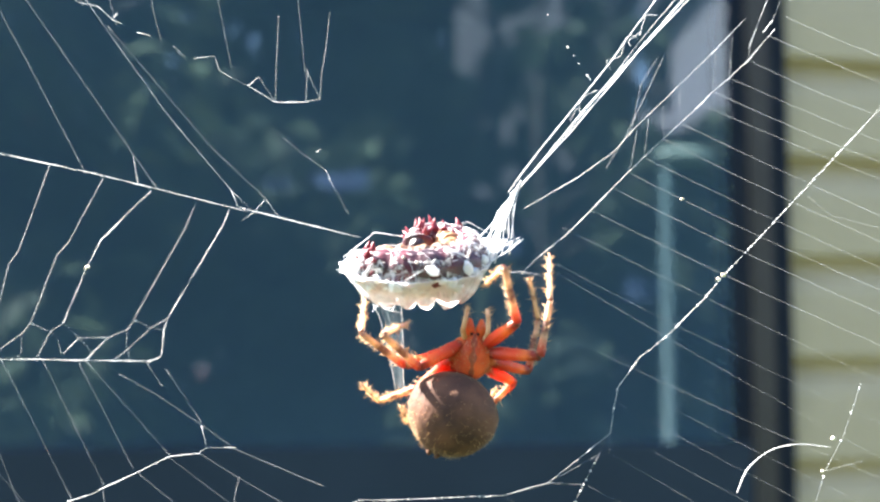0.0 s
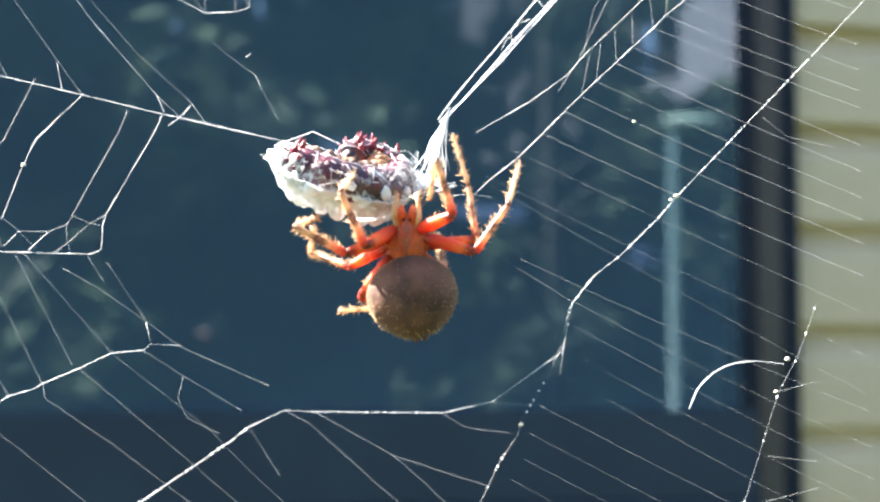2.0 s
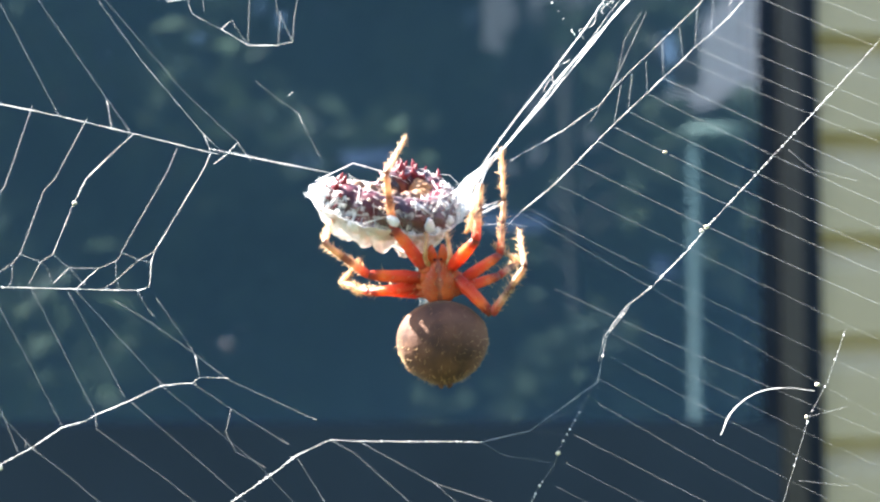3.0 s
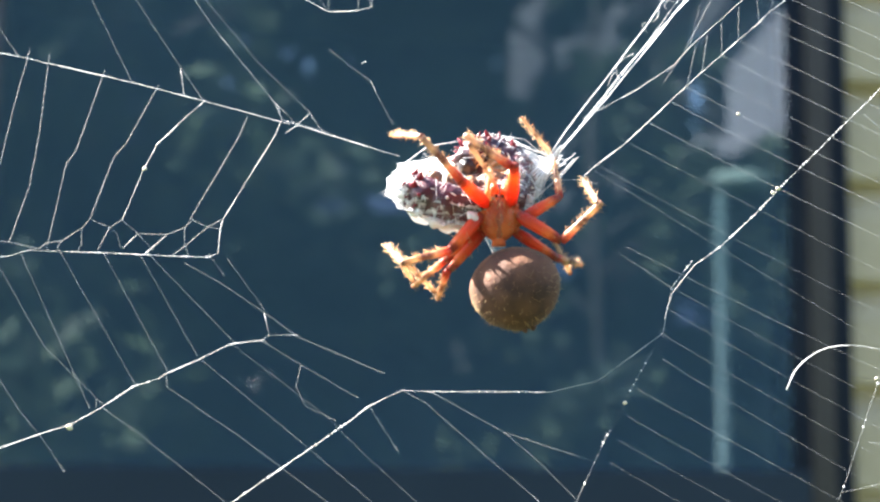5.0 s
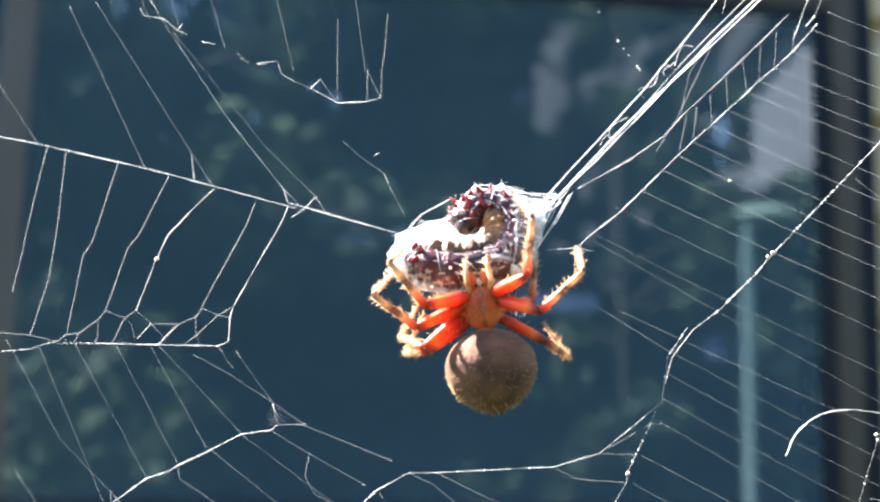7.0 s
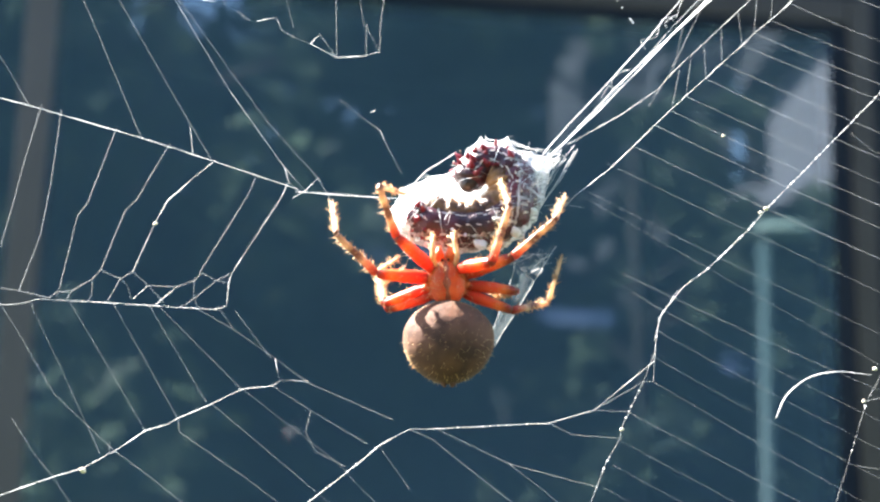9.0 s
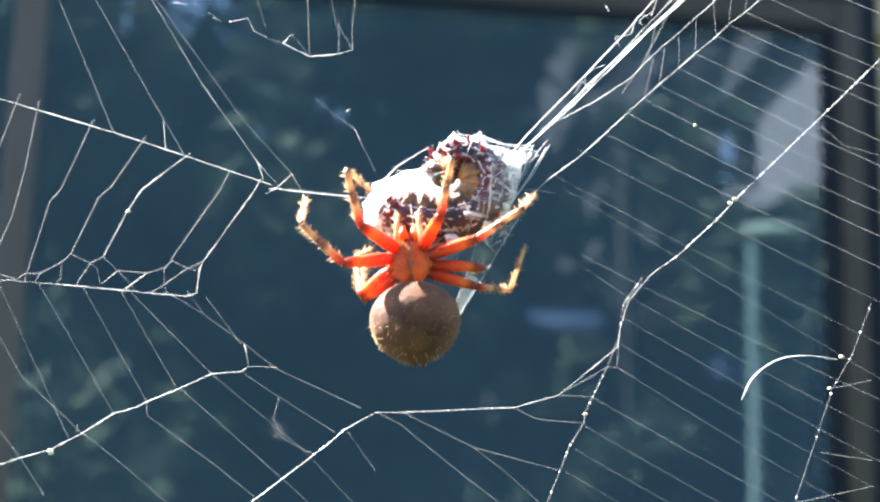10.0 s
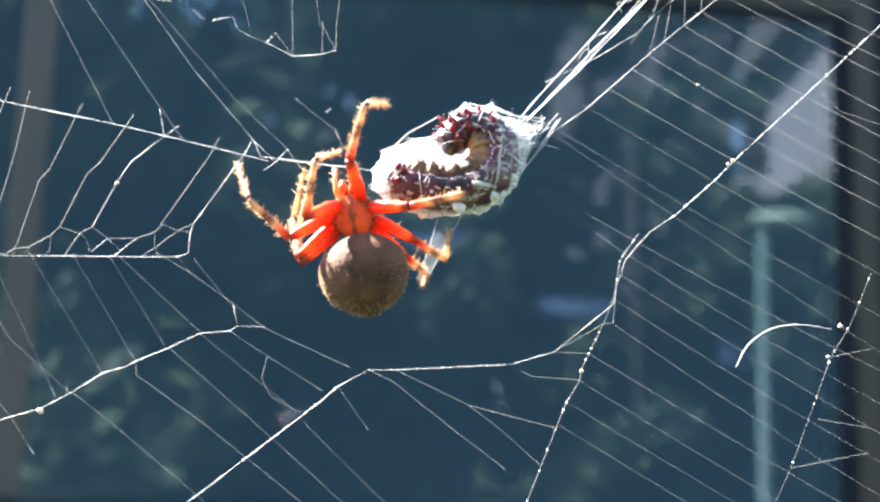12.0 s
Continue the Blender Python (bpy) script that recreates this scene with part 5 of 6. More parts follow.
def motions():
    walk(web_top, [
        (0, pose(0.0102, 0.0006, 1.4899, 0.9, -5.6, -3.4)),
        (0.5, pose(0.0119, 0.0008, 1.4857, 0.2, -5.5, -5.3)),
        (1, pose(0.0105, -0.0004, 1.4932, -0.6, -6.1, -1.8)),
        (1.5, pose(0.0064, 0.0014, 1.4922, -1.2, -6.2, -2.2)),
        (2, pose(0.0004, -0.0005, 1.4968, -0.2, -6.4, -1.6)),
        (2.5, pose(0.0023, 0.0006, 1.4944, -0.1, -6.1, -1.6)),
        (3, pose(0.0021, 0.0015, 1.4940, -0.9, -6.0, -2.4)),
        (3.5, pose(0.0062, 0.0008, 1.4968, -0.3, -5.8, -1.8)),
        (3.7, pose(0.0052, 0.0012, 1.4954, -0.2, -5.6, -2.9)),
        (5.3, pose(0.0047, 0.0001, 1.5031, -4.0, -4.9, -0.1)),
        (5.5, pose(0.0013, 0.0002, 1.5033, -3.6, -5.2, -0.2)),
        (6, pose(-0.0017, -0.0007, 1.5053, -2.9, -5.4, 0.9)),
        (6.5, pose(-0.0047, 0.0000, 1.5011, -3.1, -5.5, 0.9)),
        (7, pose(0.0003, 0.0009, 1.4964, -1.6, -4.8, -4.4)),
        (7.2, pose(0.0023, 0.0011, 1.4982, -3.9, -5.1, -2.3)),
        (8.8, pose(-0.0020, -0.0007, 1.4928, -0.4, -1.9, -1.9)),
        (9, pose(-0.0029, -0.0020, 1.4984, 2.2, -2.0, -1.3)),
        (9.5, pose(-0.0039, -0.0020, 1.4968, 2.3, -1.6, -2.2)),
        (10, pose(-0.0054, -0.0023, 1.4988, 2.2, -2.0, -0.7)),
        (10.5, pose(-0.0064, -0.0010, 1.4950, 1.0, -2.4, -2.5)),
        (11, pose(-0.0056, -0.0005, 1.5005, -1.0, -3.3, -0.5)),
        (11.5, pose(-0.0081, -0.0000, 1.4965, -0.6, -3.1, -1.9)),
        (12, pose(-0.0082, 0.0006, 1.5027, 0.0, -6.7, -1.6)),
    ])
    walk(web_ladder, [
        (0, pose(0.0099, -0.0181, 1.4872, -6.3, -3.3, -13.0)),
        (0.5, pose(0.0114, -0.0132, 1.4841, -8.9, -3.5, -11.4)),
        (1, pose(0.0097, 0.0028, 1.4920, 2.5, -2.5, 3.0)),
        (1.5, pose(0.0067, -0.0049, 1.4902, -0.9, -3.2, -4.6)),
        (2, pose(-0.0000, -0.0025, 1.4950, 0.9, -2.8, -2.8)),
        (2.5, pose(0.0022, -0.0061, 1.4922, -3.1, -2.6, -5.2)),
        (3, pose(0.0022, -0.0016, 1.4923, -1.9, -3.0, -2.9)),
        (3.5, pose(0.0064, -0.0048, 1.4945, -0.1, -2.4, -4.2)),
        (3.7, pose(0.0056, -0.0048, 1.4933, 1.1, -2.7, -5.2)),
        (5.3, pose(0.0045, -0.0029, 1.5016, -1.4, -2.1, -1.9)),
        (5.5, pose(0.0007, -0.0001, 1.5023, -5.9, -2.3, 0.9)),
        (6, pose(-0.0032, 0.0082, 1.5066, -7.8, -3.5, 10.3)),
        (6.5, pose(-0.0064, 0.0051, 1.5022, -18.5, -2.1, 9.4)),
        (7, pose(0.0009, -0.0061, 1.4948, 0.1, -3.5, -8.9)),
        (7.2, pose(0.0024, 0.0009, 1.4973, 2.9, -3.5, -3.9)),
        (8.8, pose(-0.0028, 0.0054, 1.4940, -2.8, -1.8, 2.3)),
        (9, pose(-0.0042, 0.0082, 1.5006, 0.7, -2.4, 6.7)),
        (9.5, pose(-0.0043, -0.0014, 1.4973, -1.7, -1.6, -1.6)),
        (10, pose(-0.0077, 0.0108, 1.5015, -7.7, -1.1, 10.8)),
        (10.5, pose(-0.0072, 0.0060, 1.4977, 0.6, -0.6, 3.1)),
        (11, pose(-0.0067, 0.0066, 1.5018, -3.7, -2.5, 4.7)),
        (11.5, pose(-0.0072, 0.0012, 1.5010, -13.2, -4.5, 2.0)),
        (12, pose(-0.0098, 0.0016, 1.5058, -19.9, -5.2, 4.9)),
    ])
    walk(web_span, [
        (0, pose(0.0085, -0.0100, 1.4850, -2.9, -0.1, -10.7)),
        (0.5, pose(0.0102, -0.0052, 1.4820, -3.9, -0.6, -8.9)),
        (1, pose(0.0111, -0.0091, 1.4892, 0.7, 0.9, -5.1)),
        (1.5, pose(0.0073, -0.0126, 1.4877, -2.0, -0.1, -9.5)),
        (2, pose(0.0020, -0.0146, 1.4916, -1.0, 1.2, -7.7)),
        (2.5, pose(0.0028, -0.0110, 1.4901, -2.7, 0.0, -7.6)),
        (3, pose(0.0032, -0.0094, 1.4898, -1.6, 0.0, -7.5)),
        (3.5, pose(0.0072, -0.0125, 1.4920, 0.7, 0.4, -8.6)),
        (3.7, pose(0.0062, -0.0116, 1.4911, -0.3, -0.0, -9.3)),
        (5.3, pose(0.0049, -0.0042, 1.5003, -0.3, -0.8, -1.7)),
        (5.5, pose(0.0013, -0.0084, 1.4999, -4.1, 0.3, -6.2)),
        (6, pose(-0.0023, 0.0049, 1.5047, -5.8, -1.1, 8.4)),
        (6.5, pose(-0.0068, 0.0054, 1.5005, -9.7, 1.2, 5.7)),
        (7, pose(0.0011, -0.0055, 1.4935, -1.5, -1.8, -7.3)),
        (7.2, pose(0.0033, -0.0016, 1.4960, 0.8, -2.1, -2.8)),
        (8.8, pose(-0.0028, 0.0068, 1.4945, -2.4, -2.3, 4.4)),
        (9, pose(-0.0038, 0.0070, 1.5003, -1.6, -2.0, 6.9)),
        (9.5, pose(-0.0047, 0.0007, 1.4974, -1.3, -1.6, -0.3)),
        (10, pose(-0.0074, 0.0101, 1.5020, -4.7, -1.7, 10.4)),
        (10.5, pose(-0.0093, 0.0167, 1.4984, -15.3, -0.8, 13.4)),
        (11, pose(-0.0068, 0.0083, 1.5018, -3.7, -2.4, 6.8)),
        (11.5, pose(-0.0106, 0.0170, 1.5011, -22.9, -2.5, 12.6)),
        (12, pose(-0.0114, 0.0087, 1.5054, -15.0, -3.2, 8.9)),
    ])
    walk(web_bottom, [
        (0, pose(0.0075, 0.0001, 1.4844, 0.5, -0.2, -1.6)),
        (0.5, pose(0.0100, 0.0001, 1.4798, -0.1, 2.6, -0.1)),
        (1, pose(0.0109, -0.0043, 1.4882, 0.5, 2.3, -1.6)),
        (1.5, pose(0.0063, -0.0016, 1.4870, -0.3, 0.3, -0.9)),
        (2, pose(0.0003, -0.0027, 1.4915, -1.0, 0.8, 0.4)),
        (2.5, pose(0.0019, -0.0040, 1.4895, -0.6, 0.6, -2.5)),
        (3, pose(0.0027, -0.0050, 1.4890, 0.2, 1.0, -4.6)),
        (3.5, pose(0.0064, -0.0039, 1.4916, 0.2, 0.7, -3.0)),
        (3.7, pose(0.0052, -0.0017, 1.4904, 0.5, 0.5, -3.4)),
        (5.3, pose(0.0043, 0.0006, 1.5003, -2.1, -0.6, 0.7)),
        (5.5, pose(-0.0004, 0.0010, 1.5005, -1.6, -0.5, 0.4)),
        (6, pose(-0.0013, 0.0007, 1.5035, -1.6, 1.0, 2.9)),
        (6.5, pose(-0.0060, 0.0011, 1.4996, -1.3, 3.2, 1.9)),
        (7, pose(0.0002, 0.0021, 1.4935, -0.7, -2.1, -1.4)),
        (7.2, pose(0.0029, 0.0023, 1.4958, -0.4, -1.9, -1.1)),
        (8.8, pose(-0.0019, 0.0013, 1.4940, 0.7, -1.4, -0.0)),
        (9, pose(-0.0028, 0.0021, 1.4995, 0.1, -0.6, 1.7)),
        (9.5, pose(-0.0048, 0.0016, 1.4974, 0.7, -1.6, 1.3)),
        (10, pose(-0.0056, 0.0008, 1.5006, 0.9, 0.6, 0.3)),
        (10.5, pose(-0.0064, 0.0023, 1.4970, 2.1, 2.3, -1.3)),
        (11, pose(-0.0056, 0.0018, 1.5009, 1.1, -0.9, 1.3)),
        (11.5, pose(-0.0077, 0.0006, 1.4996, 2.2, 1.7, -4.1)),
        (12, pose(-0.0097, 0.0005, 1.5037, 0.6, 0.4, 0.4)),
    ])
    walk(web_loop, [
        (0, pose(0.0092, -0.0001, 1.4845, 0.0, 1.5, -0.1)),
        (0.5, pose(0.0108, -0.0002, 1.4807, 0.0, 0.1, -0.2)),
        (1, pose(0.0126, -0.0003, 1.4869, 0.0, 1.5, -0.3)),
        (1.5, pose(0.0066, -0.0090, 1.4865, -0.0, 3.8, -0.1)),
        (2, pose(0.0010, -0.0121, 1.4908, 0.5, 4.0, 1.1)),
        (2.5, pose(0.0021, -0.0085, 1.4889, 0.4, 4.2, 0.8)),
        (3, pose(0.0025, -0.0073, 1.4886, 0.1, 3.7, 0.7)),
        (3.5, pose(0.0065, -0.0084, 1.4911, 1.2, 3.8, 0.1)),
        (3.7, pose(0.0053, -0.0056, 1.4901, 0.6, 3.3, 0.0)),
        (5.3, pose(0.0048, -0.0042, 1.4998, -0.3, 2.9, -0.7)),
        (5.5, pose(-0.0001, -0.0043, 1.5001, -0.1, 1.8, -1.5)),
        (6, pose(-0.0002, -0.0078, 1.5031, -0.3, 3.6, -0.4)),
        (6.5, pose(-0.0051, -0.0052, 1.5003, -0.6, 3.8, 0.7)),
        (7, pose(-0.0001, -0.0010, 1.4938, 1.1, -0.5, -1.3)),
        (7.2, pose(0.0030, -0.0011, 1.4956, 0.9, 1.0, -1.6)),
        (8.8, pose(-0.0033, 0.0039, 1.4952, -0.5, -1.8, 0.4)),
        (9, pose(-0.0037, 0.0030, 1.5003, -1.1, -0.6, 1.4)),
        (9.5, pose(-0.0060, 0.0025, 1.4987, -0.0, -2.0, 0.8)),
        (10, pose(-0.0071, 0.0045, 1.5022, -0.7, -0.3, 1.0)),
        (10.5, pose(-0.0071, 0.0029, 1.4989, -0.7, 0.8, 0.8)),
        (11, pose(-0.0066, 0.0014, 1.5021, -0.2, -1.3, 1.0)),
        (11.5, pose(-0.0094, 0.0073, 1.5016, -1.5, -0.1, 4.2)),
        (12, pose(-0.0105, 0.0011, 1.5054, -0.8, -0.7, 3.3)),
    ])
    walk(web_fan, [
        (0, pose(0.0085, -0.0012, 1.4831, 0.4, -3.0, 0.7)),
        (0.5, pose(0.0108, 0.0016, 1.4794, -0.8, -3.1, -0.4)),
        (1, pose(0.0118, -0.0005, 1.4851, -0.7, -3.9, -0.4)),
        (1.5, pose(0.0072, 0.0021, 1.4833, -2.0, -4.0, -1.4)),
        (2, pose(0.0014, 0.0003, 1.4882, -3.1, -3.1, -3.2)),
        (2.5, pose(0.0021, -0.0013, 1.4862, -1.2, -3.2, 3.2)),
        (3, pose(0.0025, -0.0010, 1.4860, -1.6, -3.4, 3.7)),
        (3.5, pose(0.0070, -0.0001, 1.4885, -2.3, -3.4, 1.4)),
        (3.7, pose(0.0055, 0.0019, 1.4875, -1.4, -3.6, 1.3)),
        (5.3, pose(0.0050, 0.0006, 1.4986, -0.1, -1.4, 0.0)),
        (5.5, pose(0.0005, 0.0026, 1.4994, -3.6, -1.3, -0.4)),
        (6, pose(0.0001, -0.0023, 1.5018, 2.9, -1.8, 2.2)),
        (6.5, pose(-0.0053, -0.0009, 1.4991, -0.7, -0.4, 0.1)),
        (7, pose(0.0003, 0.0025, 1.4928, -4.2, -3.3, 0.8)),
        (7.2, pose(0.0031, 0.0023, 1.4939, -3.4, -3.8, 0.5)),
        (8.8, pose(-0.0037, 0.0036, 1.4944, -1.4, -4.2, 0.9)),
        (9, pose(-0.0045, 0.0011, 1.4993, -0.9, -3.2, 0.1)),
        (9.5, pose(-0.0061, 0.0026, 1.4986, -1.2, -2.0, -0.7)),
        (10, pose(-0.0077, 0.0011, 1.5014, -0.5, -1.9, 0.5)),
        (10.5, pose(-0.0075, 0.0015, 1.4978, 2.7, -2.2, 5.5)),
        (11, pose(-0.0066, -0.0018, 1.5016, 3.3, -2.3, 6.9)),
        (11.5, pose(-0.0099, 0.0019, 1.5011, 0.8, -0.9, 6.1)),
        (12, pose(-0.0104, -0.0004, 1.5053, 3.5, -1.0, 6.2)),
    ])
    walk(web_edge, [
        (0, pose(0.0060, -0.0008, 1.4798, 0.0, -3.0, 0.0)),
        (0.5, pose(0.0083, 0.0013, 1.4761, 0.0, -3.1, 0.0)),
        (1, pose(0.0093, -0.0008, 1.4818, 0.0, -3.9, 0.0)),
        (1.5, pose(0.0047, 0.0011, 1.4800, 0.0, -4.0, 0.0)),
        (2, pose(-0.0011, -0.0020, 1.4849, 0.0, -3.1, 0.0)),
        (2.5, pose(-0.0004, 0.0006, 1.4831, 0.0, -3.2, 0.0)),
        (3, pose(0.0001, 0.0011, 1.4830, 0.0, -3.4, 0.0)),
        (3.5, pose(0.0046, 0.0005, 1.4856, 0.0, -3.4, 0.0)),
        (3.7, pose(0.0032, 0.0025, 1.4847, 0.0, -3.6, 0.0)),
        (5.3, pose(0.0028, 0.0006, 1.4961, 0.0, -1.4, 0.0)),
        (5.5, pose(-0.0017, 0.0021, 1.4970, 0.0, -1.3, 0.0)),
        (6, pose(-0.0020, -0.0007, 1.5001, 0.0, -1.8, 0.0)),
        (6.5, pose(-0.0075, -0.0009, 1.4972, 0.0, -0.4, 0.0)),
        (7, pose(-0.0021, 0.0027, 1.4907, 0.0, -3.3, 0.0)),
        (7.2, pose(0.0006, 0.0023, 1.4917, 0.0, -3.8, 0.0)),
        (8.8, pose(-0.0066, 0.0040, 1.4913, 0.0, -4.2, 0.0)),
        (9, pose(-0.0074, 0.0011, 1.4962, 0.0, -3.2, 0.0)),
        (9.5, pose(-0.0088, 0.0020, 1.4957, 0.0, -2.0, 0.0)),
        (10, pose(-0.0103, 0.0013, 1.4988, 0.0, -1.9, 0.0)),
        (10.5, pose(-0.0101, 0.0051, 1.4954, 0.0, -2.2, 0.0)),
        (11, pose(-0.0092, 0.0027, 1.4996, 0.0, -2.3, 0.0)),
        (11.5, pose(-0.0123, 0.0057, 1.4992, 0.0, -0.9, 0.0)),
        (12, pose(-0.0123, 0.0037, 1.5019, 0.0, -1.0, 0.0)),
    ])
    walk(curl, [
        (0, pose(0.0088, -0.0008, 1.4825, 0.0, -3.0, 0.0)),
        (0.5, pose(0.0111, 0.0013, 1.4789, 0.0, -3.1, 0.0)),
        (1, pose(0.0121, -0.0008, 1.4845, 0.0, -3.9, 0.0)),
        (1.5, pose(0.0076, 0.0011, 1.4829, 0.0, -4.0, 0.0)),
        (2, pose(0.0016, -0.0020, 1.4880, 0.0, -3.1, 0.0)),
        (2.5, pose(0.0023, 0.0006, 1.4861, 0.0, -3.2, 0.0)),
        (3, pose(0.0028, 0.0011, 1.4860, 0.0, -3.4, 0.0)),
        (3.5, pose(0.0070, 0.0005, 1.4881, 0.0, -3.4, 0.0)),
        (3.7, pose(0.0055, 0.0025, 1.4871, 0.0, -3.6, 0.0)),
        (5.3, pose(0.0053, 0.0006, 1.4992, 0.0, -1.4, 0.0)),
        (5.5, pose(0.0010, 0.0021, 1.4998, 0.0, -1.3, 0.0)),
        (6, pose(0.0007, -0.0007, 1.5027, 0.0, -1.8, 0.0)),
        (6.5, pose(-0.0039, -0.0009, 1.5011, 0.0, -0.4, 0.0)),
        (7, pose(0.0002, 0.0027, 1.4932, 0.0, -3.3, 0.0)),
        (7.2, pose(0.0030, 0.0023, 1.4941, 0.0, -3.8, 0.0)),
        (8.8, pose(-0.0038, 0.0040, 1.4942, 0.0, -4.2, 0.0)),
        (9, pose(-0.0047, 0.0011, 1.4992, 0.0, -3.2, 0.0)),
        (9.5, pose(-0.0060, 0.0020, 1.4993, 0.0, -2.0, 0.0)),
        (10, pose(-0.0076, 0.0013, 1.5021, 0.0, -1.9, 0.0)),
        (10.5, pose(-0.0076, 0.0051, 1.4985, 0.0, -2.2, 0.0)),
        (11, pose(-0.0068, 0.0027, 1.5023, 0.0, -2.3, 0.0)),
        (11.5, pose(-0.0100, 0.0057, 1.5017, 0.0, -0.9, 0.0)),
        (12, pose(-0.0101, 0.0037, 1.5051, 0.0, -1.0, 0.0)),
    ])
    walk(dangling, [
        (0, pose(0.0118, 0.0000, 1.4865, -0.0, 2.8, 0.0)),
        (0.5, pose(0.0134, 0.0000, 1.4820, -0.0, 2.7, 0.0)),
        (1, pose(0.0115, -0.0000, 1.4896, -0.0, 3.7, 0.0)),
        (1.5, pose(0.0076, 0.0000, 1.4883, -0.0, 3.6, 0.0)),
        (2, pose(0.0033, 0.0000, 1.4937, 0.0, 0.0, 0.0)),
        (2.5, pose(0.0040, -0.0000, 1.4911, -0.0, 2.0, 0.0)),
        (3, pose(0.0039, -0.0000, 1.4903, -0.0, 2.8, 0.0)),
        (3.5, pose(0.0077, 0.0000, 1.4933, -0.0, 2.8, 0.0)),
        (3.7, pose(0.0083, 0.0000, 1.4927, -0.0, 0.0, 0.0)),
        (5.3, pose(0.0089, 0.0000, 1.5016, 0.0, 0.0, 0.0)),
        (5.5, pose(0.0039, -0.0000, 1.5005, -0.0, 2.8, 0.0)),
        (6, pose(0.0024, 0.0000, 1.5039, 0.0, 0.0, 0.0)),
        (6.5, pose(-0.0012, 0.0000, 1.4993, 0.0, 0.0, 0.0)),
        (7, pose(0.0049, 0.0000, 1.4940, 0.0, 0.0, 0.0)),
        (7.2, pose(0.0067, 0.0000, 1.4956, 0.0, 0.0, 0.0)),
        (8.8, pose(0.0027, -0.0000, 1.4959, 0.0, -1.5, -0.0)),
        (9, pose(0.0014, -0.0000, 1.5016, 0.0, -0.7, -0.0)),
        (9.5, pose(0.0003, -0.0000, 1.5003, 0.0, -0.8, -0.0)),
        (10, pose(-0.0005, 0.0000, 1.5025, 0.0, -2.6, -0.0)),
        (10.5, pose(-0.0014, -0.0000, 1.4968, 0.0, -2.3, -0.0)),
        (11, pose(-0.0021, -0.0000, 1.5002, -0.0, 0.0, 0.0)),
        (11.5, pose(-0.0038, 0.0000, 1.4975, 0.0, -1.6, -0.0)),
        (12, pose(-0.0056, 0.0000, 1.5005, 0.0, -1.5, -0.0)),
    ])
    walk(wisp, [
        (0, pose(0.0136, 0.0000, 1.4883, 0.0, 0.0, 0.0)),
        (0.5, pose(0.0151, 0.0000, 1.4840, 0.0, 0.0, 0.0)),
        (1, pose(0.0139, 0.0000, 1.4916, 0.0, 0.0, 0.0)),
        (1.5, pose(0.0099, 0.0000, 1.4903, 0.0, 0.0, 0.0)),
        (2, pose(0.0038, 0.0000, 1.4952, 0.0, 0.0, 0.0)),
        (2.5, pose(0.0056, 0.0000, 1.4927, 0.0, 0.0, 0.0)),
        (3, pose(0.0057, 0.0000, 1.4921, 0.0, 0.0, 0.0)),
        (3.5, pose(0.0096, 0.0000, 1.4951, 0.0, 0.0, 0.0)),
        (3.7, pose(0.0088, 0.0000, 1.4938, 0.0, 0.0, 0.0)),
        (5.3, pose(0.0086, 0.0000, 1.5022, 0.0, 0.0, 0.0)),
        (5.5, pose(0.0060, 0.0000, 1.5024, 0.0, 0.0, 0.0)),
        (6, pose(0.0020, 0.0000, 1.5041, 0.0, 0.0, 0.0)),
        (6.5, pose(-0.0008, 0.0000, 1.4995, 0.0, 0.0, 0.0)),
        (7, pose(0.0052, 0.0000, 1.4943, 0.0, 0.0, 0.0)),
        (7.2, pose(0.0072, 0.0000, 1.4961, 0.0, 0.0, 0.0)),
        (8.8, pose(0.0021, 0.0000, 1.4952, 0.0, 0.0, 0.0)),
        (9, pose(0.0011, 0.0000, 1.5012, 0.0, 0.0, 0.0)),
        (9.5, pose(0.0000, 0.0000, 1.4999, 0.0, 0.0, 0.0)),
        (10, pose(-0.0014, 0.0000, 1.5014, 0.0, 0.0, 0.0)),
        (10.5, pose(-0.0023, 0.0000, 1.4957, 0.0, 0.0, 0.0)),
        (11, pose(-0.0019, 0.0000, 1.5000, 0.0, 0.0, 0.0)),
        (11.5, pose(-0.0046, 0.0000, 1.4966, 0.0, 0.0, 0.0)),
        (12, pose(-0.0063, 0.0000, 1.4998, 0.0, 0.0, 0.0)),
    ])
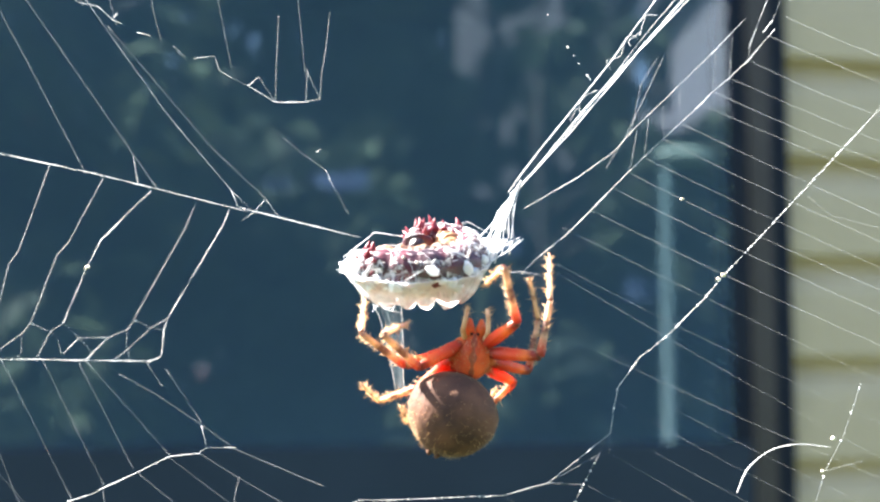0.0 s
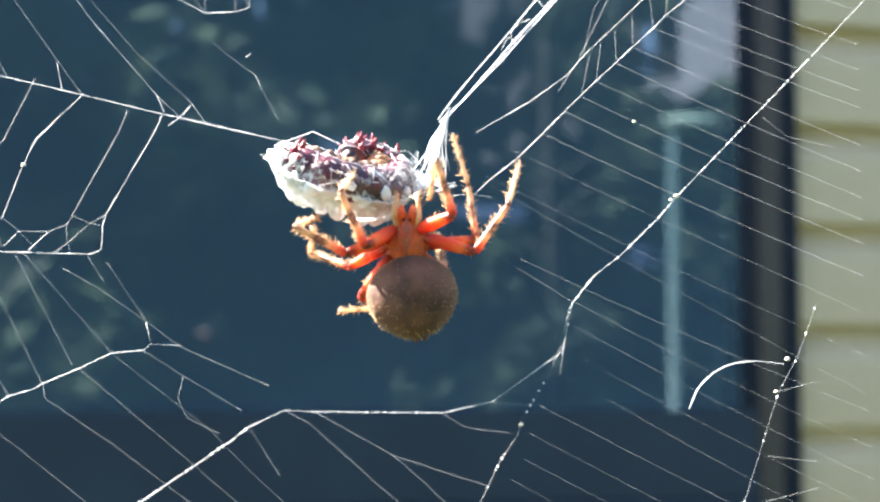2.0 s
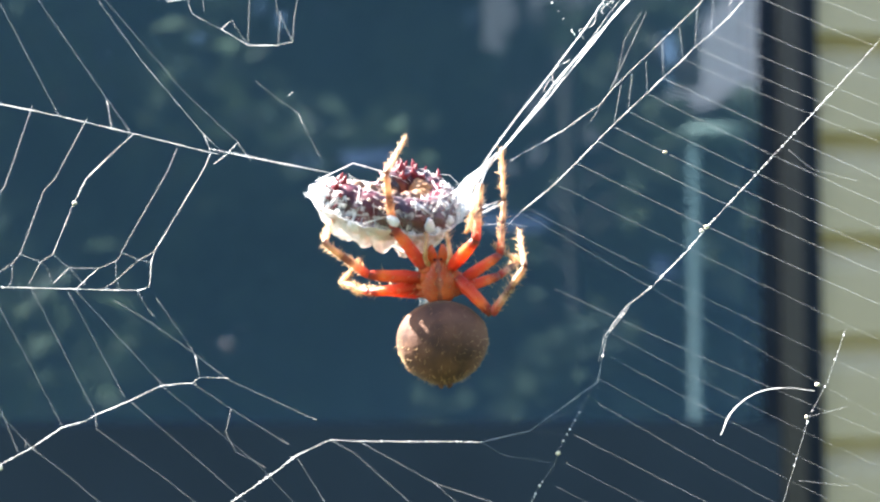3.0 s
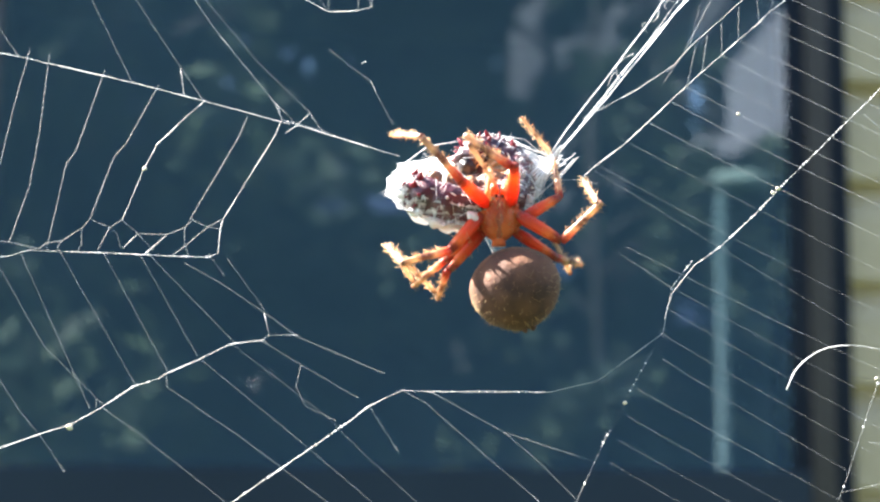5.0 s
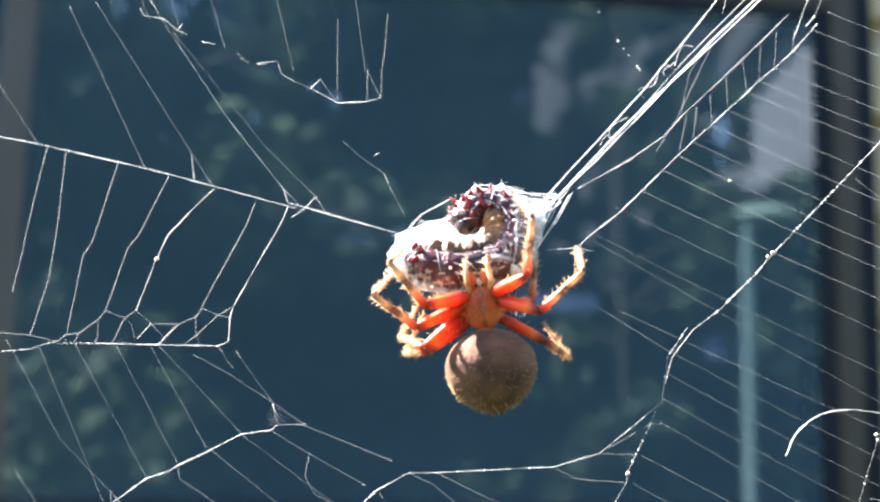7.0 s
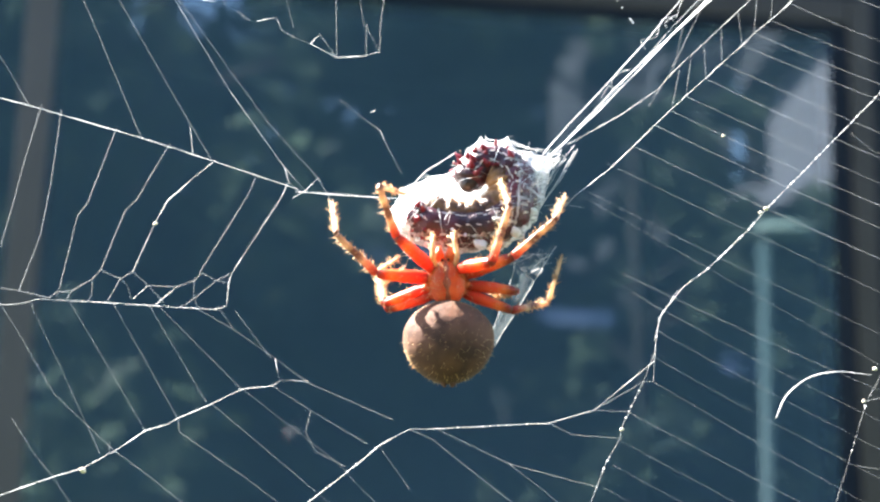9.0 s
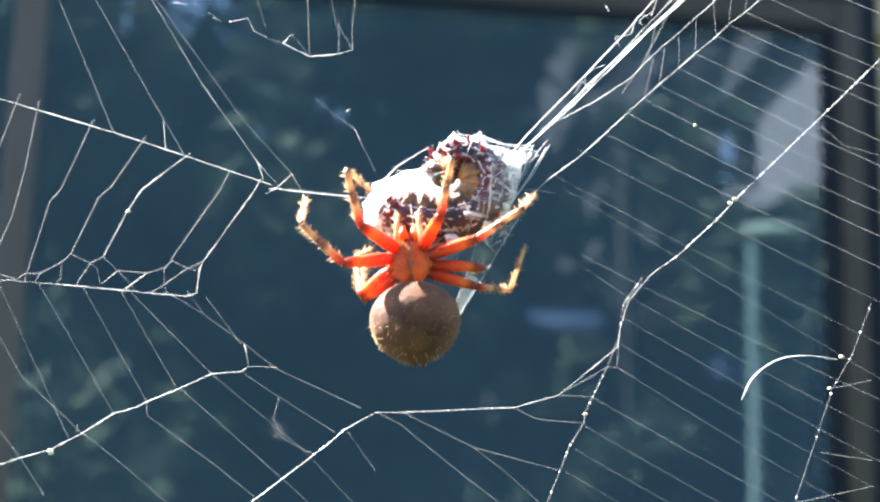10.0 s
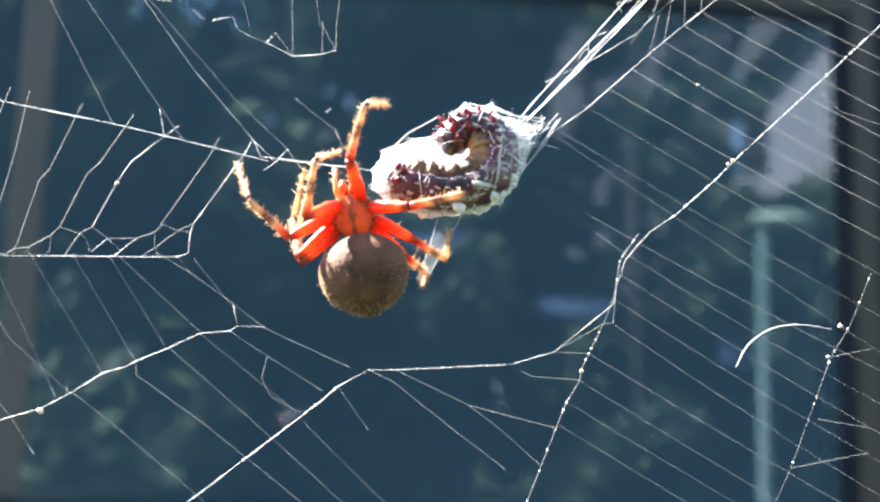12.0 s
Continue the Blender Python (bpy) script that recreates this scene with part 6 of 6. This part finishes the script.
    walk(prey, [
        (0, pose(0.0076, 0.0010, 1.4961, -62, 0, 0)),
        (0.5, pose(0.0089, 0.0010, 1.4913, -62, 0, 0)),
        (1, pose(0.0073, 0.0010, 1.4985, -62, 8, 0)),
        (1.5, pose(0.0037, 0.0010, 1.4976, -62, 12, 0)),
        (2, pose(-0.0025, 0.0010, 1.5023, -60, 18, 0)),
        (2.5, pose(-0.0007, 0.0010, 1.4998, -60, 20, 0)),
        (3, pose(-0.0006, 0.0010, 1.5000, -55, 15, 0)),
        (3.5, pose(0.0034, 0.0010, 1.5032, -42, 12, 0)),
        (3.7, pose(0.0028, 0.0010, 1.5033, -38, 12, 0)),
        (5.3, pose(0.0032, 0.0010, 1.5091, -30, 5, 0)),
        (5.5, pose(-0.0007, 0.0010, 1.5103, -27, 2, 0)),
        (6, pose(-0.0032, 0.0010, 1.5124, -33, -3, 0)),
        (6.5, pose(-0.0062, 0.0010, 1.5077, -30, -6, 0)),
        (7, pose(-0.0018, 0.0010, 1.5042, -25, -2, 0)),
        (7.2, pose(0.0010, 0.0010, 1.5058, -21, 0, 0)),
        (8.8, pose(-0.0046, 0.0010, 1.5062, -15, 0, 0)),
        (9, pose(-0.0050, 0.0010, 1.5109, -15, 0, 0)),
        (9.5, pose(-0.0052, 0.0010, 1.5099, -15, 0, 0)),
        (10, pose(-0.0078, 0.0010, 1.5116, -15, 0, 0)),
        (10.5, pose(-0.0073, 0.0010, 1.5073, -15, 0, 0)),
        (11, pose(-0.0066, 0.0010, 1.5125, -15, 0, 0)),
        (11.5, pose(-0.0088, 0.0010, 1.5087, -15, 0, 0)),
        (12, pose(-0.0095, 0.0010, 1.5138, -15, 2, 0)),
    ])
    walk_line(anchor, [
        (0, -12.6, 1.8, -0.9, -1.0),
        (0.5, -10.9, -2.3, 1.3, -5.5),
        (1, -12.5, 4.9, -0.4, 1.8),
        (1.5, -16.6, 3.9, -4.2, 0.9),
        (2, -22.6, 8.4, -10.5, 5.8),
        (2.5, -20.7, 6.1, -7.9, 3.3),
        (3, -20.8, 5.8, -7.1, 3.2),
        (3.5, -16.7, 8.6, -3.2, 5.3),
        (3.7, -17.6, 7.3, -3.8, 5.4),
        (5.3, -18.0, 15.3, -3.8, 10.8),
        (5.5, -21.5, 15.4, -7.8, 11.9),
        (6, -24.5, 17.3, -12.6, 14.4),
        (6.5, -27.6, 13.0, -15.4, 9.4),
        (7, -22.3, 8.6, -10.8, 5.6),
        (7.2, -20.4, 10.3, -8.0, 7.1),
        (8.8, -24.0, 6.2, -13.0, 6.5),
        (9, -25.0, 11.7, -13.4, 11.1),
        (9.5, -25.9, 10.3, -14.2, 9.9),
        (10, -27.5, 12.1, -17.4, 11.3),
        (10.5, -28.6, 8.2, -17.4, 6.7),
        (11, -28.0, 13.3, -15.5, 11.8),
        (11.5, -30.4, 9.4, -20.0, 7.6),
        (12, -31.3, 14.3, -18.6, 13.0),
    ], 0.001)
    walk_line(bundle, [
        (0, 19.1, 4.7, 38.0, 26.1),
        (0.5, 21.4, 0.3, 46.0, 27.7),
        (1, 19.8, 6.0, 38.6, 26.1),
        (1.5, 15.5, 3.5, 32.9, 23.4),
        (2, 9.2, 9.1, 20.8, 21.8),
        (2.5, 10.9, 6.1, 23.3, 22.3),
        (3, 11.4, 5.2, 26.4, 23.1),
        (3.5, 16.4, 9.0, 29.6, 24.6),
        (3.7, 14.9, 7.9, 30.1, 25.2),
        (5.3, 13.1, 14.5, 25.3, 29.4),
        (5.5, 9.9, 16.7, 21.9, 29.7),
        (6, 7.4, 17.6, 19.0, 30.0),
        (6.5, 4.0, 11.8, 20.8, 31.1),
        (7, 7.1, 8.6, 30.8, 33.0),
        (7.2, 9.6, 10.2, 30.8, 33.3),
        (8.8, 5.6, 10.9, 27.1, 34.8),
        (9, 3.9, 16.3, 22.0, 34.9),
        (9.5, 3.8, 15.3, 21.4, 34.6),
        (10, 1.1, 17.1, 19.3, 35.1),
        (10.5, 1.4, 12.1, 23.1, 35.5),
        (11, 2.2, 17.1, 19.7, 35.1),
        (11.5, -1.8, 13.1, 18.7, 34.5),
        (12, -1.0, 19.3, 12.3, 33.4),
    ], 0.0012)
    walk_line(tie, [
        (0, 19.1, 4.7, 15.6, -4.1),
        (0.5, 21.4, 0.3, 16.2, -10.2),
        (1, 19.8, 6.0, 16.3, -4.3),
        (1.5, 15.5, 3.5, 12.3, -3.6),
        (2, 9.2, 9.1, 6.7, 0.1),
        (2.5, 10.9, 6.1, 8.2, -0.1),
        (3, 11.4, 5.2, 6.4, -1.9),
        (3.5, 16.4, 9.0, 10.3, -1.1),
        (3.7, 14.9, 7.9, 9.2, -1.8),
        (5.3, 13.1, 14.5, 10.5, 10.5),
        (5.5, 9.9, 16.7, 7.4, 11.4),
        (6, 7.4, 17.6, 5.5, 13.6),
        (6.5, 4.0, 11.8, 2.1, 7.9),
        (7, 7.1, 8.6, 5.2, 4.6),
        (7.2, 9.6, 10.2, 7.7, 5.6),
        (8.8, 5.6, 10.9, 4.3, 8.3),
        (9, 3.9, 16.3, 2.4, 13.6),
        (9.5, 3.8, 15.3, 1.9, 11.3),
        (10, 1.1, 17.1, -1.1, 13.7),
        (10.5, 1.4, 12.1, -0.8, 8.8),
        (11, 2.2, 17.1, 0.3, 13.1),
        (11.5, -1.8, 13.1, -3.7, 9.8),
        (12, -1.0, 19.3, -3.2, 15.6),
    ], 0.0012)
    walk_line(ribbon, [
        (0, 5.8, -18.3, 5.7, -8.8),
        (0.5, 7.2, -23.8, 6.8, -13.7),
        (1, 6.5, -18.2, 7.7, -8.7),
        (1.5, 10.5, -14.4, 9.9, -8.6),
        (2, 2.9, -8.1, 4.2, -2.3),
        (2.5, 6.7, -10.8, 6.0, -5.0),
        (3, 3.9, -11.4, 4.5, -3.7),
        (3.5, 6.9, -10.2, 6.5, -3.5),
        (3.7, 1.3, -13.3, 3.2, -6.2),
        (5.3, 9.4, 0.3, 6.1, 10.1),
        (5.5, 9.5, 1.9, 8.4, 10.5),
        (6, 3.1, 4.0, 3.0, 10.6),
        (6.5, -0.0, -4.6, 1.3, 4.2),
        (7, 4.8, -3.6, 6.0, 3.6),
        (7.2, 7.6, -3.2, 8.5, 4.6),
        (8.8, -1.1, -10.3, 6.1, 1.4),
        (9, -1.8, -5.1, 5.1, 6.1),
        (9.5, -2.9, -4.8, 3.6, 6.4),
        (10, -5.6, -1.8, 0.4, 8.2),
        (10.5, -6.8, -10.5, 1.6, 3.9),
        (11, -6.1, -3.8, -2.1, 7.4),
        (11.5, -9.4, -4.4, -9.7, 2.8),
        (12, -12.2, 0.6, -8.5, 7.5),
    ], 0.0030)
    walk(spider, [(row[0], body_pose(row)) for row in BODY])
    rest = []
    for row in BODY:
        middle = (body_pose(row).inverted() @ Vector((row[5] * MM, (DEEP - 0.6) * MM, 1.5 + row[6] * MM)))
        lean = math.degrees(math.atan2(-middle.x, -middle.z))
        rest.append((row[0], pose(*middle, 0, lean, 0)))
    walk(abdomen, rest)
    walk_leg(legs["LA"], [
        (0, 7.6, -16.1, 6.6, -11.2), (0.5, 12.6, -17.5, 10.7, -15.0), (1, 12.0, -10.2, 11.8, -7.7), (1.5, 9.4, -8.9, 5.9, -2.4),
        (2, 2.3, -5.3, -1.2, 1.5), (2.5, 2.9, -7.4, 1.9, -3.7), (3, 0.1, -3.3, 1.5, 6.8), (3.5, 7.3, -4.0, 4.5, 1.0),
        (3.7, 7.2, -4.1, 4.0, -0.3), (5.3, 1.2, 7.1, -4.9, 14.4), (5.5, -3.7, 6.4, -7.5, 14.3), (6, -10.1, 4.9, -11.1, 15.1),
        (6.5, -14.3, 0.7, -13.8, 9.8), (7, -6.0, -3.6, -8.0, 3.2), (7.2, -3.3, -0.8, -5.1, 6.7), (8.8, -11.9, 0.1, -11.8, 4.8),
        (9, -12.7, 5.6, -11.9, 10.7), (9.5, -13.5, 3.9, -13.0, 9.4), (10, -16.1, 6.6, -15.3, 11.1), (10.5, -19.5, -2.4, -15.6, 5.5),
        (11, -19.7, 3.3, -15.5, 9.8), (11.5, -18.7, 5.0, -20.8, 11.4), (12, -23.3, 6.9, -21.6, 14.1),
    ])
    walk_leg(legs["LB"], [
        (0, 4.2, -16.5, 1.7, -8.5), (0.5, 9.2, -20.4, 7.0, -14.4), (1, 4.9, -10.5, 0.9, -2.2), (1.5, 1.7, -13.3, -3.0, -4.6),
        (2, -2.0, -7.6, -5.1, -3.2), (2.5, -1.1, -9.6, -2.9, -4.6), (3, -3.9, -8.6, -6.7, -2.1), (3.5, -0.0, -9.3, -2.6, -0.9),
        (3.7, 4.1, -7.2, -5.9, -2.9), (5.3, -1.7, -3.3, -5.5, 0.1), (5.5, -2.9, -0.8, -7.7, 3.5), (6, -10.0, 1.1, -12.1, 8.6),
        (6.5, -14.8, -2.6, -15.3, 1.8), (7, -7.5, -6.1, -9.8, 0.4), (7.2, -4.1, -6.4, -10.5, -0.6), (8.8, -15.2, -4.7, -19.3, 4.4),
        (9, -15.7, 1.7, -20.4, 10.2), (9.5, -15.8, -0.2, -21.2, 8.6), (10, -18.1, 2.7, -22.9, 10.6), (10.5, -20.8, -4.6, -23.8, 6.4),
        (11, -20.2, 0.4, -23.2, 11.2), (11.5, -22.8, -2.0, -27.0, 8.3), (12, -27.8, 3.6, -33.7, 13.2),
    ])
    walk_leg(legs["LC"], [
        (0, 7.6, -18.3, 1.5, -18.0), (0.5, 8.9, -20.8, 2.4, -16.8), (1, 10.7, -12.0, 7.6, -10.2), (1.5, 4.4, -11.4, -0.9, -5.3),
        (2, -1.7, -8.5, -5.7, -4.2), (2.5, 1.1, -12.6, -6.3, -3.9), (3, -2.3, -10.4, -3.3, -6.7), (3.5, 3.7, -7.4, -0.7, -2.5),
        (3.7, 5.3, -10.9, 0.5, -15.9), (5.3, -1.3, -1.9, -4.9, 2.6), (5.5, -2.6, 0.5, -7.2, 6.0), (6, -6.9, 0.5, -8.3, 4.9),
        (6.5, -10.7, -4.3, -9.0, -1.2), (7, -6.8, -8.3, -6.9, -3.0), (7.2, -4.5, -5.8, -5.2, 1.0), (8.8, -13.0, -5.9, -11.3, -1.5),
        (9, -14.1, -1.1, -12.6, 4.0), (9.5, -14.8, -2.1, -13.4, 2.7), (10, -16.5, 0.2, -15.4, 5.0), (10.5, -17.0, -5.4, -16.2, -3.5),
        (11, -14.1, 5.6, -14.7, 11.1), (11.5, -23.1, -1.4, -25.7, 7.1), (12, -27.0, 1.6, -26.0, 12.6),
    ])
    walk_leg(legs["LD"], [
        (0, 9.1, -19.8, 5.8, -20.4), (0.5, 11.3, -23.5, 7.6, -24.7), (1, 10.7, -13.9, 7.0, -17.6), (1.5, 6.6, -12.6, 6.0, -11.7),
        (2, -0.7, -12.2, -3.1, -13.7), (2.5, 1.4, -15.4, -2.8, -10.8), (3, -1.1, -10.1, -3.5, -9.5), (3.5, 2.1, -6.5, 0.5, -4.7),
        (3.7, 3.5, -14.0, 0.5, -15.9), (5.3, -1.0, -2.7, -4.4, 0.9), (5.5, -2.2, -0.2, -6.6, 4.3), (6, -4.6, 0.4, -4.9, -2.9),
        (6.5, -8.6, -4.2, -11.0, -7.9), (7, -6.5, -8.8, -6.3, -3.8), (7.2, -4.1, -6.4, -4.6, 0.3), (8.8, -12.7, -6.4, -10.6, -2.2),
        (9, -13.7, -1.7, -12.0, 3.2), (9.5, -14.5, -2.6, -12.8, 1.9), (10, -16.1, -0.3, -14.7, 4.2), (10.5, -16.7, -6.0, -15.5, -4.3),
        (11, -13.8, 5.1, -14.1, 10.3), (11.5, -22.8, -2.0, -25.0, 6.3), (12, -26.7, 1.0, -25.3, 11.8),
    ])
    walk_leg(legs["RA"], [
        (0, 16.2, -12.7, 14.6, -7.3), (0.5, 18.7, -16.8, 15.6, -11.0), (1, 14.1, -8.3, 13.8, -1.5), (1.5, 12.5, -7.6, 11.5, -6.1),
        (2, 7.6, -4.1, 6.9, -1.6), (2.5, 11.5, -6.1, 7.8, -1.7), (3, 8.2, -6.0, 8.2, -4.1), (3.5, 12.6, -6.4, 14.5, -5.2),
        (3.7, 11.5, -5.9, 10.3, -3.4), (5.3, 6.9, 7.2, 5.3, 8.5), (5.5, 2.5, 6.2, 1.9, 8.7), (6, -1.5, 7.6, -0.6, 11.5),
        (6.5, -5.3, 0.8, -5.1, 5.2), (7, 3.6, -0.9, 3.5, 9.2), (7.2, 6.3, -0.6, 6.5, 6.3), (8.8, -4.1, -2.6, -3.6, 5.6),
        (9, -4.2, 2.6, -1.5, 12.5), (9.5, -3.1, 1.6, -1.1, 11.9), (10, -8.5, 6.4, -7.5, 14.2), (10.5, -13.0, 4.7, -15.2, 11.7),
        (11, -9.6, 12.1, -13.2, 19.9), (11.5, -14.6, 7.0, -12.6, 12.2), (12, -19.5, 10.2, -16.4, 19.6),
    ])
    walk_leg(legs["RB"], [
        (0, 20.6, -14.9, 22.4, -1.8), (0.5, 23.0, -19.2, 23.7, -7.9), (1, 24.3, -12.0, 27.2, 0.5), (1.5, 19.9, -11.6, 22.4, -1.9),
        (2, 13.8, -7.7, 17.2, 3.3), (2.5, 12.8, -12.6, 13.7, -3.2), (3, 11.0, -12.8, 14.1, -3.1), (3.5, 16.0, -9.5, 18.8, -0.1),
        (3.7, 14.3, -10.5, 17.1, -1.1), (5.3, 13.2, 1.6, 16.3, 8.6), (5.5, 9.5, 3.2, 12.6, 8.6), (6, 6.1, 3.6, 7.1, 10.7),
        (6.5, 3.1, 1.3, 4.0, 7.3), (7, 6.4, -4.0, 10.7, 3.6), (7.2, 9.4, -2.7, 13.1, 4.8), (8.8, 2.1, -1.8, 5.7, 5.2),
        (9, 2.0, 4.6, 6.0, 11.3), (9.5, 1.3, 1.4, 4.6, 8.8), (10, -1.6, 6.6, 3.0, 11.5), (10.5, -7.9, 1.7, -6.2, 7.1),
        (11, -5.6, 4.9, 1.5, 8.4), (11.5, -9.8, 3.0, -9.2, 3.7), (12, -13.4, 7.6, -9.4, 9.5),
    ])
    walk_leg(legs["RC"], [
        (0, 19.9, -16.4, 20.0, -5.9), (0.5, 18.4, -18.3, 16.6, -13.8), (1, 19.7, -10.8, 16.6, -3.3), (1.5, 19.0, -10.7, 13.4, -3.3),
        (2, 14.7, -5.2, 9.6, 6.6), (2.5, 11.9, -6.7, 10.7, 5.1), (3, 12.2, -6.0, 12.2, 7.2), (3.5, 17.3, -1.1, 16.0, 7.7),
        (3.7, 15.8, -3.0, 14.9, 7.0), (5.3, 12.8, 6.4, 8.1, 14.6), (5.5, 6.9, 6.3, 6.5, 12.7), (6, 3.6, 5.5, 5.9, 17.4),
        (6.5, 0.9, 4.7, 6.7, 10.6), (7, 5.2, -2.2, 4.5, 0.9), (7.2, 7.2, -1.2, 5.7, 0.6), (8.8, 0.9, -4.9, -1.9, -4.4),
        (9, 0.5, 0.5, -2.6, 0.7), (9.5, -0.2, -0.2, -2.7, 0.1), (10, -2.8, 3.1, -6.0, 3.6), (10.5, -5.4, -1.7, -7.0, -0.2),
        (11, -7.1, 4.2, -8.4, 5.1), (11.5, -8.5, 0.8, -6.6, 0.9), (12, -13.0, 4.6, -9.3, 6.3),
    ])
    walk_leg(legs["RD"], [
        (0, 16.2, -16.7, 16.8, -18.2), (0.5, 18.7, -22.0, 19.6, -22.0), (1, 21.2, -12.6, 24.9, -3.3), (1.5, 15.6, -14.0, 13.5, -8.3),
        (2, 8.2, -9.0, 6.5, -3.5), (2.5, 10.5, -12.0, 8.5, -6.2), (3, 11.9, -8.4, 11.3, -4.7), (3.5, 15.1, -7.3, 14.8, -3.9),
        (3.7, 12.0, -9.8, 10.0, -4.2), (5.3, 14.1, -0.9, 13.5, 2.9), (5.5, 7.9, 3.1, 11.0, 11.4), (6, 5.5, 4.0, 3.0, 6.8),
        (6.5, -0.3, -1.0, -1.5, -0.4), (7, 8.0, -7.1, 7.0, -4.6), (7.2, 10.3, -6.1, 6.6, -3.4), (8.8, 3.1, -8.3, 6.1, -0.5),
        (9, 2.8, -2.6, 5.8, 5.0), (9.5, 2.0, -3.6, 4.0, 3.7), (10, -0.3, 0.3, 2.1, 6.3), (10.5, -4.3, -6.7, -1.3, -2.9),
        (11, -4.6, 1.1, -1.8, 4.0), (11.5, -10.6, -0.5, -9.3, -4.8), (12, -14.2, 3.0, -12.2, -0.4),
    ])


motions()
